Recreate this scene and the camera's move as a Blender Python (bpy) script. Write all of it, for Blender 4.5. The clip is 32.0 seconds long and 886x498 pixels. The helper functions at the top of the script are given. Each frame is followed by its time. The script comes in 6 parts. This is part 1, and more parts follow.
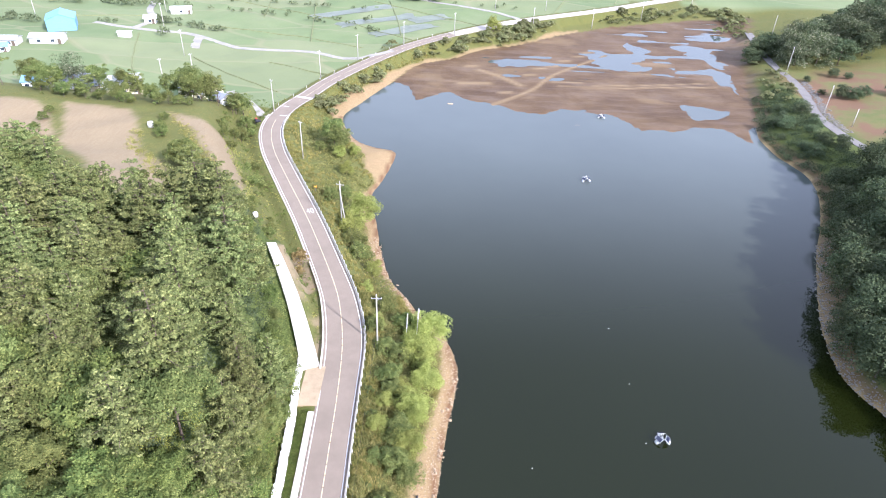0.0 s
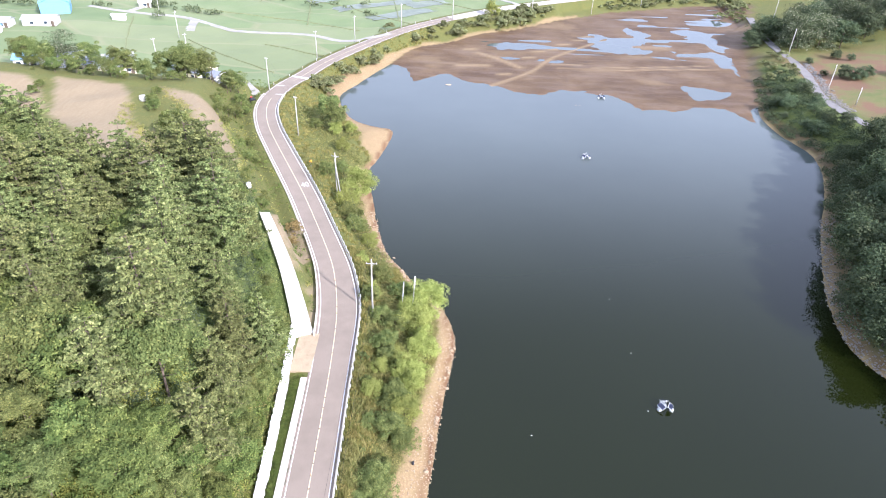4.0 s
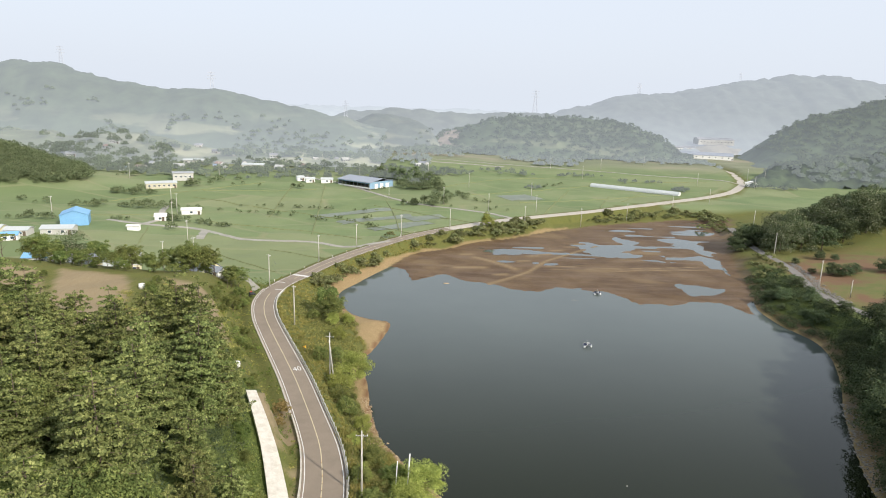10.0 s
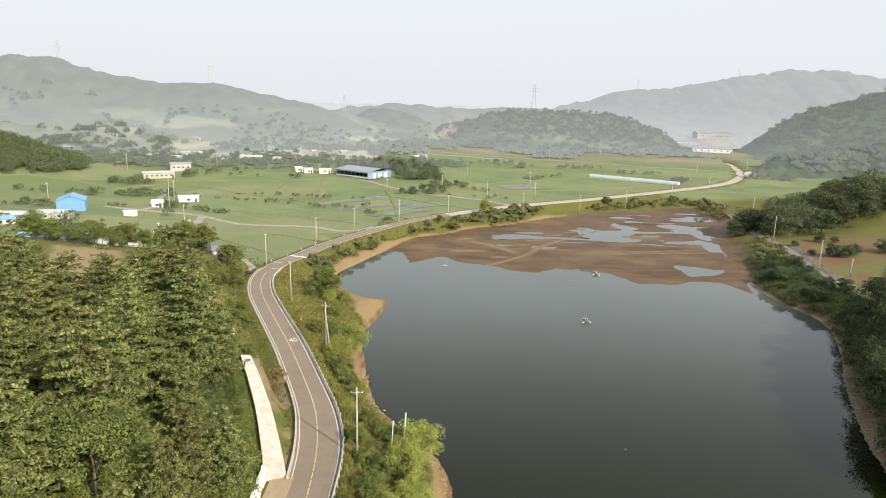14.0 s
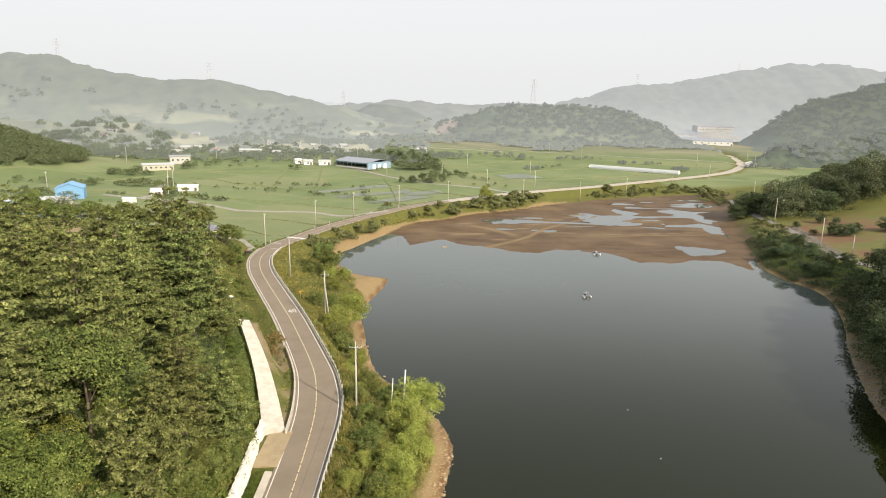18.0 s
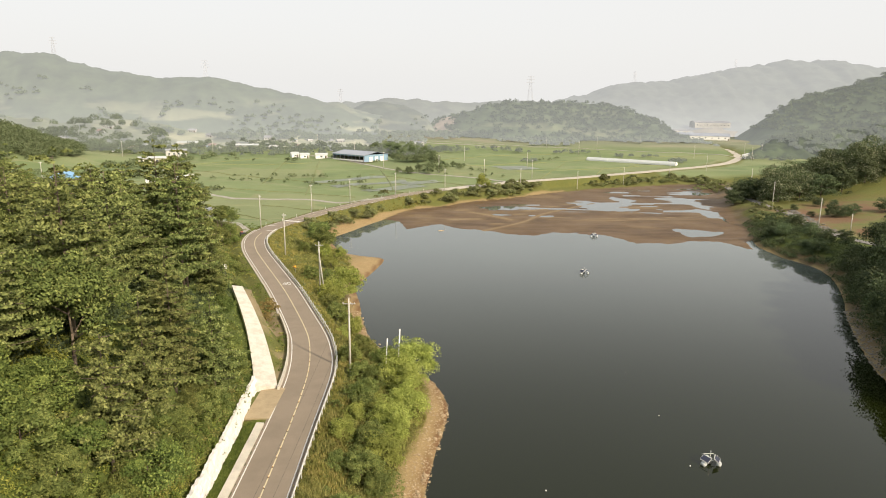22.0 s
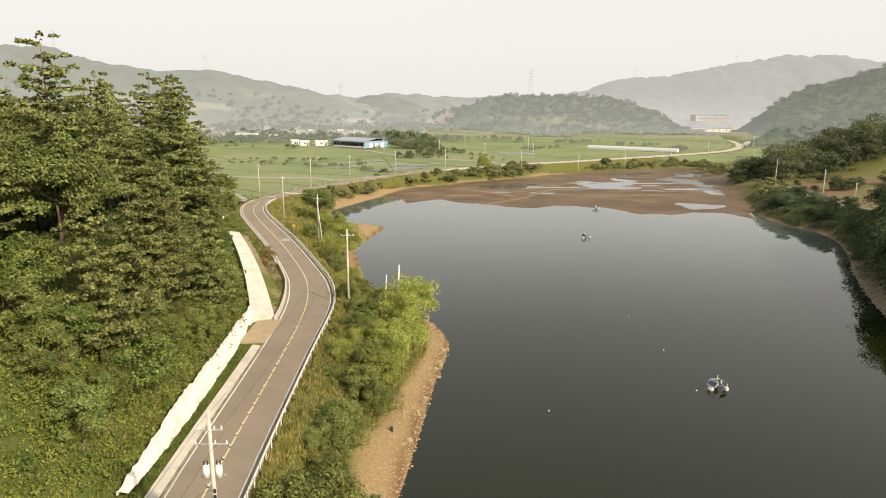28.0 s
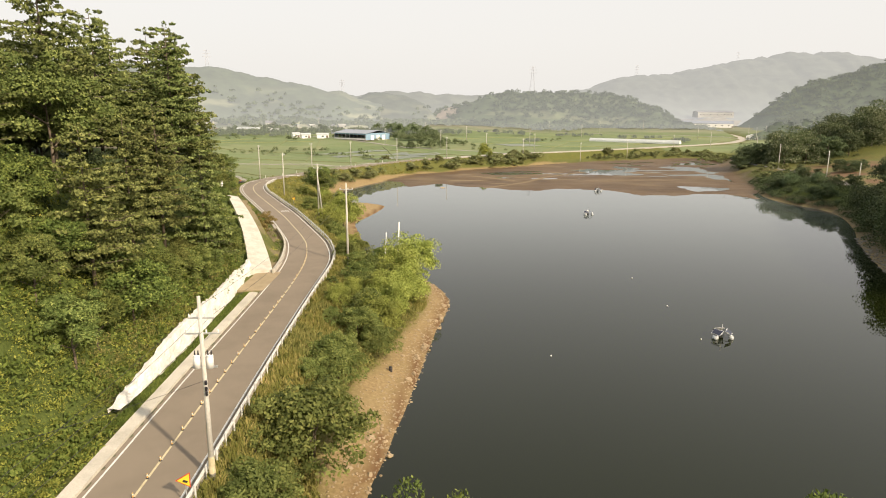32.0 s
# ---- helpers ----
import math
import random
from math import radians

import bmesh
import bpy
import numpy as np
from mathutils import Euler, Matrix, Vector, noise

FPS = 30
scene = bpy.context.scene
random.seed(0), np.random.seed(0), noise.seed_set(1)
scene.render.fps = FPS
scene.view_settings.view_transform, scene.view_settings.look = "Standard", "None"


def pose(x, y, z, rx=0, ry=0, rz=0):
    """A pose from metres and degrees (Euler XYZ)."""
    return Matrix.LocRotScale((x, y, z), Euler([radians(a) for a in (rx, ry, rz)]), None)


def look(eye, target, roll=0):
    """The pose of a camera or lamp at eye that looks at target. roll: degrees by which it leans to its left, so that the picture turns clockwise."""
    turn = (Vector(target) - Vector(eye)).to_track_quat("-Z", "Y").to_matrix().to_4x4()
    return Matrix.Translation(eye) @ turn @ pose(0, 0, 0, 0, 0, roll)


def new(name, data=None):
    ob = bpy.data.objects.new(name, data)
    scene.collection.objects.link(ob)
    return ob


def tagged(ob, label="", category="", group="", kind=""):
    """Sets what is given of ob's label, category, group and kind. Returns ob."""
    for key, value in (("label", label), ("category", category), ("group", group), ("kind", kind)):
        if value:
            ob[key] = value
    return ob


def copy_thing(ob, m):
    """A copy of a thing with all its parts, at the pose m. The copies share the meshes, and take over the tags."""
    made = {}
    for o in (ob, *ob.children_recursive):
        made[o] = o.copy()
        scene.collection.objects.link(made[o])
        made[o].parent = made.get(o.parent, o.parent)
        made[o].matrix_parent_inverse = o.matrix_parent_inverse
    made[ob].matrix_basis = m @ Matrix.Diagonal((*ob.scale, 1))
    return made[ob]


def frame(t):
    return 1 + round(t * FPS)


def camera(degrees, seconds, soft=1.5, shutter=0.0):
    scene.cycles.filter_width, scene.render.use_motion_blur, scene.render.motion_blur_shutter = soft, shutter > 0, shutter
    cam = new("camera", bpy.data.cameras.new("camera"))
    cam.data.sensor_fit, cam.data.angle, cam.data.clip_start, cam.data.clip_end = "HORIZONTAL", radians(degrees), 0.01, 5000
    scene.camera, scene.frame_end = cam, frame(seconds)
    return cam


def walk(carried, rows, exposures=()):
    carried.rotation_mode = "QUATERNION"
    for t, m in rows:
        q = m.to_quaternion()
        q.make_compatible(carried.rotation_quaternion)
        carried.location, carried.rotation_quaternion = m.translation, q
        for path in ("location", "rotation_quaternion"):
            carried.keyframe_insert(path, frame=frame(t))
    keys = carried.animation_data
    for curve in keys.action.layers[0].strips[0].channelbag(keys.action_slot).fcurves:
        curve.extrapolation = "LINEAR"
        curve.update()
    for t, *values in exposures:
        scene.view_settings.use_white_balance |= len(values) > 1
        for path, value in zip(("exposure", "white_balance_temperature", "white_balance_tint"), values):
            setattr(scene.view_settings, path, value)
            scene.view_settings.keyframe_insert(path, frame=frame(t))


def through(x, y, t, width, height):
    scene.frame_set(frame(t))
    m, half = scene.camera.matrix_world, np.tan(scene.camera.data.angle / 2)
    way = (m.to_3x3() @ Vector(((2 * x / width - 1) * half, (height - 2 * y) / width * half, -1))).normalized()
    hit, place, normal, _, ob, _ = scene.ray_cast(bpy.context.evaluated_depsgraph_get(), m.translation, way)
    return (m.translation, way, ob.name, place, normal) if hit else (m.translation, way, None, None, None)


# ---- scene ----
cam = camera(69.8, 32.0, soft=1.0)
PATH = [
    (0, (-2.965, 2.795, 84.719), (-2.927, 4.469, 83.625), 2.7),
    (1, (-2.584, 2.196, 83.662), (-2.545, 3.869, 82.568), 2.7),
    (2, (-2.388, 1.941, 81.793), (-2.348, 3.615, 80.699), 2.6),
    (2.5, (-2.404, 1.981, 81.162), (-2.365, 3.653, 80.065), 2.6),
    (4.37, (-2.148, 1.942, 77.437), (-2.109, 3.614, 76.340), 2.6),
    (4.5, (-2.130, 1.939, 77.178), (-2.089, 3.634, 76.117), 2.6),
    (5, (-1.893, 1.838, 76.414), (-1.859, 3.618, 75.504), 2.4),
    (5.5, (-2.119, 2.143, 75.578), (-2.091, 4.006, 74.851), 2.4),
    (6, (-2.092, 2.229, 74.646), (-2.070, 4.155, 74.108), 2.3),
    (6.17, (-2.109, 2.230, 74.375), (-2.090, 4.175, 73.908), 2.3),
    (6.5, (-2.142, 2.231, 73.849), (-2.123, 4.176, 73.382), 2.3),
    (7, (-2.100, 2.102, 73.047), (-2.082, 4.048, 72.584), 2.3),
    (8, (-1.829, 1.906, 71.011), (-1.813, 3.852, 70.550), 2.1),
    (9, (-1.336, 1.844, 69.238), (-1.321, 3.790, 68.779), 2.0),
    (10, (-1.341, 1.667, 67.600), (-1.323, 3.613, 67.142), 1.8),
    (11, (-1.093, 1.428, 65.937), (-1.074, 3.375, 65.478), 1.7),
    (12, (-0.967, 1.395, 64.257), (-0.947, 3.342, 63.798), 1.7),
    (13, (-0.632, 1.239, 62.425), (-0.614, 3.186, 61.968), 1.6),
    (14, (-0.490, 1.200, 60.518), (-0.471, 3.146, 60.061), 1.6),
    (17, (-0.158, 0.711, 54.883), (-0.141, 2.659, 54.429), 1.3),
    (18, (0.025, 0.428, 53.175), (0.041, 2.375, 52.722), 1.1),
    (19, (0.359, 0.109, 51.534), (0.375, 2.058, 51.087), 0.9),
    (20, (0.616, 0.005, 49.655), (0.633, 1.955, 49.209), 0.7),
    (21, (0.678, -0.151, 47.794), (0.697, 1.798, 47.349), 0.7),
    (22, (0.853, -0.120, 45.914), (0.873, 1.830, 45.470), 0.7),
    (23, (0.904, -0.183, 44.070), (0.922, 1.766, 43.626), 0.6),
    (24, (1.225, -0.291, 42.258), (1.241, 1.660, 41.816), 0.4),
    (25, (1.334, -0.472, 40.638), (1.351, 1.479, 40.197), 0.4),
    (28, (1.099, -0.640, 35.259), (1.116, 1.312, 34.822), 0.5),
    (29, (1.361, -0.777, 33.333), (1.373, 1.175, 32.898), 0.4),
    (30, (1.442, -0.668, 31.461), (1.453, 1.284, 31.026), 0.2),
    (31, (1.437, -0.736, 29.622), (1.447, 1.216, 29.188), 0.2),
    (32, (1.426, -1.036, 28.154), (1.436, 0.918, 27.725), 0.3),
]
EXPOSURES = ((0.0, 0.87, 5150, 25), (4.4, 0.91, 5150, 25), (5.2, 0.81, 5200, 24), (6.0, 0.5, 5350, 20), (6.8, 0.13, 5650, 15), (9.0, -0.05, 5900, 12), (14.0, 0.0, 6350, 12), (19.0, 0.02, 6650, 12), (25.0, 0.02, 6900, 12), (32.0, 0.02, 7050, 13))
walk(cam, [(t, look(eye, target, roll)) for t, eye, target, roll in PATH], EXPOSURES)

# ==== place ====

# ---- light and sky ----
SUN_AZ, SUN_EL = 136.0, 33.0          # degrees clockwise from +y (north), and above the horizon
world = bpy.data.worlds.new("sky")
scene.world = world
world.use_nodes = True
wn, wl = world.node_tree.nodes, world.node_tree.links
sky = wn.new("ShaderNodeTexSky")
sky.sky_type, sky.sun_disc = "NISHITA", False
sky.sun_elevation, sky.sun_rotation = radians(SUN_EL), radians(SUN_AZ)
sky.air_density, sky.dust_density, sky.ozone_density, sky.altitude = 1.0, 6.0, 1.0, 50
# a hazy white sky: the blue is washed out by thin high cloud
veil = wn.new("ShaderNodeMix")
veil.data_type = "RGBA"
veil.inputs[0].default_value = 0.78
veil.inputs[7].default_value = (9.15, 9.4, 9.45, 1)
wl.new(sky.outputs[0], veil.inputs[6])
wl.new(veil.outputs[2], wn["Background"].inputs[0])
wn["Background"].inputs[1].default_value = 0.1125
sun = new("sun", bpy.data.lights.new("sun", "SUN"))
sun.data.energy, sun.data.angle, sun.data.color = 5.3, radians(1.5), (1.0, 0.87, 0.68)
az, el = radians(SUN_AZ), radians(SUN_EL)
to_sun = Vector((math.sin(az) * math.cos(el), math.cos(az) * math.cos(el), math.sin(el)))
sun.matrix_world = look(to_sun * 500, (0, 0, 0))


# ---- materials ----
def material(name, rough=0.8, metal=0.0, spec=0.3):
    m = bpy.data.materials.new(name)
    m.use_nodes = True
    b = m.node_tree.nodes["Principled BSDF"]
    b.inputs["Roughness"].default_value, b.inputs["Metallic"].default_value = rough, metal
    b.inputs["Specular IOR Level"].default_value = spec
    return m, m.node_tree.nodes, m.node_tree.links, b


def noise_node(n, l, scale, detail=5.0, rough=0.6, coord=None, stretch=None):
    t = n.new("ShaderNodeTexNoise")
    t.inputs["Scale"].default_value, t.inputs["Detail"].default_value, t.inputs["Roughness"].default_value = scale, detail, rough
    if coord is None:
        coord = n.new("ShaderNodeNewGeometry").outputs["Position"]
    if stretch:
        mp = n.new("ShaderNodeMapping")
        mp.inputs["Scale"].default_value = stretch
        l.new(coord, mp.inputs[0])
        coord = mp.outputs[0]
    l.new(coord, t.inputs["Vector"])
    return t.outputs["Fac"]


def ramp(n, l, fac, *stops):
    r = n.new("ShaderNodeValToRGB")
    e = r.color_ramp.elements
    while len(e) < len(stops):
        e.new(0.5)
    for k, (p, c) in zip(e, stops):
        k.position, k.color = p, (*c, 1) if len(c) == 3 else c
    l.new(fac, r.inputs[0])
    return r.outputs[0]


def mix(n, l, fac, a, b, kind="MIX"):
    m = n.new("ShaderNodeMix")
    m.data_type, m.blend_type = "RGBA", kind
    for sock, v in ((m.inputs[0], fac), (m.inputs[6], a), (m.inputs[7], b)):
        if isinstance(v, (int, float)):
            sock.default_value = v
        elif isinstance(v, tuple):
            sock.default_value = (*v, 1)
        else:
            l.new(v, sock)
    return m.outputs[2]


def bump(n, l, b, height, strength=0.4, dist=0.05):
    k = n.new("ShaderNodeBump")
    k.inputs["Strength"].default_value, k.inputs["Distance"].default_value = strength, dist
    l.new(height, k.inputs["Height"])
    l.new(k.outputs[0], b.inputs["Normal"])


def two_scale(name, dark, light, fine=8.0, coarse=0.35, rough=0.85, metal=0.0, relief=0.3, dist=0.02, stain=None, stretch=None):
    """Colour that varies at two scales, with relief."""
    m, n, l, b = material(name, rough, metal)
    f, c = noise_node(n, l, fine, 6, 0.65, stretch=stretch), noise_node(n, l, coarse, 4)
    col = ramp(n, l, f, (0.3, dark), (0.72, light))
    s = stain or tuple(v * 0.72 for v in dark)
    col = mix(n, l, ramp(n, l, c, (0.42, (0, 0, 0)), (0.7, (0.55, 0.55, 0.55))), col, s)
    l.new(col, b.inputs["Base Color"])
    bump(n, l, b, f, relief, dist)
    return m


def leaf_material(name, dark, light, tip=None, hue=0.06, through=0.27):
    m, n, l, b = material(name, 0.7, 0, 0.12)
    geo = n.new("ShaderNodeNewGeometry")
    info = n.new("ShaderNodeObjectInfo")
    low = tuple(a + (b2 - a) * 0.25 for a, b2 in zip(dark, light))
    high = tuple(a + (b2 - a) * 0.6 for a, b2 in zip(light, tip or light))
    col = ramp(n, l, geo.outputs["Random Per Island"], (0.0, low), (0.7, light), (1.0, high))
    big = noise_node(n, l, 0.09, 3)
    col = mix(n, l, ramp(n, l, big, (0.38, (0, 0, 0)), (0.66, (0.35, 0.35, 0.35))), col, tuple(v * 0.8 for v in dark))
    tuft = noise_node(n, l, 0.7, 2, 0.5)
    col = mix(n, l, ramp(n, l, tuft, (0.47, (0, 0, 0)), (0.6, (0.6, 0.6, 0.6))), col, dark)
    hs = n.new("ShaderNodeHueSaturation")
    mr = n.new("ShaderNodeMapRange")
    mr.inputs[3].default_value, mr.inputs[4].default_value = 0.5 - hue, 0.5 + hue * 0.1
    hs.inputs["Saturation"].default_value = 0.92
    l.new(info.outputs["Random"], mr.inputs[0])
    l.new(mr.outputs[0], hs.inputs["Hue"])
    mv = n.new("ShaderNodeMapRange")
    mv.inputs[3].default_value, mv.inputs[4].default_value = 0.8, 1.2
    l.new(info.outputs["Random"], mv.inputs[0])
    l.new(mv.outputs[0], hs.inputs["Value"])
    l.new(col, hs.inputs["Color"])
    l.new(hs.outputs[0], b.inputs["Base Color"])
    tr = n.new("ShaderNodeBsdfTranslucent")
    l.new(mix(n, l, 1.0, hs.outputs[0], (1.0, 1.15, 0.5), "MULTIPLY"), tr.inputs[0])
    ms = n.new("ShaderNodeMixShader")
    ms.inputs[0].default_value = through
    l.new(b.outputs[0], ms.inputs[1]), l.new(tr.outputs[0], ms.inputs[2])
    l.new(ms.outputs[0], n["Material Output"].inputs[0])
    return m


def plain(name, colour, rough=0.6, metal=0.0, spec=0.3, fine=3.0, vary=0.14):
    """A nearly even paint or metal with faint wear."""
    m, n, l, b = material(name, rough, metal, spec)
    f = noise_node(n, l, fine, 5)
    col = ramp(n, l, f, (0.3, tuple(v * (1 - vary) for v in colour)), (0.7, tuple(min(1, v * (1 + vary * 0.5)) for v in colour)))
    l.new(col, b.inputs["Base Color"])
    return m


M = {}
M["asphalt"] = two_scale("asphalt", (0.205, 0.17, 0.13), (0.272, 0.228, 0.178), 30, 0.25, 0.9, relief=0.2, stain=(0.175, 0.145, 0.112))
M["concrete"] = two_scale("concrete", (0.36, 0.33, 0.28), (0.52, 0.48, 0.42), 9, 0.5, 0.9, relief=0.3)
M["kerb"] = two_scale("cream_kerb_concrete", (0.47, 0.44, 0.37), (0.62, 0.585, 0.51), 9, 0.6, 0.9, relief=0.3)
M["drain"] = two_scale("mossy_drain", (0.07, 0.075, 0.04), (0.16, 0.16, 0.1), 8, 1.0, 0.95)
M["lane"] = two_scale("old_lane_concrete", (0.16, 0.152, 0.138), (0.24, 0.23, 0.215), 6, 0.3, 0.9, relief=0.3)
M["track"] = two_scale("farm_track_concrete", (0.27, 0.26, 0.225), (0.38, 0.365, 0.325), 6, 0.3, 0.9, relief=0.3)
M["dirt_pad"] = two_scale("sandy_pad", (0.33, 0.26, 0.16), (0.44, 0.36, 0.24), 12, 0.7, 0.95)
M["line_white"] = two_scale("white_road_paint", (0.55, 0.55, 0.53), (0.8, 0.8, 0.78), 14, 2.0, 0.7, relief=0.1)
M["line_yellow"] = two_scale("yellow_road_paint", (0.48, 0.41, 0.26), (0.7, 0.62, 0.42), 14, 2.0, 0.7, relief=0.1)
M["shotcrete"] = two_scale("white_shotcrete", (0.64, 0.63, 0.59), (0.84, 0.83, 0.79), 5, 0.9, 0.95, relief=0.9, dist=0.1, stain=(0.46, 0.43, 0.36))
M["chute"] = two_scale("chute_concrete", (0.5, 0.48, 0.43), (0.66, 0.64, 0.58), 6, 0.8, 0.95, relief=0.5, dist=0.05, stain=(0.36, 0.32, 0.25))
M["pole"] = two_scale("pole_concrete", (0.46, 0.44, 0.4), (0.62, 0.6, 0.55), 9, 0.7, 0.85)
M["steel"] = plain("galvanised_steel", (0.6, 0.61, 0.62), 0.4, 0.7)
M["rail_steel"] = plain("painted_guard_rail", (0.68, 0.68, 0.66), 0.5, 0.15)
# barn blue, muted by distance haze mixed into the colour
M["blue_far"] = plain("hazed_blue_sheet", (0.24, 0.37, 0.5), 0.6)
M["dull_wall"] = plain("weathered_wall", (0.5, 0.5, 0.47), 0.8)
M["dull_roof"] = plain("weathered_roof", (0.34, 0.36, 0.38), 0.7)
M["dark"] = plain("dark_rubber", (0.03, 0.03, 0.035), 0.6)
M["bark"] = two_scale("bark", (0.09, 0.07, 0.05), (0.2, 0.16, 0.12), 12, 1.0, 0.95, relief=0.8)
M["white_paint"] = plain("white_paint", (0.8, 0.8, 0.78), 0.5)
M["blue_paint"] = plain("blue_sheet_metal", (0.2, 0.4, 0.64), 0.5, 0.0)
M["grey_roof"] = plain("grey_sheet_roof", (0.3, 0.33, 0.38), 0.5, 0.1)
M["cream"] = plain("cream_render", (0.66, 0.62, 0.42), 0.8)
M["cream_dull"] = plain("faded_cream_render", (0.5, 0.48, 0.37), 0.8)
M["red_paint"] = plain("red_paint", (0.5, 0.08, 0.05), 0.5)
M["orange"] = plain("yellow_orange_plastic", (0.72, 0.42, 0.12), 0.5)
M["yellow"] = plain("yellow_sign_sheet", (0.82, 0.6, 0.05), 0.5)
M["film"] = plain("greenhouse_film", (0.46, 0.49, 0.49), 0.35, 0.0, 0.5)
M["glass"] = plain("window_glass", (0.05, 0.07, 0.09), 0.08, 0.0, 0.6)
M["panel"] = plain("solar_cell", (0.02, 0.025, 0.05), 0.12, 0.0, 0.6)
M["rock"] = two_scale("shore_rock", (0.27, 0.2, 0.12), (0.46, 0.37, 0.25), 4, 0.6, 0.9, relief=0.5)
# stone colour darkened to imitate the shade on the east shore
M["dark_stone"] = two_scale("shade_toned_stone", (0.15, 0.14, 0.12), (0.27, 0.26, 0.23), 4, 0.6, 0.9, relief=0.5)
M["rubble"] = two_scale("grey_rubble", (0.34, 0.33, 0.31), (0.55, 0.54, 0.51), 4, 0.6, 0.9, relief=0.5)
M["leaf_broad"] = leaf_material("broad_leaves", (0.05, 0.084, 0.018), (0.165, 0.22, 0.05), (0.31, 0.35, 0.09), 0.04, 0.06)
M["leaf_pine"] = leaf_material("conifer_needles", (0.056, 0.082, 0.021), (0.2, 0.248, 0.068), (0.37, 0.41, 0.13), 0.03, 0.08)
M["leaf_elm"] = leaf_material("elm_leaves", (0.04, 0.072, 0.014), (0.135, 0.185, 0.034), (0.27, 0.31, 0.065), 0.03, 0.06)
M["leaf_willow"] = leaf_material("willow_leaves", (0.17, 0.215, 0.04), (0.35, 0.4, 0.08), (0.46, 0.49, 0.12), 0.02, 0.25)
M["leaf_vine"] = leaf_material("vine_leaves", (0.05, 0.095, 0.014), (0.165, 0.24, 0.04), (0.3, 0.35, 0.07), 0.03, 0.15)
M["leaf_scrub"] = leaf_material("scrub_leaves", (0.1, 0.112, 0.026), (0.26, 0.255, 0.072), (0.44, 0.37, 0.13), 0.04)
M["leaf_bush"] = leaf_material("bush_leaves", (0.07, 0.105, 0.024), (0.215, 0.26, 0.066), (0.33, 0.36, 0.1), 0.03)
M["leaf_bramble"] = leaf_material("bramble_leaves", (0.115, 0.165, 0.024), (0.31, 0.385, 0.058), (0.5, 0.51, 0.105), 0.03, 0.2)
# darkened leaf colour that paints the shade of east bank and hill undergrowth
M["leaf_shade"] = leaf_material("shade_toned_leaves", (0.03, 0.05, 0.023), (0.09, 0.125, 0.052), (0.165, 0.195, 0.088), 0.03, 0.15)
M["leaf_wood"] = leaf_material("wood_leaves", (0.044, 0.072, 0.034), (0.115, 0.158, 0.07), (0.2, 0.24, 0.11), 0.03, 0.15)
M["leaf_brown"] = leaf_material("russet_leaves", (0.15, 0.12, 0.035), (0.32, 0.25, 0.08), (0.45, 0.36, 0.13), 0.02)
M["leaf_pale"] = leaf_material("flowering_leaves", (0.045, 0.07, 0.032), (0.14, 0.17, 0.08), (0.7, 0.68, 0.5), 0.02)
M["leaf_grass"] = leaf_material("rank_grass", (0.126, 0.154, 0.028), (0.350, 0.336, 0.084), (0.588, 0.476, 0.168), 0.03)
M["leaf_far"] = leaf_material("far_wood_leaves", (0.1, 0.14, 0.065), (0.165, 0.21, 0.1), (0.22, 0.265, 0.13), 0.02, 0.15)
M["leaf_olive"] = leaf_material("olive_leaves", (0.13, 0.15, 0.06), (0.25, 0.27, 0.115), (0.36, 0.36, 0.17), 0.02, 0.3)


# ---- the lie of the land ----
def smooth(a, b, v):
    t = np.clip((v - a) / (b - a), 0, 1)
    return t * t * (3 - 2 * t)


def spline(points, step):
    """A smooth line through points, evenly sampled."""
    p = np.array(points, float)
    p = np.vstack([2 * p[0] - p[1], p, 2 * p[-1] - p[-2]])
    out = []
    for k in range(1, len(p) - 2):
        a, b, c, d = p[k - 1:k + 3]
        for u in np.linspace(0, 1, 24, endpoint=False):
            out.append(0.5 * (2 * b + (c - a) * u + (2 * a - 5 * b + 4 * c - d) * u * u + (3 * b - a - 3 * c + d) * u ** 3))
    out = np.array(out + [p[-2]])
    run = np.r_[0, np.cumsum(np.linalg.norm(np.diff(out[:, :2], axis=0), axis=1))]
    s = np.arange(0, run[-1], step)
    return np.stack([np.interp(s, run, out[:, k]) for k in range(out.shape[1])], 1)


def line_distance(px, py, line):
    """Distance to a line of points, the side (+1 left of its run) and the nearest index."""
    a, b = line[:-1, :2], line[1:, :2]
    best, side, idx = np.full(px.shape, 1e9), np.zeros(px.shape), np.zeros(px.shape, int)
    for k in range(len(a)):
        d = b[k] - a[k]
        u = np.clip(((px - a[k, 0]) * d[0] + (py - a[k, 1]) * d[1]) / (d @ d), 0, 1)
        ex, ey = px - a[k, 0] - u * d[0], py - a[k, 1] - u * d[1]
        q = ex * ex + ey * ey
        w = q < best
        best[w], idx[w] = q[w], k
        side[w] = np.sign(d[0] * ey - d[1] * ex)[w]
    return np.sqrt(best), side, idx


def inside(px, py, poly):
    c = np.zeros(px.shape, bool)
    for (x0, y0), (x1, y1) in zip(poly, np.roll(poly, -1, axis=0)):
        if y0 != y1:
            c ^= ((y0 > py) != (y1 > py)) & (px < (x1 - x0) * (py - y0) / (y1 - y0) + x0)
    return c


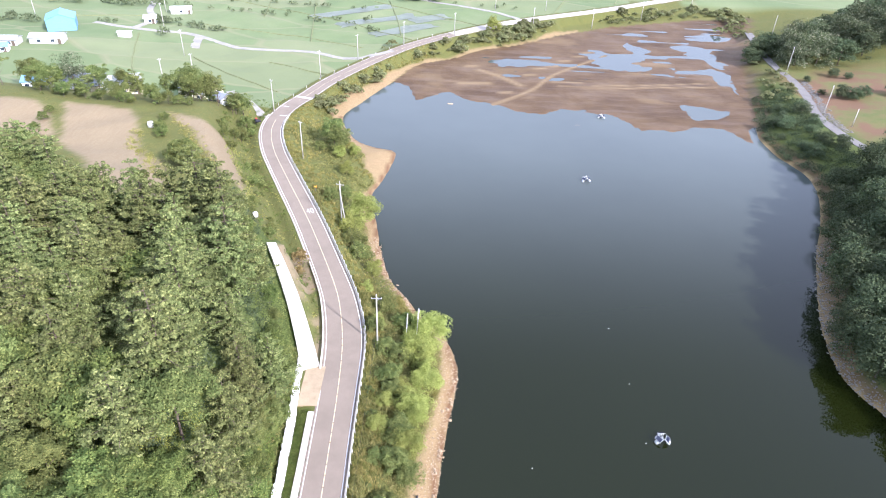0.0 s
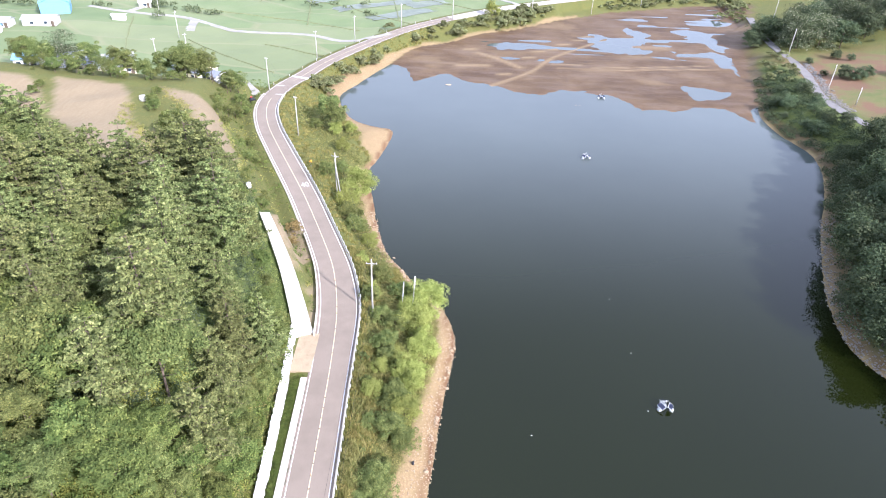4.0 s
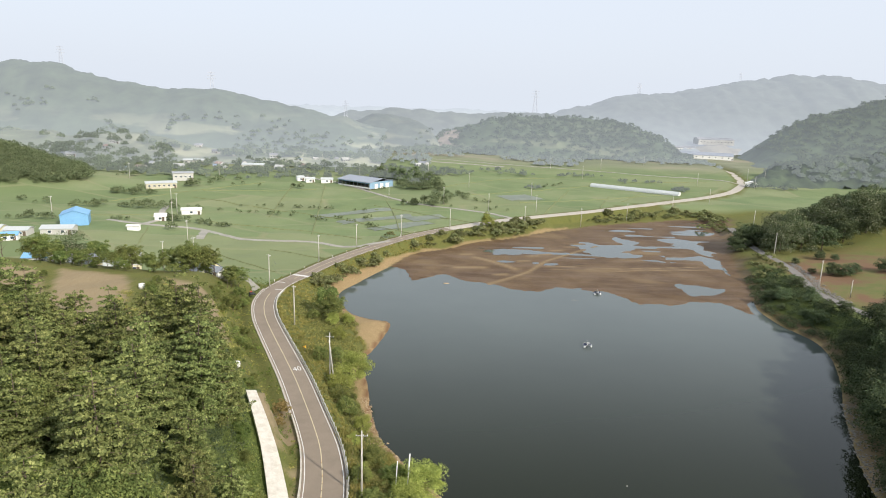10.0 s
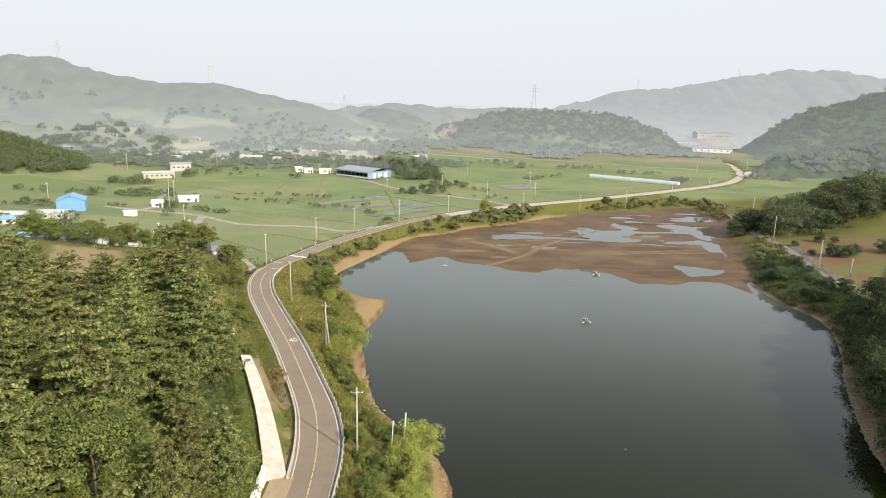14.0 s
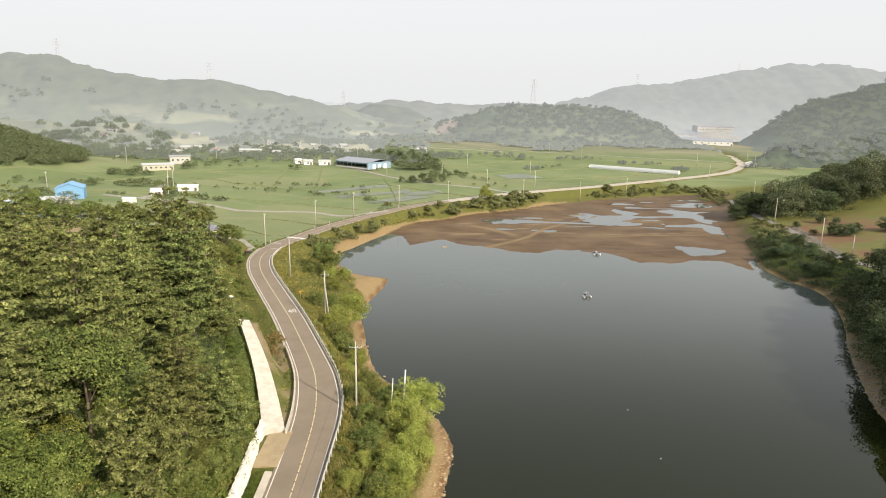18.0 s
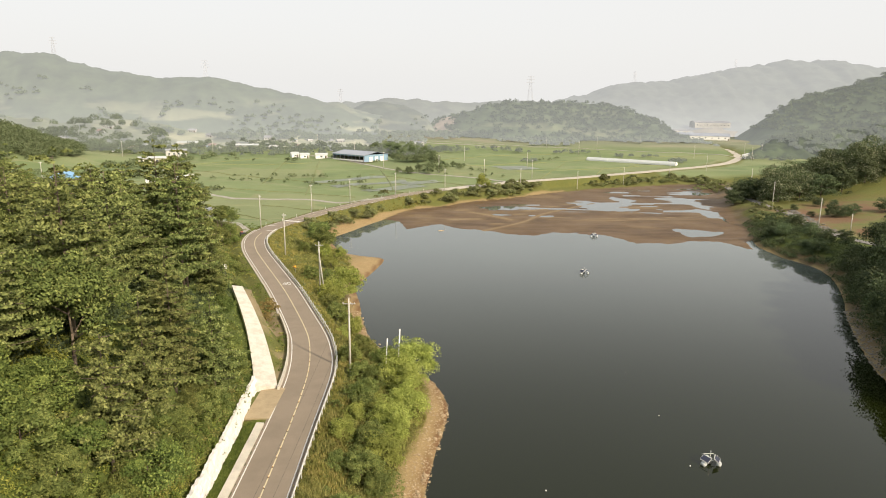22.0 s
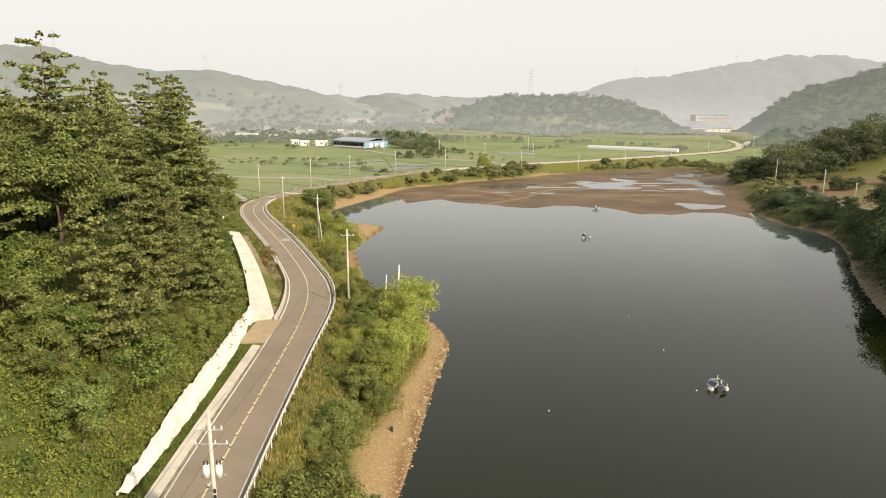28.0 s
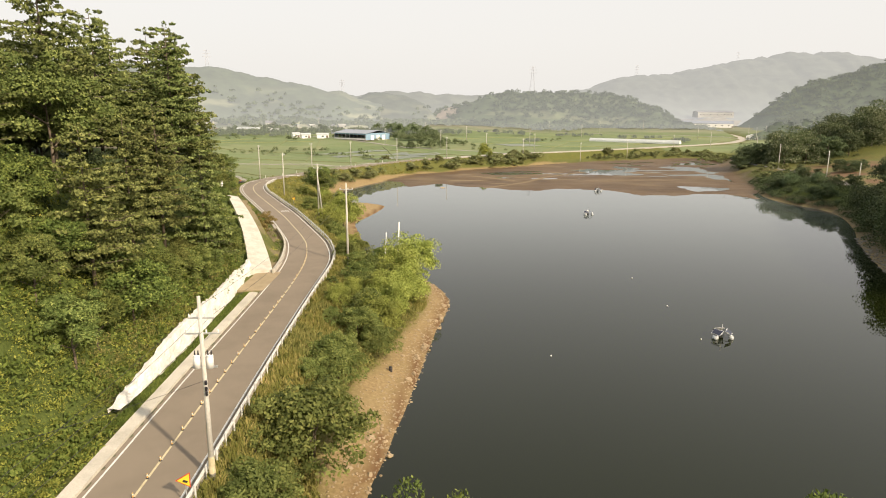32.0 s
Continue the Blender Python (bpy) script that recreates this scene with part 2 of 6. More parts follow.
ROAD = spline([(-14.4, -160, 6), (-15, -60, 6), (-15.8, 10, 6), (-16.35, 32, 6), (-16.7, 42, 6), (-17.05, 53, 6), (-17.35, 66, 6), (-17.75, 79, 6), (-18.5, 90, 6), (-20.1, 99.5, 6),
               (-22.6, 108.5, 6), (-29.3, 126, 6), (-34.3, 138, 6), (-44.3, 160.4, 6), (-49.6, 173, 6), (-53.1, 185, 6), (-54, 195.6, 6), (-52.3, 206.8, 6), (-48, 220, 5.8),
               (-43, 236, 5.6), (-33, 258, 5.4), (-16, 288, 5.2), (5, 313.5, 5)], 2.0)
FAR_ROAD = spline([tuple(ROAD[-1]), (36, 341, 5), (86, 374, 5), (121, 400, 5), (161, 430, 5), (194, 456, 5), (227, 491, 5), (256, 541, 5), (276, 593, 5.2), (288, 643, 5.5), (280, 720, 6)], 3.0)
ALL_ROAD = np.vstack([ROAD[:-1], FAR_ROAD])
WEST_SHORE = spline([(-4.5, 30), (-3.9, 41), (-2.8, 48.5), (-1.1, 61), (0.6, 75), (2.6, 87), (2.3, 94), (-0.5, 101.5), (-4, 105), (-7.8, 112), (-12, 119), (-15.3, 131.7), (-17.1, 142.5),
                     (-20, 157), (-18, 166), (-15.3, 181), (-15.8, 188), (-22.5, 190.5), (-29.7, 197), (-35.4, 214.7), (-30.5, 229.7), (-26.3, 241), (-20, 256), (-11.5, 277), (5, 290), (19, 305), (34, 314), (61, 338)], 2.5)
EAST_SHORE = spline([(90, 358), (124, 373), (152, 384), (178, 392), (172, 372), (146, 317), (130, 272), (117, 230), (110.5, 211), (110, 196), (113, 182), (110.6, 168.7),
                     (102, 150), (94, 136), (84, 115), (79.6, 103.5), (77.3, 92), (79, 85), (84, 74), (88, 55), (84, 36), (60, 27), (30, 25), (8, 25)], 3.0)
SHORE = np.vstack([WEST_SHORE, EAST_SHORE])
SHORE = np.vstack([SHORE, SHORE[:1]])
MUD_X = (-40, -14, -10.6, -5.2, 3.7, 12.4, 19.7, 35.3, 44.7, 56, 61.3, 66, 69, 80, 96, 101, 104, 106, 110, 116, 121, 180)
MUD_Y = (268, 250, 231.7, 237.8, 241.8, 232.3, 230.6, 226, 231, 225.7, 226.9, 220, 211.3, 211, 217.3, 217, 206, 204, 217, 225, 240, 270)
SIDE_ROAD = spline([(160, 345, 3.4), (151.6, 309, 3.4), (147.5, 285, 3.8), (146, 266, 4), (142.5, 245, 4), (137, 228, 4.2), (135, 215, 4.5), (135.3, 201, 4.8), (138, 182, 5.5), (146, 150, 6), (158, 110, 6)], 2.5)
RAMP = spline([(-23.2, 83.8, 6.0), (-25.4, 90, 7.2), (-28.6, 98, 9.0), (-32.2, 105.6, 10.9), (-36.1, 113.4, 12.3)], 1.0)
POOLS = ((82, 286, 11, 4), (88, 300, 7, 10), (92, 318, 5, 10), (99, 233.5, 10, 3.6), (114, 283, 9, 4.5), (123, 274, 5.5, 10), (126.5, 298, 3.5, 14), (146, 346, 16, 5), (122, 250, 3, 15), (119.5, 228, 3, 11), (33, 289, 13, 6))
RIDGES = ((spline([(18.4, 232.6), (29.8, 244.7), (37.5, 254.5), (44.8, 268.3), (55.4, 281.4), (78.5, 306.4)], 4), 0.9), (spline([(45.5, 263), (57.8, 262)], 4), 0.9), (spline([(47.3, 257), (70.6, 257), (90.8, 260.6), (118.4, 263.8)], 4), 0.75),
          (spline([(62, 259.5), (81.3, 262), (115.9, 268.8)], 4), 0.6), (spline([(15.5, 274), (23.6, 266.6), (32, 255)], 4), 1.5), (spline([(6.6, 256), (18.8, 257.3)], 4), 1.5),
          *((spline([(u, v), (u + 4, v + 0.8)], 2), 1.3) for u, v in ((22.5, 246.6), (40, 279.4), (53, 292), (61, 300), (34.5, 270), (46.5, 284), (66.5, 307.5), (10, 279))))


def value_noise(x, y, scale, seed=0):
    """Smooth random values from 0 to 1."""
    rs = np.random.RandomState(seed)
    g = rs.rand(64, 64)
    u, v = x / scale, y / scale
    i, j = np.floor(u).astype(int), np.floor(v).astype(int)
    fu, fv = u - i, v - j
    fu, fv = fu * fu * (3 - 2 * fu), fv * fv * (3 - 2 * fv)
    a, b, c, d = g[i % 64, j % 64], g[(i + 1) % 64, j % 64], g[i % 64, (j + 1) % 64], g[(i + 1) % 64, (j + 1) % 64]
    return a * (1 - fu) * (1 - fv) + b * fu * (1 - fv) + c * (1 - fu) * fv + d * fu * fv


def land(x, y):
    """Height of the ground, and masks of what covers it."""
    x, y = np.asarray(x, float), np.asarray(y, float)
    sd, _, _ = line_distance(x, y, SHORE)
    wet = inside(x, y, SHORE[:, :2])
    rd, side, ri = line_distance(x, y, ALL_ROAD)
    rz = ALL_ROAD[np.minimum(ri, len(ALL_ROAD) - 1), 2]
    west = side > 0
    qd, _, qi = line_distance(x, y, SIDE_ROAD)
    n1, n2 = value_noise(x, y, 9, 1), value_noise(x, y, 2.6, 2)
    # the open plain
    z = 4.6 + 4.5 * smooth(-80, -170, x) * smooth(420, 200, y) + 4.0 * smooth(330, 460, y) * smooth(120, -60, x) + 5 * smooth(450, 700, y) + 0 * x
    z = z + 24 * np.exp(-((x + 305) / 60) ** 2 - ((y - 408) / 38) ** 2)
    # wooded hill and field west of the road
    hill = smooth(6.2, 18.3, rd) * (1 - smooth(170, 222, y)) * smooth(-215, -120, x) * smooth(-160, -60, y)
    hz = z + (16.0 - 2.5 * smooth(115, 150, y)) * hill + 3.0 * smooth(25, 60, rd) * smooth(60, 20, np.abs(y - 90)) * hill
    # the cut behind the white wall, and the ramp north of the lay-by
    hz = hz + 2.2 * smooth(42, 58, y) * (1 - smooth(83, 86, y)) * smooth(6.2, 7.2, rd - 0.012 * (y - 50)) * smooth(30, 16, rd)
    pd, _, pi = line_distance(x, y, RAMP)
    hz = hz + (RAMP[np.minimum(pi, len(RAMP) - 1), 2] - 0.15 - hz) * smooth(4.2, 2.2, pd)
    pad = smooth(73.5, 76, y) * (1 - smooth(83.5, 85.5, y)) * (1 - smooth(6.2, 7, rd))
    hz = hz * (1 - pad) + 5.9 * pad
    z = np.where(west, hz, z)
    # bank between road and water
    e = np.maximum(rd - 4.2, 0)
    bank = rz * (sd / (sd + e + 0.01)) ** 0.9
    bank = np.minimum(bank, 0.35 * sd + 0.25 * np.maximum(sd - 5, 0))
    z = np.where(~west & (x < 60), np.where(rd < 60, bank, np.minimum(z, 0.4 * sd)), z)
    far_bank = np.minimum(z, 0.16 * sd + 0.1)
    z = np.where(~west & (x >= 60) & (y > 300), far_bank, z)
    # eastern side: a bank, the lane, cleared slopes and wooded rise
    east = (x > 70) & (y < 345) & ~wet
    ez = np.minimum(5.2, 0.42 * sd) + 0.14 * np.maximum(sd - 30, 0) * smooth(345, 250, y) + 11 * smooth(9, 42, sd) * smooth(185, 120, y)
    ez = np.where(qd < 9, SIDE_ROAD[np.minimum(qi, len(SIDE_ROAD) - 1), 2] * smooth(9, 3, qd) + ez * (1 - smooth(9, 3, qd)), ez)
    ez = ez + 10 * smooth(168, 215, x) * smooth(262, 310, y) * smooth(395, 340, y)
    z = np.where(east, ez, z)
    south = (y < 40) & ~wet & (x > -6)
    z = np.where(south, np.minimum(0.45 * sd, 5.0), z)
    z = z + (n1 - 0.5) * 0.9 * smooth(8, 20, rd) * smooth(2, 9, sd) * smooth(3, 9, qd) + (n2 - 0.5) * 0.35 * smooth(5, 9, rd) * smooth(0.5, 4, sd) * smooth(3, 9, qd)
    z = np.where(rd < 6.5, (rz - 0.12) * (1 - smooth(4.9, 6.5, rd)) + z * smooth(4.9, 6.5, rd), z)
    # lake bed and mud flat
    bed = np.maximum(-0.22 * sd - 0.03, -3.0)
    edge = y - np.interp(x, MUD_X, MUD_Y) + (n1 - 0.5) * 5 + (n2 - 0.5) * 2
    mud = smooth(-6, 3, edge)
    n3, n4 = value_noise(x, y * 1.8, 24, 9), value_noise(x * 0.55 + y * 0.15, y * 2.2, 9, 33)
    mz = -0.5 + 0.56 * mud + 0.10 * (n1 - 0.45) + 0.04 * (n2 - 0.5) + 0.45 * np.minimum(n3 - 0.3, 0)
    mz = mz + 0.52 * np.exp(-(((x - 47) / 7.5) ** 2 + ((y - 215.5 - 0.3 * (x - 47)) / 2.2) ** 2))
    wx, wy = x + 9 * (value_noise(x, y, 13, 55) - 0.5) + 4 * (n2 - 0.5), y + 7 * (value_noise(x, y, 10, 56) - 0.5) + 4 * (value_noise(x, y, 3.2, 57) - 0.5)
    for cx, cy, rx, ry in POOLS:
        mz = mz - 0.17 * np.exp(-(((wx - cx) / rx) ** 2 + ((wy - cy) / ry) ** 2) ** 1.5)
    n5 = value_noise(x * 0.35 + 0.1 * y, y * 1.6, 5, 58)
    mz = mz - 0.13 * smooth(0.6, 0.85, n5) * smooth(262, 285, y) * smooth(-10, 20, x)
    sand = 0.3 * smooth(0.8, 0.93, n4) * mud * smooth(232, 244, y) * (x < 105)
    mz = mz + 0.1 * sand
    for line, half in RIDGES:
        d, _, _ = line_distance(x, y, line)
        k = 0.75 * np.exp(-(d / half) ** 2)
        mz, sand = mz + 0.12 * k * mud, np.maximum(sand, k * mud)
    mz = np.maximum(mz, np.minimum(bed, 0) - 0.5)
    near_mud = np.exp(-np.maximum(sd, 0) / 5) * mud
    bed = np.where(edge > -7, np.maximum(bed, mz + 0.3 * near_mud), bed)
    bed = np.where(wet, np.maximum(bed, -0.4 + 0.43 * np.exp(-(((x - 47) / 7.5) ** 2 + ((y - 215.5 - 0.3 * (x - 47)) / 2.2) ** 2))), bed)
    z = np.where(wet, bed, z)
    beach = 2.3 + 0.7 * smooth(108, 96, y) * smooth(70, 30, x) + 1.6 * np.exp(-((y - 60) / 7) ** 2) * (x < 30) + 6 * np.exp(-(((x + 20) / 8) ** 2 + ((y - 181) / 11) ** 2) ** 2) + 2.5 * np.exp(-((y - 235) / 30) ** 2) * (x < 0) + 1.2 * (x > 70) * smooth(135, 115, y) - 2.4 * (x > 70) * smooth(128, 140, y) * (y < 330)
    shore_mud = 0.8 * ((x > 70) & (y > 60) & (y < 340)) * smooth(5.5, 3.0, sd + (n1 - 0.5) * 3)
    masks = dict(mud=np.where(wet, np.maximum(smooth(-8, -2, edge), (y > 200) & (y < 230) & (x > 30) & (x < 62)), shore_mud),
                 sand=np.where(wet, np.maximum(sand, smooth(4, 0, sd) * (mud < 0.3)), smooth(1.0, -1.0, sd + (n1 - 0.5) * 3 + (n2 - 0.5) - beach) * (rd > 5) * np.where(x > 70, 0.12, 1.0)))
    return z, masks, dict(sd=sd, wet=wet, rd=rd, west=west, qd=qd)


def mesh_object(name, verts, faces, mat=None, parent=None, label=""):
    me = bpy.data.meshes.new(name)
    me.from_pydata([tuple(map(float, v)) for v in verts], [], faces)
    me.update()
    ob = new(name, me)
    if mat is not None:
        me.materials.append(mat)
    if parent is not None:
        ob.parent = parent
    return tagged(ob, label)


def grid_mesh(name, xs, ys, z):
    """A sheet over the lines xs and ys with heights z (len(ys), len(xs))."""
    nx, ny = len(xs), len(ys)
    co = np.empty((ny, nx, 3))
    co[..., 0], co[..., 1], co[..., 2] = xs[None, :], ys[:, None], z
    i = np.arange(nx * ny).reshape(ny, nx)
    quads = np.stack([i[:-1, :-1], i[:-1, 1:], i[1:, 1:], i[1:, :-1]], -1).reshape(-1, 4)
    return numpy_mesh(name, co.reshape(-1, 3), quads)


def numpy_mesh(name, co, quads):
    me = bpy.data.meshes.new(name)
    me.vertices.add(len(co))
    me.vertices.foreach_set("co", np.ascontiguousarray(co, np.float32).ravel())
    me.loops.add(quads.size)
    me.loops.foreach_set("vertex_index", np.ascontiguousarray(quads, np.int32).ravel())
    me.polygons.add(len(quads))
    me.polygons.foreach_set("loop_start", np.arange(0, quads.size, quads.shape[1], dtype=np.int32))
    me.update(calc_edges=True)
    return me


# ---- ground ----
def spaced(*runs):
    return np.unique(np.concatenate([np.arange(a, b, s) for a, b, s in runs]))


GX = spaced((-2600, -400, 100), (-400, -130, 9), (-130, -60, 1.3), (-60, 12, 1.2), (12, 135, 1.6), (135, 340, 6), (340, 800, 40), (800, 2601, 100))
GY = spaced((-700, -60, 40), (-60, 20, 5), (20, 200, 1.4), (200, 310, 1.6), (310, 400, 2.4), (400, 760, 10), (760, 1500, 60), (1500, 3400, 150))
XX, YY = np.meshgrid(GX, GY)
ZZ, MASK, LAY = land(XX.ravel(), YY.ravel())
ground_mesh = grid_mesh("ground", GX, GY, ZZ.reshape(XX.shape))
gx, gy = XX.ravel(), YY.ravel()


def sampled(field, x, y):
    """A field of the ground sheet between its points."""
    f = field.reshape(XX.shape)
    x, y = np.asarray(x, float), np.asarray(y, float)
    i = np.clip(np.searchsorted(GX, x) - 1, 0, len(GX) - 2)
    j = np.clip(np.searchsorted(GY, y) - 1, 0, len(GY) - 2)
    u, v = (x - GX[i]) / (GX[i + 1] - GX[i]), (y - GY[j]) / (GY[j + 1] - GY[j])
    return f[j, i] * (1 - u) * (1 - v) + f[j, i + 1] * u * (1 - v) + f[j + 1, i] * (1 - u) * v + f[j + 1, i + 1] * u * v


def heights(x, y):
    return sampled(ZZ, x, y)


def height(x, y):
    return float(heights(x, y))


def lay_of(x, y):
    """Distances to road, shore and lane, and what lies there."""
    return dict(rd=sampled(LAY["rd"], x, y), sd=sampled(LAY["sd"], x, y), qd=sampled(LAY["qd"], x, y), wet=sampled(LAY["wet"].astype(float), x, y) > 0.3,
                west=sampled(LAY["west"].astype(float), x, y) > 0.5, sand=sampled(MASK["sand"], x, y))

FIELD_BIG = np.array([(-104.3, 170), (-87.3, 169.6), (-82.9, 164.2), (-78.7, 154.7), (-75.5, 146), (-66.2, 136), (-59.2, 121), (-52, 112), (-62, 112), (-73.6, 122), (-81.9, 133), (-94.1, 146)])
FIELD_LEFT = np.array([(-136, 170), (-111, 169.6), (-96, 149), (-111.5, 150), (-134, 152)])
FIELD_SMALL = np.array([(-76.7, 168.3), (-58.5, 162.1), (-44.7, 129.6), (-50.9, 132.3), (-59.3, 145.6), (-66.2, 157), (-73.8, 165.1)])
soil = np.zeros(gx.shape)
near = (gx > -145) & (gx < -35) & (gy > 105) & (gy < 190)
for f in (FIELD_BIG, FIELD_LEFT, FIELD_SMALL):
    far_in = line_distance(gx[near], gy[near], np.vstack([f, f[:1]]))[0] * np.where(inside(gx[near], gy[near], f), 1, -1)
    soil[near] = np.maximum(soil[near], smooth(-0.8, 0.8, far_in + 1.2 * (value_noise(gx[near], gy[near], 3, 44) - 0.5)))
in_cut = (gy > 85) & (gy < 119) & LAY["west"] & (LAY["rd"] > 3.5) & (gx > np.interp(gy, RAMP[:, 1], RAMP[:, 0]))
soil = np.maximum(soil, in_cut * smooth(0.28, 0.5, value_noise(gx, gy, 2.4, 62)))
cleared = smooth(60, 30, np.hypot((gx - 172) / 1.2, gy - 228)) * (gx > 140)
wood = LAY["west"] * (gy < 119) * (gx > -220) * smooth(5.5, 8, LAY["rd"]) * (1 - soil)
wood = np.maximum(wood, ((gx > 75) & (gy < 262) & (LAY["sd"] > 2.2) & ((gy < 205) | (gx < np.interp(gy, SIDE_ROAD[::-1, 1], SIDE_ROAD[::-1, 0])))) * 0.85)
flat = (LAY["west"] & (gy > 208) | (gy > 400)) & (LAY["rd"] > 6)
upland = smooth(480, 570, gy - 90 * smooth(-120, 0, gx))
for key, val in (("upland", upland), ("mud", MASK["mud"]), ("sand", MASK["sand"]), ("soil", soil), ("cleared", cleared), ("wood", wood), ("paddy", flat.astype(float)), ("damp", smooth(1.5, 0.5, LAY["sd"] + 0.7 * (value_noise(gx, gy, 1.3, 5) - 0.5)) * (gx < 30) * (gy < 215) * ~LAY["wet"])):
    a = ground_mesh.attributes.new(key, "FLOAT", "POINT")
    a.data.foreach_set("value", np.ascontiguousarray(val, np.float32))
ground_mesh.polygons.foreach_set("use_smooth", np.ones(len(ground_mesh.polygons), bool))


def ground_material():
    m, n, l, b = material("ground_cover", 0.95, 0, 0.2)

    def mask(key):
        a = n.new("ShaderNodeAttribute")
        a.attribute_name = key
        return a.outputs["Fac"]

    fine, mid, big = noise_node(n, l, 3.0, 7, 0.7), noise_node(n, l, 0.35, 5), noise_node(n, l, 0.03, 4)
    grass = ramp(n, l, fine, (0.3, (0.06, 0.075, 0.02)), (0.55, (0.13, 0.13, 0.035)), (0.75, (0.24, 0.19, 0.07)))
    grass = mix(n, l, ramp(n, l, mid, (0.4, (0, 0, 0)), (0.65, (0.8, 0.8, 0.8))), grass, (0.105, 0.118, 0.034))
    paddy = ramp(n, l, noise_node(n, l, 0.02, 3), (0.38, (0.135, 0.182, 0.08)), (0.5, (0.165, 0.212, 0.094)), (0.64, (0.2, 0.232, 0.115)))
    paddy = mix(n, l, ramp(n, l, noise_node(n, l, 0.8, 6, 0.7), (0.3, (0, 0, 0)), (0.75, (0.35, 0.35, 0.35))), paddy, (0.125, 0.155, 0.085))
    vor = n.new("ShaderNodeTexVoronoi")
    vor.voronoi_dimensions = "2D"
    vor.inputs["Scale"].default_value, vor.inputs["Randomness"].default_value = 0.021, 0.7
    mp = n.new("ShaderNodeMapping")
    mp.inputs["Rotation"].default_value, mp.inputs["Scale"].default_value = (0, 0, radians(-35)), (0.6, 1.7, 1)
    l.new(n.new("ShaderNodeNewGeometry").outputs["Position"], mp.inputs[0])
    l.new(mp.outputs[0], vor.inputs["Vector"])
    plot = n.new("ShaderNodeSeparateColor")
    l.new(vor.outputs["Color"], plot.inputs[0])
    paddy = mix(n, l, ramp(n, l, plot.outputs[0], (0.1, (0.5, 0.5, 0.5)), (0.45, (0, 0, 0))), paddy, (0.135, 0.175, 0.075))
    paddy = mix(n, l, ramp(n, l, plot.outputs[1], (0.7, (0, 0, 0)), (0.95, (0.4, 0.4, 0.4))), paddy, (0.235, 0.24, 0.135))
    edge_of = n.new("ShaderNodeTexVoronoi")
    edge_of.voronoi_dimensions, edge_of.feature = "2D", "DISTANCE_TO_EDGE"
    edge_of.inputs["Scale"].default_value, edge_of.inputs["Randomness"].default_value = 0.021, 0.7
    l.new(mp.outputs[0], edge_of.inputs["Vector"])
    paddy = mix(n, l, ramp(n, l, edge_of.outputs["Distance"], (0.012, (0.5, 0.5, 0.5)), (0.03, (0, 0, 0))), paddy, (0.23, 0.225, 0.13))
    far_c = ramp(n, l, noise_node(n, l, 0.017, 5, 0.6, stretch=(0.6, 1.4, 1)), (0.4, (0.17, 0.19, 0.12)), (0.54, (0.2, 0.21, 0.14)), (0.64, (0.25, 0.235, 0.175)))
    paddy = mix(n, l, mask("upland"), paddy, far_c)
    soil_c = ramp(n, l, fine, (0.3, (0.215, 0.17, 0.1)), (0.7, (0.285, 0.232, 0.142)))
    soil_c = mix(n, l, ramp(n, l, noise_node(n, l, 1.6, 3, 0.5, stretch=(1, 0.12, 1)), (0.4, (0, 0, 0)), (0.62, (0.35, 0.35, 0.35))), soil_c, (0.22, 0.165, 0.094))
    clear_c = ramp(n, l, noise_node(n, l, 0.06, 6), (0.45, (0.17, 0.105, 0.062)), (0.55, (0.15, 0.14, 0.055)), (0.66, (0.11, 0.135, 0.04)))
    wood_c = ramp(n, l, fine, (0.3, (0.045, 0.065, 0.016)), (0.7, (0.11, 0.14, 0.035)))
    sand_c = ramp(n, l, fine, (0.3, (0.2, 0.14, 0.07)), (0.55, (0.3, 0.218, 0.112)), (0.75, (0.41, 0.315, 0.185)))
    sand_c = mix(n, l, ramp(n, l, mid, (0.42, (0, 0, 0)), (0.7, (0.5, 0.5, 0.5))), sand_c, (0.235, 0.185, 0.09))
    mud_c = ramp(n, l, noise_node(n, l, 0.05, 6, 0.65), (0.35, (0.066, 0.038, 0.016)), (0.5, (0.105, 0.065, 0.029)), (0.66, (0.15, 0.102, 0.053)))
    mud_c = mix(n, l, ramp(n, l, noise_node(n, l, 0.11, 5, 0.7), (0.5, (0, 0, 0)), (0.72, (0.6, 0.6, 0.6))), mud_c, (0.085, 0.055, 0.03))
    mud_c = mix(n, l, ramp(n, l, noise_node(n, l, 0.12, 6, 0.7, stretch=(0.35, 1.6, 1)), (0.47, (0, 0, 0)), (0.66, (0.65, 0.65, 0.65))), mud_c, (0.15, 0.11, 0.078))
    col = grass
    for key, c in (("paddy", paddy), ("wood", wood_c), ("cleared", clear_c), ("soil", soil_c), ("mud", mud_c), ("sand", sand_c)):
        col = mix(n, l, mask(key), col, c)
    col = mix(n, l, mask("damp"), col, (0.15, 0.085, 0.042))
    l.new(col, b.inputs["Base Color"])
    rg = n.new("ShaderNodeMapRange")
    rg.inputs[3].default_value, rg.inputs[4].default_value = 0.95, 0.6
    l.new(mask("mud"), rg.inputs[0])
    l.new(rg.outputs[0], b.inputs["Roughness"])
    bump(n, l, b, fine, 0.5, 0.15)
    return m


ground_mesh.materials.append(ground_material())
ground = tagged(new("ground", ground_mesh), "earth bank, fields, mud flat and sandy shore", "ground", kind="structure")


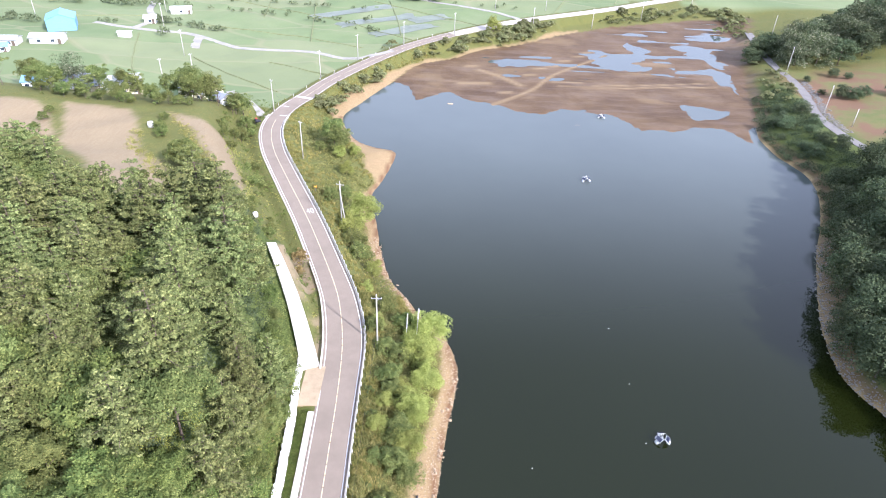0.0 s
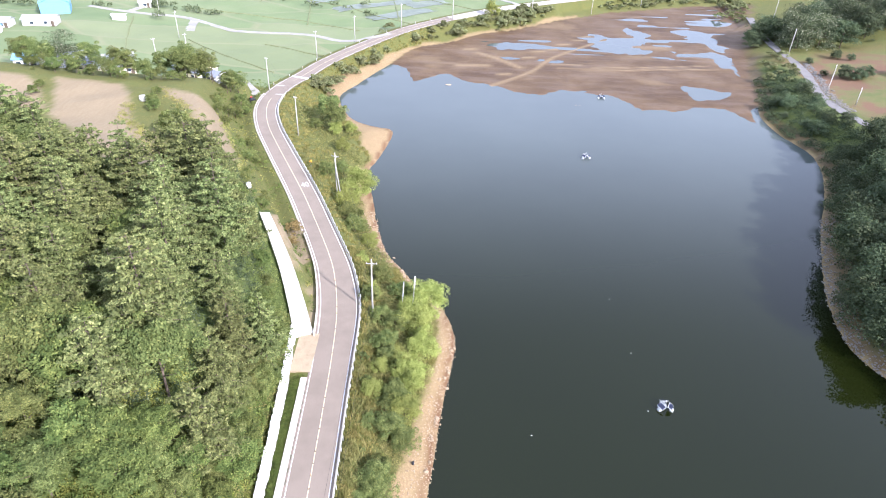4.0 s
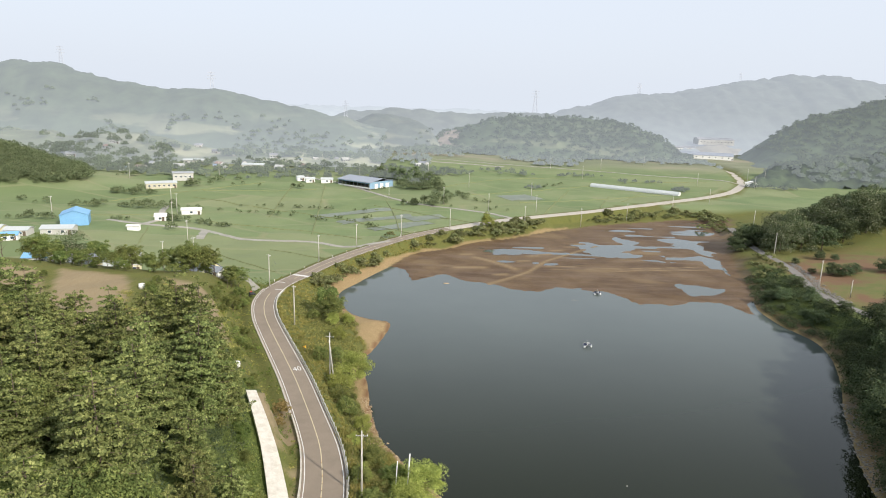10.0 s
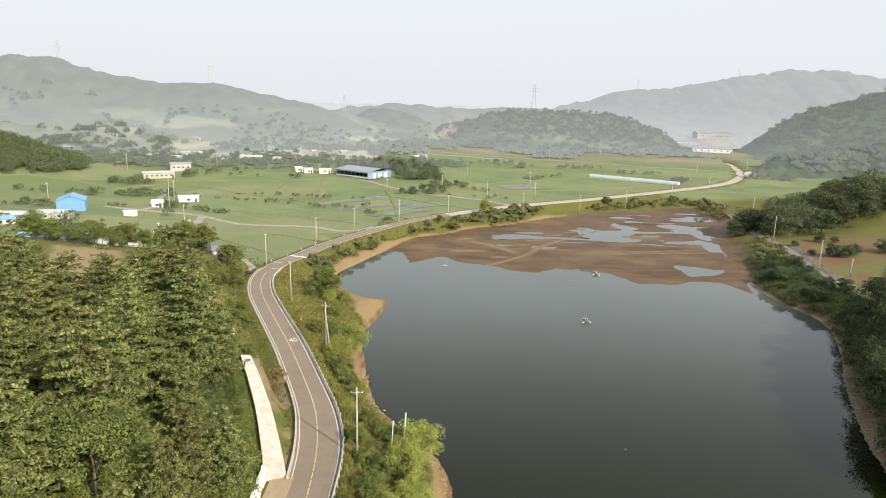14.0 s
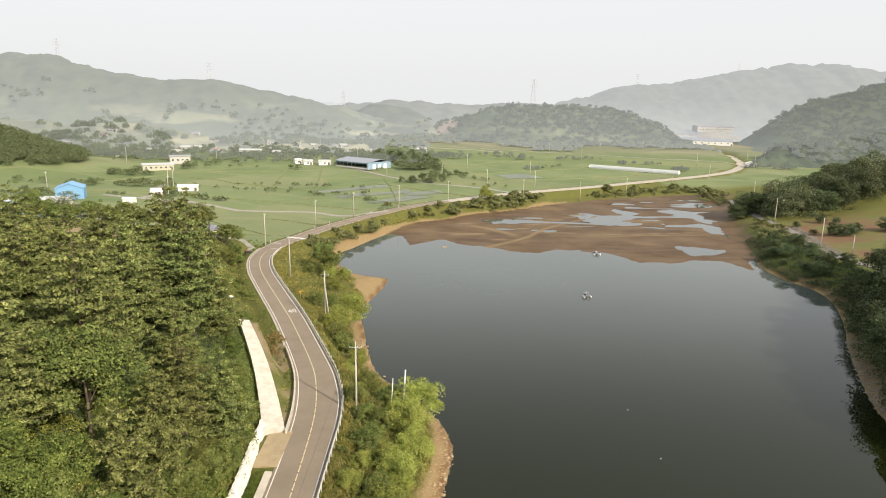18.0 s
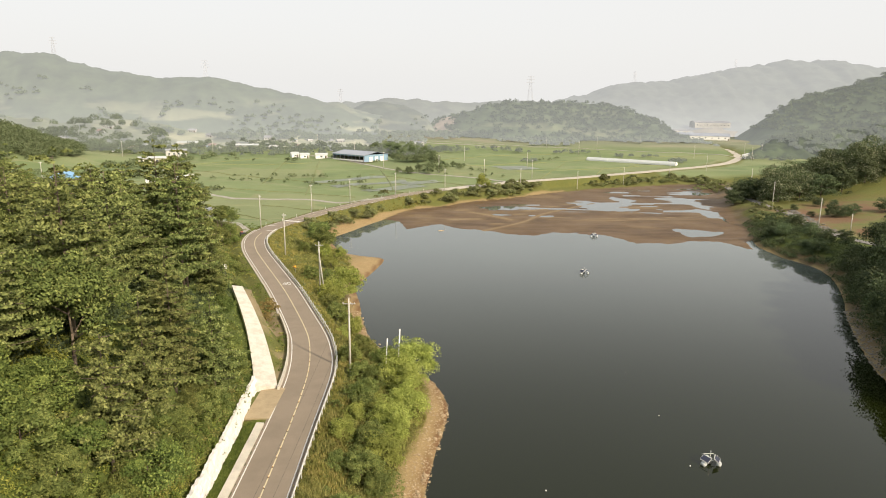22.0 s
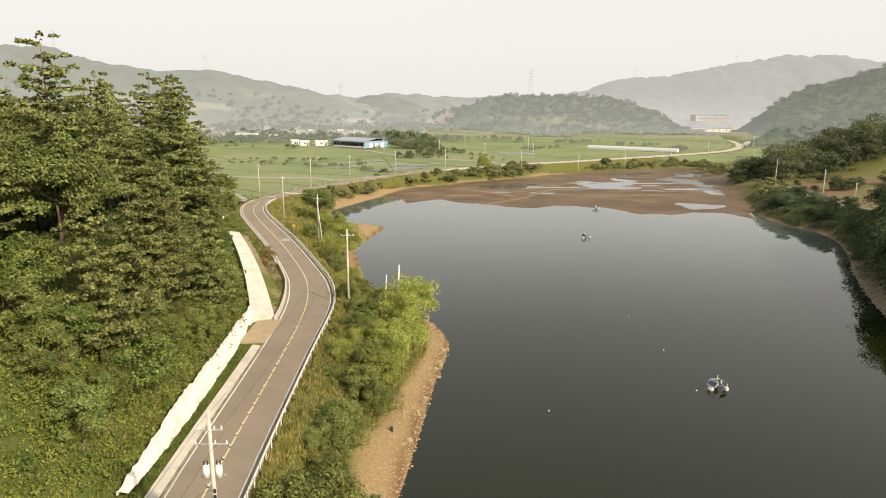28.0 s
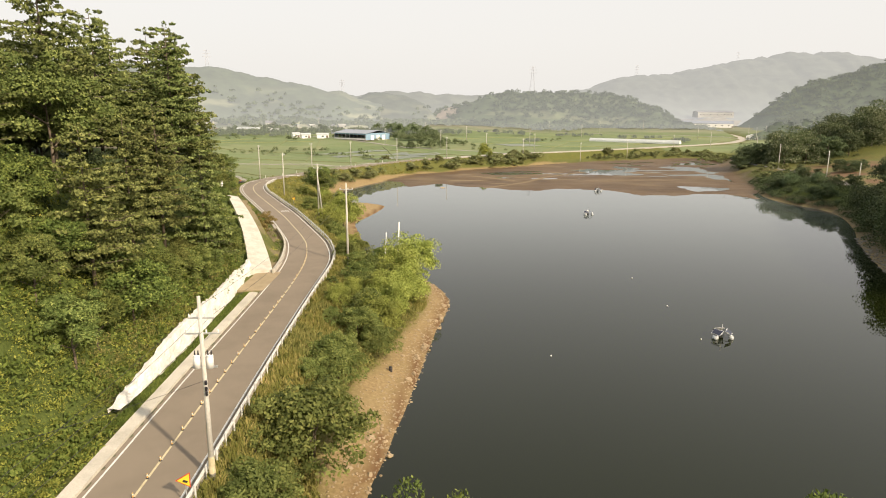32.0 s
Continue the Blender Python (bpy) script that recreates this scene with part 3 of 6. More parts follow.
def water_material():
    m, n, l, b = material("lake_water", 0.02, 0, 0.5)
    b.inputs["IOR"].default_value = 1.32
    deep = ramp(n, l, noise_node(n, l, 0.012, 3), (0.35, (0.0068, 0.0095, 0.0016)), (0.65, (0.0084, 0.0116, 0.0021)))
    # fine silt stirred up from the shallow mud clouds the far water; its paleness also paints in sky sheen
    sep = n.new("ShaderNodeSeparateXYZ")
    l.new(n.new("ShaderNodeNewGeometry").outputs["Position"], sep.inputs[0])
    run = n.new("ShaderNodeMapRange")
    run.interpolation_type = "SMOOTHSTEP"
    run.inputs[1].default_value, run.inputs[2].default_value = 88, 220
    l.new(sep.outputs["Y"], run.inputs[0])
    silt_sheen = ramp(n, l, noise_node(n, l, 0.015, 4), (0.3, (0.076, 0.092, 0.087)), (0.7, (0.092, 0.11, 0.102)))
    l.new(mix(n, l, run.outputs[0], deep, silt_sheen), b.inputs["Base Color"])
    w = noise_node(n, l, 1.4, 3, 0.5)
    bump(n, l, b, w, 0.03, 0.02)
    return m


wm = grid_mesh("water", np.arange(-60, 201, 20.0), np.arange(10, 411, 20.0), np.zeros((21, 14)))
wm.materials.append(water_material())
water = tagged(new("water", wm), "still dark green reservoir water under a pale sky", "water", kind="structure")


# ---- roads ----
def ribbon(name, line, a, b, mat, lift=0.0, lift_b=None, parent=None, thick=0.0, label=""):
    """A strip along a line between the offsets a and b (metres to the right of its run)."""
    line = np.asarray(line, float)
    t = np.gradient(line[:, :2], axis=0)
    t /= np.linalg.norm(t, axis=1)[:, None]
    r = np.stack([t[:, 1], -t[:, 0]], 1)
    p, q = line.copy(), line.copy()
    p[:, :2] += r * np.reshape(a, (-1, 1))
    q[:, :2] += r * np.reshape(b, (-1, 1))
    p[:, 2] += lift
    q[:, 2] += lift if lift_b is None else lift_b
    n = len(line)
    rows = [p, q]
    if thick:
        q2, p2 = q.copy(), p.copy()
        q2[:, 2] -= thick
        p2[:, 2] -= thick
        rows += [q2, p2]
    co, k = np.vstack(rows), len(rows)
    faces = []
    for c in range(k if thick else 1):
        d = (c + 1) % k
        for i in range(n - 1):
            faces.append((c * n + i, d * n + i, d * n + i + 1, c * n + i + 1))
    if thick:
        faces += [tuple(c * n for c in range(k)), tuple((k - 1 - c) * n + n - 1 for c in range(k))]
    return mesh_object(name, co, faces, mat, parent, label)


def stretch_of(line, y0, y1):
    return line[(line[:, 1] >= y0) & (line[:, 1] <= y1)]


def widened(line, off):
    """The lake-side edge swings out on the bend."""
    line = np.asarray(line, float)
    return off + 0.75 * np.exp(-((line[:, 1] - 93) / 13) ** 2)


road = ribbon("road", ROAD, -3.3, widened(ROAD, 3.15), M["asphalt"], 0.0, thick=0.3)
tagged(road, "two-lane grey asphalt road curving along the reservoir", "road", kind="structure")
far_road = ribbon("road", FAR_ROAD, -3.3, 3.3, M["concrete"], 0.05, thick=0.4)
tagged(far_road, "pale two-lane road along the far bank", "road", kind="structure")
lane = ribbon("road", SIDE_ROAD, -1.9, 1.9, M["lane"], 0.12, thick=0.35)
tagged(lane, "narrow concrete lane along the wooded bank", "road", kind="structure")


# ---- helpers for shapes ----
def empty(name, m=None, label="", category="", group="", kind=""):
    ob = new(name)
    ob.empty_display_size = 0.2
    if m is not None:
        ob.matrix_world = m
    return tagged(ob, label, category, group, kind)


def part(name, bm, mat, parent=None, label="", smooth_faces=False):
    """Links a bmesh as one mesh object under a thing or a part."""
    me = bpy.data.meshes.new(name)
    bm.to_mesh(me)
    bm.free()
    for m in mat if isinstance(mat, (list, tuple)) else [mat]:
        me.materials.append(m)
    if smooth_faces:
        me.polygons.foreach_set("use_smooth", np.ones(len(me.polygons), bool))
    ob = new(name, me)
    if parent is not None:
        ob.parent = parent
    return tagged(ob, label)


def box(sx, sy, sz, x=0, y=0, z=0, rx=0, ry=0, rz=0, bevel=0.0, bm=None):
    """A block of that size whose centre lies at x, y, z."""
    bm = bm or bmesh.new()
    made = bmesh.ops.create_cube(bm, size=1, matrix=pose(x, y, z, rx, ry, rz) @ Matrix.Diagonal((sx, sy, sz, 1)))
    if bevel:
        edges = list({e for v in made["verts"] for e in v.link_edges})
        bmesh.ops.bevel(bm, geom=edges, offset=bevel, segments=2, affect="EDGES", clamp_overlap=True)
    return bm


def rod(a, b, r0, r1=None, sides=8, bm=None):
    """A round bar from a to b that tapers from r0 to r1."""
    bm = bm or bmesh.new()
    a, b = Vector(a), Vector(b)
    d = b - a
    m = Matrix.Translation((a + b) / 2) @ d.to_track_quat("Z", "Y").to_matrix().to_4x4()
    bmesh.ops.create_cone(bm, cap_ends=True, segments=sides, radius1=r0, radius2=r0 if r1 is None else r1, depth=d.length, matrix=m)
    return bm


def kites(centres, axes, normals, size, width=0.5, fold=0.25):
    """Small folded leaf sprays: one four-cornered piece each."""
    a = axes / np.maximum(np.linalg.norm(axes, axis=1)[:, None], 1e-6)
    b = np.cross(normals, a)
    b /= np.maximum(np.linalg.norm(b, axis=1)[:, None], 1e-6)
    n = np.cross(a, b)
    s = size[:, None]
    co = np.stack([centres - a * s * 0.5, centres + b * s * width * 0.5 - n * s * fold * 0.3, centres + a * s * 0.55 - n * s * fold * 0.5,
                   centres - b * s * width * 0.5 - n * s * fold * 0.3], 1).reshape(-1, 3)
    return co, np.arange(len(co)).reshape(-1, 4)


def leaf_mesh(name, bunches, mat):
    co = np.concatenate([c for c, _ in bunches])
    me = numpy_mesh(name, co, np.arange(len(co)).reshape(-1, 4))
    me.materials.append(mat)
    return me


def clump_leaves(rs, centre, radius, count, size, squash=0.8, droop=0.0):
    """Leaves over one rounded clump."""
    d = rs.normal(size=(count, 3))
    d /= np.linalg.norm(d, axis=1)[:, None]
    d[:, 2] = np.where(d[:, 2] < -0.35, -d[:, 2], d[:, 2])
    r = radius * (0.72 + 0.32 * rs.rand(count))
    c = np.asarray(centre) + d * r[:, None] * (1, 1, squash)
    ax = rs.normal(size=(count, 3)) + d * 0.4
    ax[:, 2] -= droop
    nm = d + rs.normal(size=(count, 3)) * 0.14 + np.array((0, 0, 0.2))
    return kites(c, ax, nm, size * (0.6 + 0.8 * rs.rand(count)), 0.62)


def trunk_mesh(rs, tall, r, lean=0.3, limbs=5, spread=1.5, start=0.35):
    bm = bmesh.new()
    p = Vector((0, 0, -0.4))
    steps = 4
    for k in range(steps):
        q = Vector((rs.uniform(-lean, lean) * (k + 1) / steps, rs.uniform(-lean, lean) * (k + 1) / steps, tall * (k + 1) / steps))
        rod(p, q, r * (1 - 0.2 * k), r * (0.8 - 0.2 * k), 7, bm)
        p = q
    for k in range(limbs):
        h = tall * (start + 0.55 * rs.rand())
        a = 6.28 * (k + rs.rand()) / limbs
        rod((0, 0, h), (math.cos(a) * spread, math.sin(a) * spread, h + spread * 0.7), r * 0.4, r * 0.12, 5, bm)
    return bm


def broad_tree(name, seed, tall, wide, mat, clumps=34, per=60, leaf=0.42, squash=0.85, droop=0.0, base=0.2, label="", category="tree", group="", puff=1.0):
    rs = np.random.RandomState(seed)
    ob = empty(name, None, label, category, group)
    part("trunk", trunk_mesh(rs, tall * 0.7, 0.035 * tall * 0.5, 0.3, 5, wide * 0.6), M["bark"], ob, smooth_faces=True)
    bunch = []
    mid = tall * (1 + base) / 2
    for k in range(clumps):
        d = rs.normal(size=3)
        d /= np.linalg.norm(d)
        if d[2] < -0.6:
            d[2] = -d[2]
        f = (0.45 + 0.5 * rs.rand()) * (0.8 + 0.4 * rs.rand())
        c = (d[0] * wide * f, d[1] * wide * f, mid + d[2] * tall * (1 - base) / 2 * f)
        bunch.append(clump_leaves(rs, c, wide * puff * (0.15 + 0.2 * rs.rand()), per, leaf, squash, droop))
    crown = new("crown", leaf_mesh("crown", bunch, mat))
    crown.parent = ob
    return ob


def conifer_tree(name, seed, tall, wide, mat, whorls=13, label="", group=""):
    """A tall conifer: whorls of boughs that carry flat, close tufts of needles, with open gaps between them."""
    rs = np.random.RandomState(seed)
    ob = empty(name, None, label, "tree", group)
    bm = rod((0, 0, -0.5), (0, 0, tall * 0.97), 0.022 * tall * 0.6, 0.02, 7)
    bunch = [clump_leaves(rs, (0, 0, tall * 0.98), 0.3, 26, 0.26, 1.5)]
    for k in range(whorls):
        u = 0.2 + 0.77 * ((k + 0.5 * rs.rand()) / (whorls - 0.4)) ** 0.95
        full = (1.0 - u) ** 0.58 * (0.72 + 0.28 * min(1.0, u / 0.36))
        arms = 6 if u < 0.6 else 5
        start = rs.uniform(0, 6.28)
        for q in range(arms):
            if rs.rand() < 0.1:
                continue
            a = start + 6.28 * q / arms + rs.normal() * 0.22
            r = wide * full * rs.uniform(0.6, 1.2) + 0.3
            h = u * tall + rs.normal() * 0.25
            lift = r * rs.uniform(0.0, 0.3)
            if r > 1.2:
                rod((0, 0, h), (math.cos(a) * r * 0.9, math.sin(a) * r * 0.9, h + lift * 0.8), 0.05, 0.015, 4, bm)
            tufts = max(1, int(round(r / 0.85)))
            for i in range(tufts):
                s = (i + 0.75 + 0.3 * rs.rand()) / tufts
                swing = rs.normal() * 0.16 * r * s
                c = (math.cos(a) * r * s - math.sin(a) * swing, math.sin(a) * r * s + math.cos(a) * swing, h + lift * s * s - 0.06 * r * s + rs.normal() * 0.08)
                size = (0.3 + 0.13 * r * (1.15 - 0.6 * s)) * rs.uniform(0.8, 1.25)
                bunch.append(clump_leaves(rs, c, size, int(26 + 60 * size * size), 0.3, 0.5))
    part("trunk", bm, M["bark"], ob, smooth_faces=True)
    crown = new("crown", leaf_mesh("crown", bunch, mat))
    crown.parent = ob
    return ob


def put(proto, x, y, scale=1.0, turn=0.0, z=None, sink=0.15, wide=1.0):
    z = height(x, y) if z is None else z
    return copy_thing(proto, Matrix.LocRotScale((x, y, z - sink), Euler((0, 0, turn)), (scale * wide, scale * wide, scale)))


def bush_cover(name, xs, ys, radii, mat, leaf=0.3, dens=26, label="", category="undergrowth", squash=0.7, droop=0.0, seed=5, lift=0.15, zs=None):
    """Low growth over the ground as one mass of leaves."""
    rs = np.random.RandomState(seed)
    zs = heights(xs, ys) if zs is None else zs
    count = (dens * radii * radii).astype(int) + 7
    who = np.repeat(np.arange(len(xs)), count)
    d = rs.normal(size=(len(who), 3))
    d /= np.linalg.norm(d, axis=1)[:, None]
    d[:, 2] = np.abs(d[:, 2])
    r = radii[who] * (0.6 + 0.45 * rs.rand(len(who)))
    c = np.stack([xs, ys, zs + radii * lift], 1)[who] + d * r[:, None] * (1, 1, squash)
    ax = rs.normal(size=(len(who), 3)) + d * 0.4
    ax[:, 2] -= droop
    nm = d + rs.normal(size=(len(who), 3)) * 0.35 + np.array((0, 0, 0.35))
    ob = new(name, leaf_mesh(name, [kites(c, ax, nm, leaf * (0.6 + 0.8 * rs.rand(len(who))))], mat))
    return tagged(ob, label, category, kind="stuff")


def scatter(rs, x0, x1, y0, y1, count):
    return rs.uniform(x0, x1, count), rs.uniform(y0, y1, count)


# ---- trees and growth ----
conifers = [conifer_tree("conifer_tree", 11 + k, t, w, M["leaf_pine"], label="tall dark green conifer with drooping boughs on the hillside", group="conifers on the hill")
            for k, (t, w) in enumerate(((15.0, 4.9), (13.5, 5.3), (16.0, 4.7), (12.0, 5.2)))]
broads = [broad_tree("broadleaf_tree", 31 + k, t, w, M[m], 54, 230, 0.24, puff=1.15, label="leafy green broadleaf tree on the slope", group="broadleaf trees on the hill")
          for k, (t, w, m) in enumerate(((9.5, 3.8, "leaf_broad"), (8.0, 3.6, "leaf_elm"), (10.5, 4.0, "leaf_broad"), (7.5, 3.2, "leaf_elm")))]
russet = broad_tree("russet_tree", 44, 8.0, 2.9, M["leaf_brown"], 40, 100, 0.32, label="tree with yellow-brown withering leaves", group="withered trees on the hill")
willow = broad_tree("willow_tree", 51, 7.0, 3.4, M["leaf_willow"], 40, 260, 0.25, 1.0, 1.0, 0.02, puff=1.45, label="bright yellow-green willow on the water's edge", group="willows on the bank")
darks = [broad_tree("bank_tree", 61 + k, t, w, M["leaf_shade"], 44, 130, 0.36, base=-0.3, puff=1.6, label="broadleaf tree above the water, shade put into its leaf colour", group="trees on the wooded bank")
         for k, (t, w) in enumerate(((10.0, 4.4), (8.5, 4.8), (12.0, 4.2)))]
woods = [broad_tree("wood_tree", 65 + k, t, w, M["leaf_wood"], 60, 90, 0.42, base=-0.2, puff=1.2, label="green broadleaf tree of the wood beyond the lane", group="trees beyond the lane")
         for k, (t, w) in enumerate(((10.5, 4.2), (9.0, 4.4)))]
valley_tree = broad_tree("valley_tree", 95, 9.0, 4.0, M["leaf_far"], 40, 60, 0.5, base=-0.1, puff=1.3, label="grey-green tree beside the barn", group="trees in the valley")
pale = broad_tree("chestnut_tree", 71, 12.0, 5.6, M["leaf_pale"], 48, 110, 0.42, base=-0.3, puff=1.5, label="broad tree with pale cream blossom over dark leaves", group="blossoming trees")
shrub = broad_tree("shrub", 81, 2.6, 1.7, M["leaf_broad"], 18, 40, 0.3, 0.8, 0.2, 0.05, label="rounded green shrub on the bank", category="shrub", group="shrubs along the bank")
bush = broad_tree("bush", 85, 5.2, 3.0, M["leaf_bush"], 66, 140, 0.21, 0.8, 0.1, 0.0, label="dense dark green bush on the lake bank", category="bush", group="bushes on the bank")
far_shrub = broad_tree("shrub", 86, 3.0, 2.2, M["leaf_olive"], 14, 26, 0.6, 0.8, 0.1, 0.02, label="olive-green shrub along the far shore", category="shrub", group="shrubs along the far shore")
pine = broad_tree("pine_tree", 91, 8.0, 3.4, M["leaf_pine"], 12, 70, 0.45, 0.35, 0.0, 0.62, label="flat-topped pine with a bare trunk", group="pines beside the houses")
PROTOTYPES = [valley_tree, *conifers, *woods, *broads, russet, willow, *darks, pale, shrub, pine, bush, far_shrub]

rs = np.random.RandomState(7)
taken = []


def free(x, y, gap):
    for u, v in taken:
        if (u - x) ** 2 + (v - y) ** 2 < gap * gap:
            return False
    taken.append((x, y))
    return True


def in_field(x, y, grow=1.0):
    px, py = np.array([x]), np.array([y])
    for f in (FIELD_BIG, FIELD_LEFT, FIELD_SMALL):
        c = f.mean(0)
        if inside(px, py, (f - c) * grow + c)[0]:
            return True
    return False


# the wooded hill
xs, ys = scatter(rs, -112, -24, 22, 138, 3000)
lay = lay_of(xs, ys)
ok = (lay["rd"] > 8.6) & lay["west"]
for x, y, rd in zip(xs[ok], ys[ok], lay["rd"][ok]):
    if in_field(x, y, 1.06) or y > (109 if x > -48 else 103 + max(0, -62 - x) * 0.55) or (y > 84 and rd < 10 + (y - 84) * 0.14):
        continue
    if y > 78 and float(line_distance(np.array([x]), np.array([y]), RAMP)[0][0]) < 5.4:
        continue
    low = rd < 7.5 + 5 * value_noise(np.array([x]), np.array([y]), 9, 4)[0] or y < 50
    if not free(x, y, 2.5 if low else 4.3):
        continue
    if y < 43 and rd < 22:
        continue
    u = rs.rand()
    if low:
        put(russet if u < 0.04 else [bush, *broads][rs.randint(5)], x, y, rs.uniform(0.6, 0.95), rs.uniform(0, 6.28), wide=1.1)
    elif u < (0.5 if y < 60 else 0.84):
        put(conifers[rs.randint(4)], x, y, rs.uniform(0.75, 1.22), rs.uniform(0, 6.28))
    else:
        put(russet if u > 0.985 else broads[rs.randint(4)], x, y, rs.uniform(0.9, 1.3), rs.uniform(0, 6.28))
# growth on the near slope and under the trees, where darker leaves paint in shade
xs, ys = scatter(rs, -64, -20, 4, 125, 9000)
lay = lay_of(xs, ys)
ok = (lay["rd"] > 4.9) & lay["west"] & (lay["rd"] < 26) & ~((ys > 83) & (lay["rd"] < 12.5)) & ~((ys > 42) & (ys < 86) & (lay["rd"] < 7.2))
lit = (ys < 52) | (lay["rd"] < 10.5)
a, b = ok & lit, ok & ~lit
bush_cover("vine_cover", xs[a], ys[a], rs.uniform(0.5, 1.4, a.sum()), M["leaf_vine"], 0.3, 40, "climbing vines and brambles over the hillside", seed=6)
bush_cover("undergrowth", xs[b], ys[b], rs.uniform(0.4, 1.1, b.sum()), M["leaf_shade"], 0.3, 30, "undergrowth beneath the trees, leaves coloured dark for shade", seed=66)
xs, ys = scatter(rs, -52, -20, 4, 64, 6500)
lay = lay_of(xs, ys)
ok = (lay["rd"] > 4.8) & lay["west"] & ~((ys > 42) & (ys < 86) & (lay["rd"] < 7.0))
bush_cover("bramble_cover", xs[ok], ys[ok], rs.uniform(0.35, 0.9, ok.sum()), M["leaf_bramble"], 0.19, 66, "sunlit brambles and vines on the near slope", seed=61)
xs, ys = scatter(rs, 0, 1, 45, 84, 520)
xs = np.interp(ys, (43.5, 57, 68, 77, 84.6), (-23.5, -23.6, -24.2, -24.8, -25.4)) - 0.15 - 3.2 * xs
bush_cover("wall_creepers", xs, ys, rs.uniform(0.35, 0.8, 520), M["leaf_scrub"], 0.22, 46, "olive creepers and weeds along the wall's crest", seed=63)
i = rs.randint(0, len(RAMP), 420)
d = rs.uniform(2.0, 7.5, 420)
bush_cover("slope_bushes", RAMP[i, 0] - 0.9 * d, RAMP[i, 1] - 0.42 * d + rs.uniform(-0.6, 0.6, 420), rs.uniform(0.4, 1.0, 420), M["leaf_bush"], 0.22, 44, "leafy undergrowth beside the drainage chute", seed=64)
# bank between road and water
def grass_cover(name, xs, ys, tall, mat, per, label, seed):
    """Upright blades and stalks in tufts."""
    r2 = np.random.RandomState(seed)
    zs = heights(xs, ys)
    who = np.repeat(np.arange(len(xs)), per)
    n = len(who)
    c = np.stack([xs, ys, zs], 1)[who] + r2.normal(size=(n, 3)) * (0.28, 0.28, 0)
    ax = r2.normal(size=(n, 3)) * (0.4, 0.4, 0.1) + (0, 0, 1)
    size = tall[who] * r2.uniform(0.5, 1.2, n)
    c[:, 2] += size * 0.4
    ob = new(name, leaf_mesh(name, [kites(c, ax, r2.normal(size=(n, 3)) + (0.5, -0.8, 0.3), size, 0.17, 0.5)], mat))
    return tagged(ob, label, "grass", kind="stuff")


for x0, x1, y0, y1, num, tag in ((-24, 4, 14, 112, 15000, 0), (-62, -4, 105, 300, 14000, 1)):
    xs, ys = scatter(rs, x0, x1, y0, y1, num)
    lay = lay_of(xs, ys)
    ok = (lay["rd"] > 3.95 + 0.6 * (ys > 78) * (ys < 108)) & ~lay["west"] & ~lay["wet"] & (lay["sand"] < 0.45)
    xs, ys, rdk, sdk = xs[ok], ys[ok], lay["rd"][ok], lay["sd"][ok]
    lush = value_noise(xs, ys, 6, 12) + 0.3 * smooth(6, 10, rdk) - 0.15 * (ys > 150)
    k = (lush > 0.73) & (rdk > 5.2)
    bush_cover("bank_scrub", xs[k], ys[k], rs.uniform(0.4, 1.1, k.sum()) * (0.6 + 0.5 * smooth(5, 11, rdk[k])), M["leaf_scrub"], 0.2 + 0.08 * tag, 40 - 14 * tag, "mixed green scrub on the lake bank", seed=8)
    dry = value_noise(xs, ys, 4, 17) > 0.36
    grass_cover("bank_grass", xs[~k & ~dry], ys[~k & ~dry], rs.uniform(0.4, 0.85, (~k & ~dry).sum()), M["leaf_scrub"], 26, "rank green grass and weeds along the road", 9)
    grass_cover("dry_grass", xs[~k & dry], ys[~k & dry], rs.uniform(0.35, 0.75, (~k & dry).sum()), M["leaf_grass"], 26, "dry yellow grass along the road", 10)
# grassy strip, verge and berm west of the road
xs, ys = scatter(rs, -80, -18, 10, 215, 9000)
lay = lay_of(xs, ys)
ok = (lay["rd"] > 4.0) & lay["west"] & (lay["rd"] < 14) & ((ys > 86) | (ys < 42) & (lay["rd"] > 4.5) & (lay["rd"] < 6.4))
ramp_d = line_distance(xs, ys, RAMP)[0]
ok &= ramp_d > 2.1
xs, ys = xs[ok], ys[ok]
k = value_noise(xs, ys, 6, 21) > 0.5
bush_cover("verge_scrub", xs[k], ys[k], rs.uniform(0.3, 0.7, k.sum()), M["leaf_vine"], 0.28, 26, "low green growth on the roadside berm", seed=10)
bush_cover("verge_grass", xs[~k], ys[~k], rs.uniform(0.2, 0.45, (~k).sum()), M["leaf_grass"], 0.28, 30, "dry yellow grass on the roadside berm", "grass", 0.8, -0.8, 11)

# narrow grass strip between the white wall and the gutter
xs, ys = scatter(rs, 0, 1, 41, 74.5, 900)
xs = np.interp(ys, (41, 50, 60, 74), (-20.85, -21.15, -21.4, -21.75)) - 0.1 - xs * np.interp(ys, (41, 50, 74), (1.6, 1.25, 1.6))
grass_cover("strip_grass", xs, ys, rs.uniform(0.2, 0.45, 900), M["leaf_vine"], 20, "bright green grass strip below the white wall", 14)

# shrubs on the berm between the ploughed field and the road
for k in range(46):
    y = rs.uniform(108, 186)
    x = float(np.interp(y, ROAD[:, 1], ROAD[:, 0])) - rs.uniform(7.5, 15)
    if not in_field(x, y, 1.02) and float(line_distance(np.array([x]), np.array([y]), RAMP)[0][0]) > 3:
        put(shrub if rs.rand() < 0.6 else bush, x, y, rs.uniform(0.25, 0.5), rs.uniform(0, 6.28), wide=1.2)
# hedge behind the ploughed field
for k in range(34):
    put([bush, broads[0], shrub, broads[2]][k % 4], rs.uniform(-116, -60), 173 + rs.uniform(0, 7), rs.uniform(0.3, 0.55), rs.uniform(0, 6.28), wide=1.15)
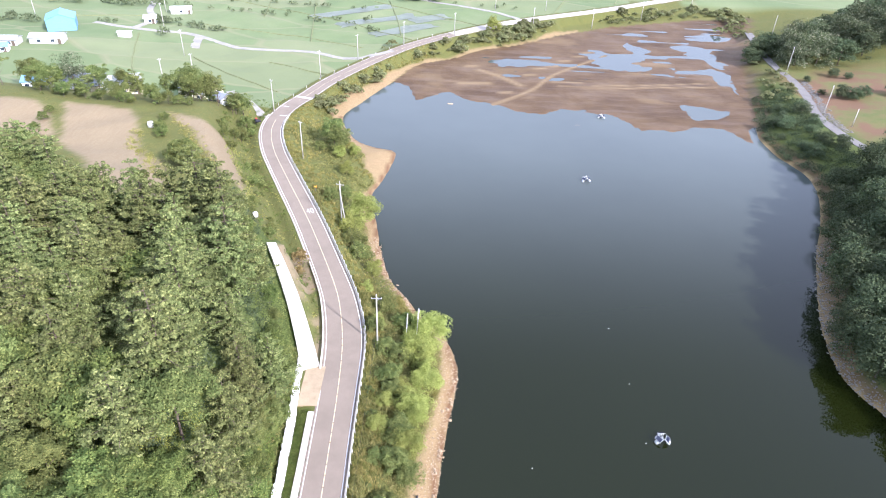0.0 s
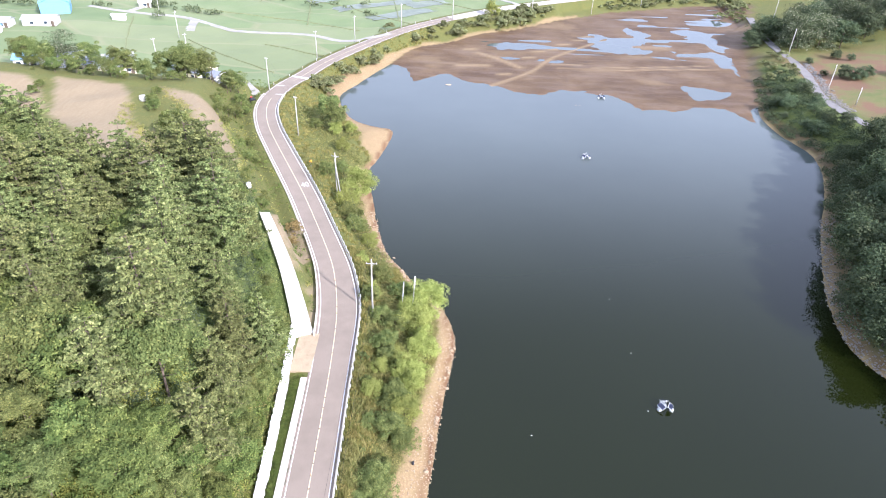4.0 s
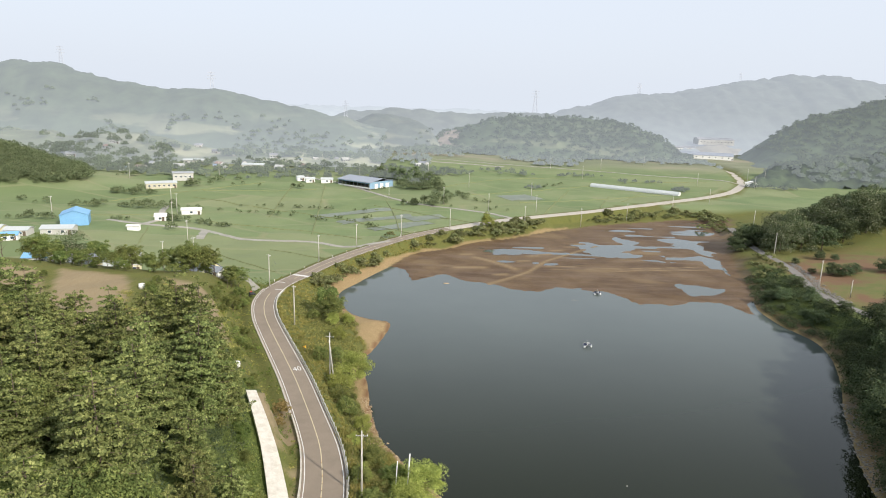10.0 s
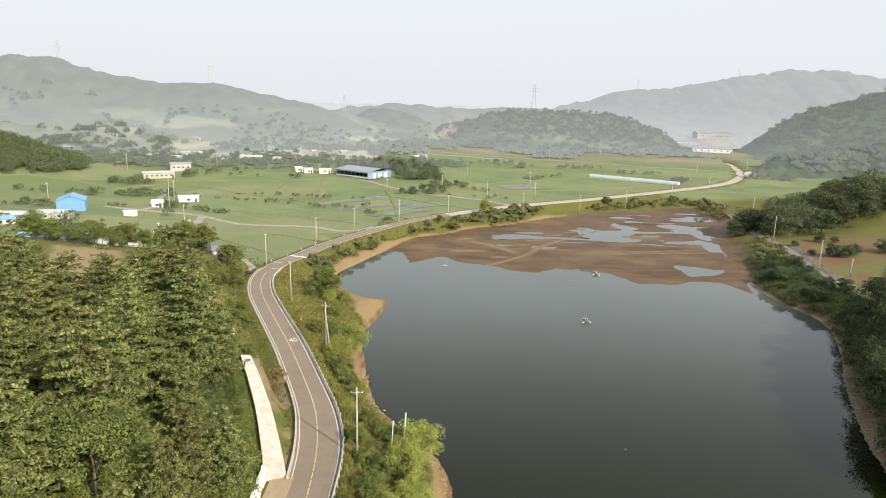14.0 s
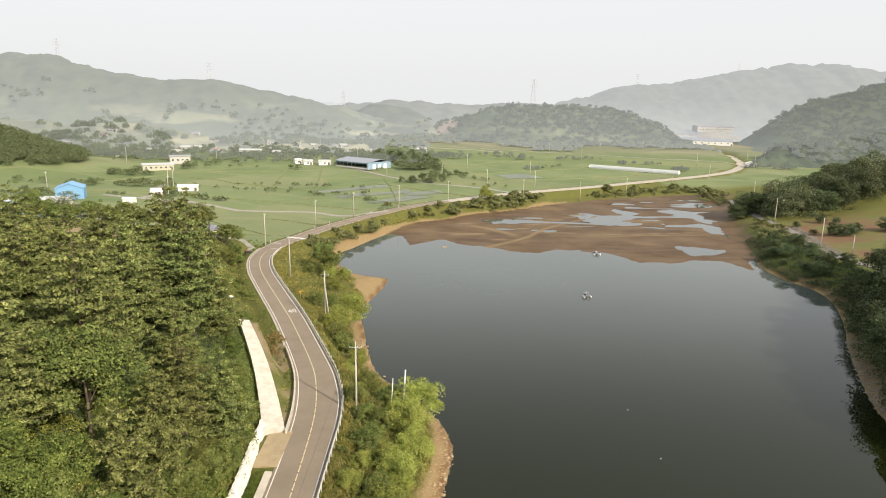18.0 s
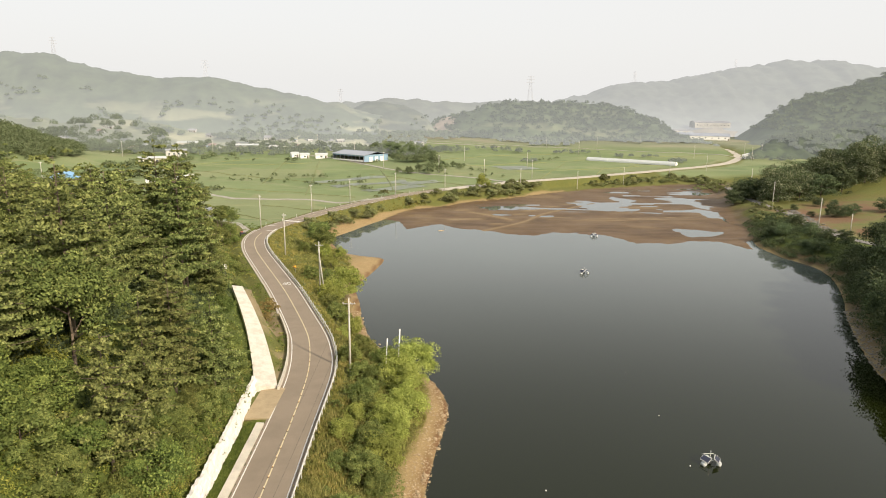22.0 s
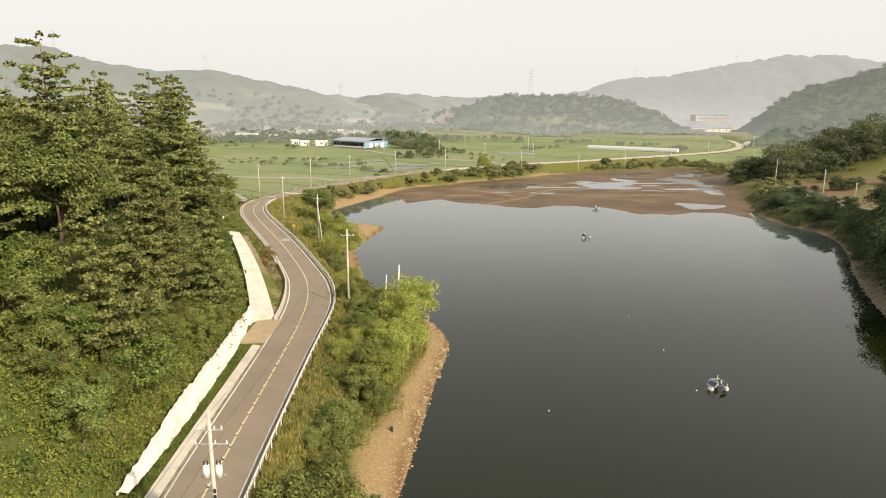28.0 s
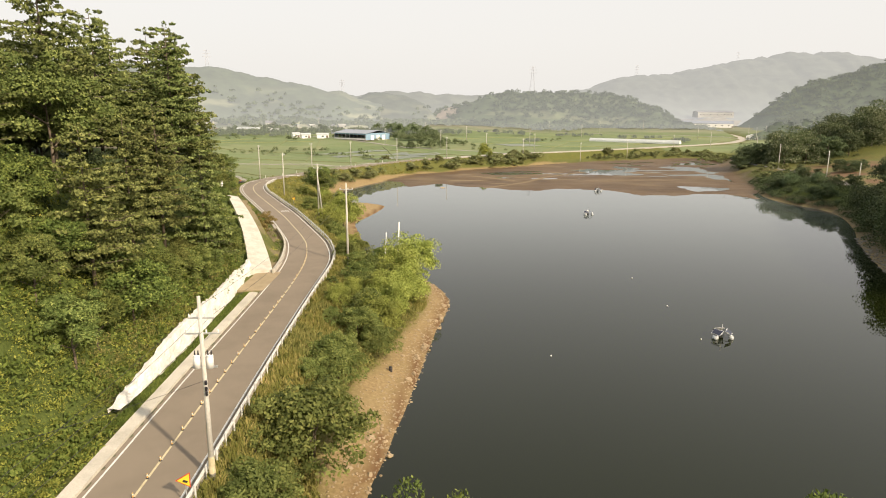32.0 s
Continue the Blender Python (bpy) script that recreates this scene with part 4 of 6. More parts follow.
# bushes above the white wall and beside the chute
for p in RAMP[2::3]:
    q = rs.uniform(4.2, 5.6)
    put(bush if rs.rand() < 0.6 else broads[rs.randint(4)], p[0] - q, p[1] - 0.3 * q, rs.uniform(0.42, 0.62), rs.uniform(0, 6.28))
for y in np.arange(50, 84, 2.1):
    put(bush if rs.rand() < 0.6 else broads[rs.randint(4)], -27.2 + rs.uniform(-0.8, 0.3), y, rs.uniform(0.42, 0.62), rs.uniform(0, 6.28))

# single trees of the lake bank
for x, y, s, p in ((-2.8, 96.5, 0.98, willow), (-4.3, 90, 0.85, willow), (-3.0, 84, 0.7, willow), (-4.6, 77, 0.74, willow), (-5.4, 70, 0.66, willow), (-13.0, 95, 0.6, bush), (-5.3, 64.8, 0.7, bush), (-9, 57, 0.75, bush), (-9.4, 83, 0.7, bush), (-10.6, 66, 0.4, bush), (-11, 61, 0.4, shrub), (-11.5, 74, 0.55, shrub), (-12.5, 79, 0.5, shrub), (-10.5, 90, 0.6, bush), (-8.5, 50, 0.6, bush), (-11, 47, 0.5, shrub), (-11.3, 39, 0.6, shrub), (-10, 34, 0.8, bush), (-20.5, 141, 1.05, willow), (-22.5, 134, 0.7, willow),
                   (-33.5, 183, 1.0, broads[0]), (-31, 178.5, 0.8, broads[2]), (-27.5, 165, 0.5, willow), (-31, 175.5, 0.5, willow), (-27, 180, 0.45, willow), (-8.0, 42.5, 1.3, bush), (-9.6, 37.5, 0.5, bush), (-8.2, 55.5, 0.75, bush),
                   (-7.5, 98.5, 0.75, bush), (-12, 104, 0.7, bush), (-19.5, 124, 0.75, bush), (-22, 129, 0.7, bush), (-7.6, 66, 0.75, bush), (-7.2, 71.5, 0.8, bush), (-8.5, 80, 0.6, bush),
                   (-8, 59, 0.6, bush), (-31, 115.5, 0.52, russet), (-30.4, 111.5, 0.34, russet), (-29, 147, 0.7, bush), (-8, 89, 0.7, bush), (-26, 152, 0.6, bush), (-37, 178, 0.6, bush)):
    put(p, x, y, s, rs.uniform(0, 6.28), wide=1.15)
xs, ys = scatter(rs, -20, 0, 46, 150, 240)
lay = lay_of(xs, ys)
ok = ~lay["west"] & ~lay["wet"] & (lay["rd"] > 6.2) & (lay["sd"] > 3.2) & (lay["sand"] < 0.3)
taken.clear()
for x, y in zip(xs[ok], ys[ok]):
    if free(x, y, 2.6):
        put([bush, shrub, bush, willow][rs.randint(4)], x, y, rs.uniform(0.24, 0.46), rs.uniform(0, 6.28), wide=1.25)
# tops of trees on the near bank, under the camera
for x, y, s in ((-0.5, 26.0, 1.09), (2.6, 25.4, 1.07), (11.6, 24.2, 1.2), (20.2, 24.2, 1.26)):
    put(broads[1], x, y, s, rs.uniform(0, 6.28), wide=0.6)
# scrub along the far shore
for x, y in WEST_SHORE[(WEST_SHORE[:, 1] > 205)]:
    for _ in range(4):
        d = rs.uniform(4, 16)
        px, py = x - d * 0.75 + rs.normal() * 1.5, y + d * 0.62 + rs.normal() * 1.5
        if float(sampled(LAY["rd"], px, py)) > 6:
            put(far_shrub, px, py, rs.uniform(0.45, 0.9) if rs.rand() < 0.75 else rs.uniform(0.9, 1.3), rs.uniform(0, 6.28), wide=1.25)
for x, y in EAST_SHORE[EAST_SHORE[:, 1] > 340]:
    for _ in range(3):
        d = rs.uniform(3, 16)
        px, py = x - d * 0.55 + rs.normal() * 2, y + d * 0.8
        if float(sampled(LAY["rd"], px, py)) > 5 and px < 185:
            put(far_shrub, px, py, rs.uniform(0.35, 0.8) if rs.rand() < 0.85 else 1.2, rs.uniform(0, 6.28), wide=1.4)
put(willow, 24, 322, 0.95, 1.0, wide=1.1)
# eastern bank
taken.clear()
xs, ys = scatter(rs, 78, 170, 40, 215, 1800)
lay = lay_of(xs, ys)
ok = ~lay["wet"] & (lay["sd"] > np.where(ys > 128, 2.4, 3.2)) & (lay["qd"] > 4.5) & (ys < 172 + np.maximum(0, xs - 125) * 0.3)
deep = []
for x, y, sd in zip(xs[ok], ys[ok], lay["sd"][ok]):
    if free(x, y, 3.9):
        if sd > 26:
            deep.append((x, y))
        else:
            put(darks[rs.randint(3)], x, y, (rs.uniform(0.55, 0.9) if y > 130 else rs.uniform(0.85, 1.2)) if sd < 10 else rs.uniform(0.95, 1.3), rs.uniform(0, 6.28), wide=1.15)
deep = np.array(deep)
bush_cover("bank_wood", deep[:, 0], deep[:, 1], rs.uniform(3.0, 4.6, len(deep)), M["leaf_shade"], 0.5, 34, "dense wood on the rise behind the bank, coloured dark for shade", "trees", 1.3, 0.0, 37, 1.2)
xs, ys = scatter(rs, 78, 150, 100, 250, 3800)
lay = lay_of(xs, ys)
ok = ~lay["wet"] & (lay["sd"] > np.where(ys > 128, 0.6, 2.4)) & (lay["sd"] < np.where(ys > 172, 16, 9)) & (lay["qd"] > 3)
bush_cover("bank_bushes", xs[ok], ys[ok], rs.uniform(0.7, 2.1, ok.sum()), M["leaf_shade"], 0.34, 30, "bushes hanging over the water's edge in shade-dark leaf colour", seed=38)
xs, ys = scatter(rs, 108, 185, 190, 350, 420)
lay = lay_of(xs, ys)
ok = ~lay["wet"] & (lay["sd"] > 4) & (lay["sd"] < 26) & (lay["qd"] > 3.6) & (xs < np.interp(ys, SIDE_ROAD[::-1, 1], SIDE_ROAD[::-1, 0]))
for x, y in zip(xs[ok], ys[ok]):
    if free(x, y, 3.2):
        put(woods[1] if y < 232 else far_shrub, x, y, rs.uniform(0.25, 0.5) if y < 232 else rs.uniform(0.5, 1.2), rs.uniform(0, 6.28), wide=1.4)
# blossoming wood behind the cleared slope, and single trees on it
for k in range(120):
    x = rs.uniform(152, 290)
    y = 284 + (x - 158) * 0.34 + rs.uniform(-8, 34)
    put(pale if rs.rand() < 0.55 and y < 304 + (x - 158) * 0.34 else woods[rs.randint(2)], x, y, rs.uniform(0.95, 1.35), rs.uniform(0, 6.28), wide=1.15)
for x, y, s in ((153.5, 241, 0.55), (156.5, 238, 0.5), (161, 240, 0.45), (163.5, 267, 0.42), (150.5, 262, 0.3), (172, 238, 0.62), (149, 247, 0.25), (167, 262, 0.3), (145, 300, 1.0), (150, 306, 1.1), (141, 296, 0.8), (156, 300, 1.0)):
    put(woods[1], x, y, s, rs.uniform(0, 6.28), wide=1.3)

# the models themselves stand among their kind on the hidden side of the hill
for k, ob in enumerate(PROTOTYPES):
    x, y = -118 - 7 * (k % 4), 30 + 8 * (k // 4)
    ob.matrix_world = pose(x, y, height(x, y) - 0.2)


# ---- the road's furniture ----
def offset_line(line, off, lift=0.0):
    line = np.asarray(line, float)
    t = np.gradient(line[:, :2], axis=0)
    t /= np.linalg.norm(t, axis=1)[:, None]
    out = line.copy()
    out[:, 0] += t[:, 1] * off
    out[:, 1] -= t[:, 0] * off
    out[:, 2] += lift
    return out


def profile_sweep(line, profile):
    """A bar along a line; the profile gives (across, up) corners."""
    rows = [offset_line(line, a, b) for a, b in profile]
    n, k = len(line), len(profile)
    co = np.vstack(rows)
    faces = [(c * n + i, ((c + 1) % k) * n + i, ((c + 1) % k) * n + i + 1, c * n + i + 1) for c in range(k) for i in range(n - 1)]
    faces += [tuple(c * n for c in range(k))[::-1], tuple(c * n + n - 1 for c in range(k))]
    return co, faces


near_road = stretch_of(ROAD, -40, 330)
for off, w in ((np.full(len(near_road), -2.9), 0.14), (widened(near_road, 2.78), 0.14)):
    ribbon("edge_line", near_road, off - w / 2, off + w / 2, M["line_white"], 0.006, parent=road, label="worn white edge line")
ribbon("centre_line", stretch_of(ROAD, -40, 196), -0.075, 0.075, M["line_yellow"], 0.006, parent=road, label="faded yellow centre line")
bend = ROAD[(ROAD[:, 1] > 212)]
ribbon("centre_line", bend, -0.07, 0.07, M["line_yellow"], 0.006, parent=road, label="faded yellow centre line")
# cross lines at the junction, and a worn white block beyond it
for y, a, b, w in ((199.5, 0.1, 3.3, 0.4), (208, -3.2, -0.1, 0.4), (216.5, -3.2, 3.3, 1.8)):
    k = int(np.argmin(np.abs(ROAD[:, 1] - y)))
    p, d = ROAD[k], ROAD[k + 1] - ROAD[k - 1]
    t = d[:2] / np.linalg.norm(d[:2])
    r = np.array((t[1], -t[0]))
    q = [(*(p[:2] + r * u + t * v), p[2] + 0.007) for u, v in ((a, -w / 2), (b, -w / 2), (b, w / 2), (a, w / 2))]
    mesh_object("stop_line", q, [(0, 1, 2, 3)], M["line_white"], road, "white cross line")
# speed figure in the lane
curve = bpy.data.curves.new("figure", "FONT")
curve.body, curve.size, curve.align_x, curve.align_y, curve.extrude = "40", 1.0, "CENTER", "CENTER", 0.003
holder = bpy.data.objects.new("figure", curve)
scene.collection.objects.link(holder)
bpy.context.view_layer.update()
fig = bpy.data.meshes.new_from_object(holder.evaluated_get(bpy.context.evaluated_depsgraph_get()))
bpy.data.objects.remove(holder)
fig.materials.append(M["line_white"])
figure = new("speed_figure", fig)
figure.parent = road
figure.matrix_world = Matrix.LocRotScale((-32.9, 138.2, 6.012), Euler((0, 0, radians(24))), (1.9, 3.4, 1))
tagged(figure, "white painted number 40")
# gutter and kerb wall on the hill side
seg = stretch_of(ROAD, -40, 75)
g = tagged(ribbon("gutter", seg, -4.25, -3.32, M["kerb"], 0.26, 0.2, thick=0.5), "pale concrete gutter slab along the road", "gutter", kind="structure")
line = offset_line(seg, -3.2)
rg2 = np.random.RandomState(8)
for p, q in zip(line[:-1], line[1:]):
    a, w = rg2.uniform(0, 0.5), rg2.uniform(0.05, 0.11)
    e0, e1 = p + (q - p) * a, p + (q - p) * min(1, a + rg2.uniform(0.2, 0.6))
    mesh_object("moss_patch", [(e0[0] - w, e0[1], e0[2] + 0.008), (e0[0] + w * 0.6, e0[1] + 0.1, e0[2] + 0.008), (e1[0] + w, e1[1] - 0.15, e1[2] + 0.008), (e1[0] - w * 0.8, e1[1], e1[2] + 0.008)], [(0, 1, 2, 3)], M["drain"], g, "dark moss in the gutter joint")
wall_line = stretch_of(ROAD, 83.5, 117)
co, faces = profile_sweep(wall_line, ((-3.62, -0.3), (-3.62, 0.62), (-3.36, 0.62), (-3.32, -0.3)))
tagged(mesh_object("kerb_wall", co, faces, M["kerb"]), "low pale concrete wall curving beside the road", "wall", kind="structure")
thin = stretch_of(ROAD, 117, 200)
tagged(ribbon("kerb", thin, -3.7, -3.3, M["concrete"], 0.06, thick=0.3), "narrow concrete kerb of the road", "kerb", kind="structure")
# lay-by
pad_line = np.array([(-17.5, y, 6.0) for y in np.linspace(75.3, 84.4, 8)])
pad = ribbon("pavement", pad_line, -6.4, -3.1, M["dirt_pad"], 0.03, thick=0.3)
tagged(pad, "sandy yellow lay-by beside the road", "lay-by", kind="structure")
# the ramp
wid = np.linspace(1.6, 0.95, len(RAMP))
t = np.gradient(RAMP[:, :2], axis=0)
t /= np.linalg.norm(t, axis=1)[:, None]
nn = np.stack([t[:, 1], -t[:, 0]], 1)
a, b = RAMP.copy(), RAMP.copy()
a[:, :2] -= nn * wid[:, None]
b[:, :2] += nn * wid[:, None]
a[:, 2] += 0.75
b[:, 2] += 0.3
n = len(RAMP)
a2, b2 = a - (0, 0, 1.2), b - (0, 0, 0.9)
faces = [(c * n + i, ((c + 1) % 4) * n + i, ((c + 1) % 4) * n + i + 1, c * n + i + 1) for c in range(4) for i in range(n - 1)] + [(0, n, 2 * n, 3 * n), (n - 1, 4 * n - 1, 3 * n - 1, 2 * n - 1)]
tagged(mesh_object("chute", np.vstack([a, b, b2, a2]), faces, M["chute"]), "white concrete drainage chute down the hillside", "chute", kind="structure")
# the rough white wall
rw = np.random.RandomState(3)
line = offset_line(spline([(-22.8, 43.5, 5.9), (-22.6, 48, 5.9), (-22.75, 57, 5.9), (-23.3, 68, 5.9), (-23.9, 77, 5.9), (-24.5, 84.6, 5.9)], 0.14), 0)
n, rows = len(line), 22
top = 0.12 + 0.6 * smooth(43.2, 45, line[:, 1]) + 1.25 * smooth(44, 56, line[:, 1]) + 0.5 * (value_noise(line[:, 0] * 0 + 3, line[:, 1], 2.6, 8) - 0.5) + 0.2 * (value_noise(line[:, 0] * 0 + 5, line[:, 1], 0.5, 18) - 0.5)
co = []
for r in range(rows):
    u = r / (rows - 1)
    p = line.copy()
    p[:, 2] += u * top - 0.15
    p[:, 0] -= 0.5 * u + 0.14 * (value_noise(line[:, 1], line[:, 2] * 0 + r * 0.1, 0.7, 9) - 0.5) + 0.1 * (value_noise(line[:, 1], line[:, 2] * 0 + r * 0.1, 0.24, 19) - 0.5)
    co.append(p)
back = co[-1].copy()
back[:, 0] -= 0.4
co.append(back)
foot = line.copy()
foot[:, 0] -= 0.9
foot[:, 2] -= 0.4
co.append(foot)
k = len(co)
faces = [(r * n + i, r * n + i + 1, (r + 1) * n + i + 1, (r + 1) * n + i) for r in range(k - 1) for i in range(n - 1)]
tagged(mesh_object("retaining_wall", np.vstack(co), faces, M["shotcrete"]), "rough white sprayed-concrete wall with stained cracks", "wall", kind="structure")

# guard rail
rail_run = stretch_of(ROAD, -36, 200)
rail = empty("guard_rail", None, "galvanised steel guard rail on posts along the lake side", "guard rail")
W = [(widened(rail_run, a - 0.95), b) for a, b in ((4.42, 0.42), (4.36, 0.47), (4.42, 0.53), (4.42, 0.58), (4.36, 0.64), (4.42, 0.7), (4.45, 0.7), (4.4, 0.64), (4.46, 0.58), (4.46, 0.53), (4.4, 0.47), (4.45, 0.42))]
co, faces = profile_sweep(rail_run, W)
mesh_object("rail_beam", co, faces, M["rail_steel"], rail, "corrugated steel beam")
co, faces = profile_sweep(rail_run, [(widened(rail_run, a), b) for a, b in ((3.17, -0.3), (3.17, 0.14), (3.4, 0.14), (3.4, -0.3))])
tagged(mesh_object("kerb", co, faces, M["concrete"]), "pale concrete kerb under the guard rail", "kerb", kind="structure")
posts = offset_line(rail_run, widened(rail_run, 3.6))
bm = rod((0, 0, -0.5), (0, 0, 0.78), 0.06, 0.06, 8)
post0 = part("post", bm, M["rail_steel"], rail)
cap = part("reflector", box(0.1, 0.12, 0.1, 0, 0, 0.84, bevel=0.02), M["white_paint"], post0)
pm, cm = post0.data, cap.data
for i, p in enumerate(posts[::1]):
    if i == 0:
        post0.location = p
        continue
    q = new("post", pm)
    q.parent, q.location = rail, p
    if i % 2 == 0:
        c2 = new("reflector", cm)
        c2.parent = q

# white marker posts on the field side of the bend and beyond
peg = empty("marker_post", None, "short white roadside marker post", "marker post", "marker posts along the road")
part("shaft", rod((0, 0, -0.3), (0, 0, 0.75), 0.07, 0.06, 8), M["white_paint"], peg)
part("reflector", box(0.1, 0.03, 0.1, 0, -0.07, 0.62), M["orange"], peg)
pegs = offset_line(stretch_of(ROAD, 206, 312), -4.0)
peg.matrix_world = Matrix.Translation(pegs[0])
for p in pegs[5::5]:
    copy_thing(peg, Matrix.Translation(p))

# flexible lane posts on the centre line
mark = empty("lane_post", None, "orange flexible lane post with white bands", "lane post", "lane posts on the centre line")
part("base", rod((0, 0, 0), (0, 0, 0.06), 0.1, 0.08, 10), M["dark"], mark)
part("tube", rod((0, 0, 0.06), (0, 0, 0.34), 0.036, 0.033, 10), M["orange"], mark)
part("band", rod((0, 0, 0.2), (0, 0, 0.29), 0.039, 0.038, 10), M["white_paint"], mark)
run = stretch_of(ROAD, 8, 100)
mark.matrix_world = Matrix.Translation(run[0])
for p in run[1:]:
    copy_thing(mark, Matrix.Translation(p))


# ---- poles and wires ----
def utility_pole(tall, arms=((0.4, 1.8),), turn=0.0, trafo=False, plain_top=False, label="pale concrete utility pole with steel crossarms", lean=0.0):
    ob = empty("utility_pole", None, label, "utility pole", "utility poles")
    part("pole", rod((0, 0, -0.6), (lean, 0, tall), 0.19, 0.1, 12), M["pole"], ob, smooth_faces=True)
    for down, w in arms:
        arm = part("crossarm", box(w, 0.09, 0.09, 0.0, 0.12, tall - down, 0, 0, 0, 0.01), M["steel"], ob)
        for x in (-w / 2 + 0.08, 0.25, w / 2 - 0.08):
            bm = rod((x, 0.12, tall - down + 0.04), (x, 0.12, tall - down + 0.16), 0.05, 0.06, 8)
            rod((x, 0.12, tall - down + 0.16), (x, 0.12, tall - down + 0.26), 0.045, 0.03, 8, bm)
            part("insulator", bm, M["white_paint"], arm)
        part("brace", rod((w * 0.3, 0.12, tall - down), (0, 0.1, tall - down - 0.5), 0.02, 0.02, 5), M["steel"], ob)
    if trafo:
        for x in (-0.38, 0.38):
            bm = rod((x, 0, 7.25), (x, 0, 8.0), 0.2, 0.2, 14)
            rod((x, 0, 8.0), (x, 0, 8.07), 0.215, 0.16, 14, bm)
            can = part("transformer", bm, M["white_paint"], ob, "white transformer can", True)
            for dx in (-0.1, 0.1):
                part("bushing", rod((x + dx, 0, 8.05), (x + dx, 0, 8.35), 0.05, 0.03, 6), M["dark"], can)
        part("bracket", box(1.5, 0.1, 0.1, 0, 0.16, 7.25), M["steel"], ob)
        for z in (6.4, 6.0, 5.7):
            part("fuse_switch", box(0.12, 0.12, 0.26, 0.1, -0.2, z, 20), M["dark"], ob)
        part("band", rod((0, 0, 0.4), (0, 0, 1.5), 0.2, 0.195, 12), M["line_yellow"], ob, "yellow and black warning sleeve")
    ob.rotation_euler = (0, 0, turn)
    return ob


def stand(ob, x, y, z, turn=None):
    ob.location = (x, y, z)
    if turn is not None:
        ob.rotation_euler = (0, 0, turn)
    return ob


POLES = {}
for key, x, y, z, tall, turn in (("n", -12.45, 34.1, 5.95, 11.65, 0.05), ("a", -12.1, 90.1, 5.8, 12.0, 0.0), ("b", -24.5, 133.5, 6.2, 10.7, -0.25), ("c", -40.4, 168.9, 6.0, 10.8, -0.3), ("d", -56.0, 202.0, 5.6, 11.4, -0.5)):
    arms = ((1.35, 1.5), (2.3, 2.0)) if key == "n" else ((0.95, 1.9),) if key in "ab" else ((0.5, 1.2),)
    POLES[key] = (stand(utility_pole(tall, arms, turn, key == "n", label="concrete pole with two transformer cans beside the guard rail" if key == "n" else "pale concrete utility pole with a steel crossarm"), x, y, z), x, y, z + tall, turn)
stay = empty("stay_pole", None, "bare leaning stay pole propping a utility pole", "pole")
part("pole", rod((0, 0, -0.5), (-0.9, -0.3, 9.4), 0.16, 0.1, 10), M["pole"], stay, smooth_faces=True)
stand(stay, -23.6, 133.2, 6.1)
for x, y, tall, lean, r in ((-5.3, 94.6, 8.6, 0.5, 0.13), (-7.2, 95.2, 6.2, 0.35, 0.09)):
    z = height(x, y)
    o = empty("bare_pole", None, "slim white leaning pole standing behind a willow", "pole", "bare poles on the shore")
    part("pole", rod((0, 0, -0.6), (lean, 0, tall), r, r * 0.75, 10), M["white_paint"], o, smooth_faces=True)
    part("cap", rod((lean - 0.25, 0, tall - 1.1), (lean + 0.1, 0, tall - 1.1), 0.05, 0.05, 6), M["steel"], o)
    stand(o, x, y, z)
far_pole = utility_pole(10.4, ((0.5, 1.3),), 0.6)
for i, (x, y) in enumerate(((-47, 240), (-36, 267), (-18.2, 290), (4.6, 310.2), (45, 336), (79, 353), (110.6, 373), (148, 402), (180, 423), (1.7, 384), (28, 369), (-32.4, 394), (56, 370), (-92, 232), (-100, 224), (-106, 262),
                            (139.8, 226.2), (149.5, 277.7), (167.9, 336), (141.9, 211.4), (101, 590), (150, 600), (203, 640), (270, 560), (278, 546), (250, 505), (300, 560), (60, 420), (20, 455), (-60, 470), (210, 520), (-10, 500), (120, 540),
                            (-138, 330), (-150, 352), (-128, 300), (-185, 300), (-210, 430), (-160, 460), (-100, 540))):
    z = height(x, y)
    m = Matrix.LocRotScale((x, y, z), Euler((0, 0, 0.6 if x < 60 else 0.9)), (1, 1, 0.62 if (x, y) == (141.9, 211.4) else 1.0))
    if i == 0:
        far_pole.matrix_world = m
    else:
        copy_thing(far_pole, m)


def wire(a, b, sag=0.8, r=0.012):
    a, b = Vector(a), Vector(b)
    across = (b - a).cross(Vector((0, 0, 1))).normalized()
    up = across.cross(b - a).normalized()
    bm = bmesh.new()
    rings = []
    for k in range(13):
        u = k / 12
        p = a.lerp(b, u) - Vector((0, 0, sag * 4 * u * (1 - u)))
        rings.append([bm.verts.new(p + across * r * math.cos(1.5708 * q) + up * r * math.sin(1.5708 * q)) for q in range(4)])
    for k in range(12):
        for q in range(4):
            bm.faces.new((rings[k][q], rings[k][(q + 1) % 4], rings[k + 1][(q + 1) % 4], rings[k + 1][q]))
    return tagged(part("overhead_cable", bm, M["dark"]), "thin dark overhead cable between poles", "cable", "overhead cables")


keys = "nabcd"
for p, q in zip(keys, keys[1:]):
    (_, x0, y0, z0, _), (_, x1, y1, z1, _) = POLES[p], POLES[q]
    for off in (-0.75, 0.75):
        wire((x0 + off, y0 + 0.12, z0 - 0.7 if p != "n" else z0 - 1.1), (x1 + off, y1 + 0.12, z1 - 0.7), 1.0)
for off in (-0.8, 0.0, 0.9):
    wire((-12.45 + off, 34.1, 16.3), (-13.5 + off, -12, 17), 0.9)
wire((-12.45, 34.1, 12.4), (-34, 12, 14), 0.8)

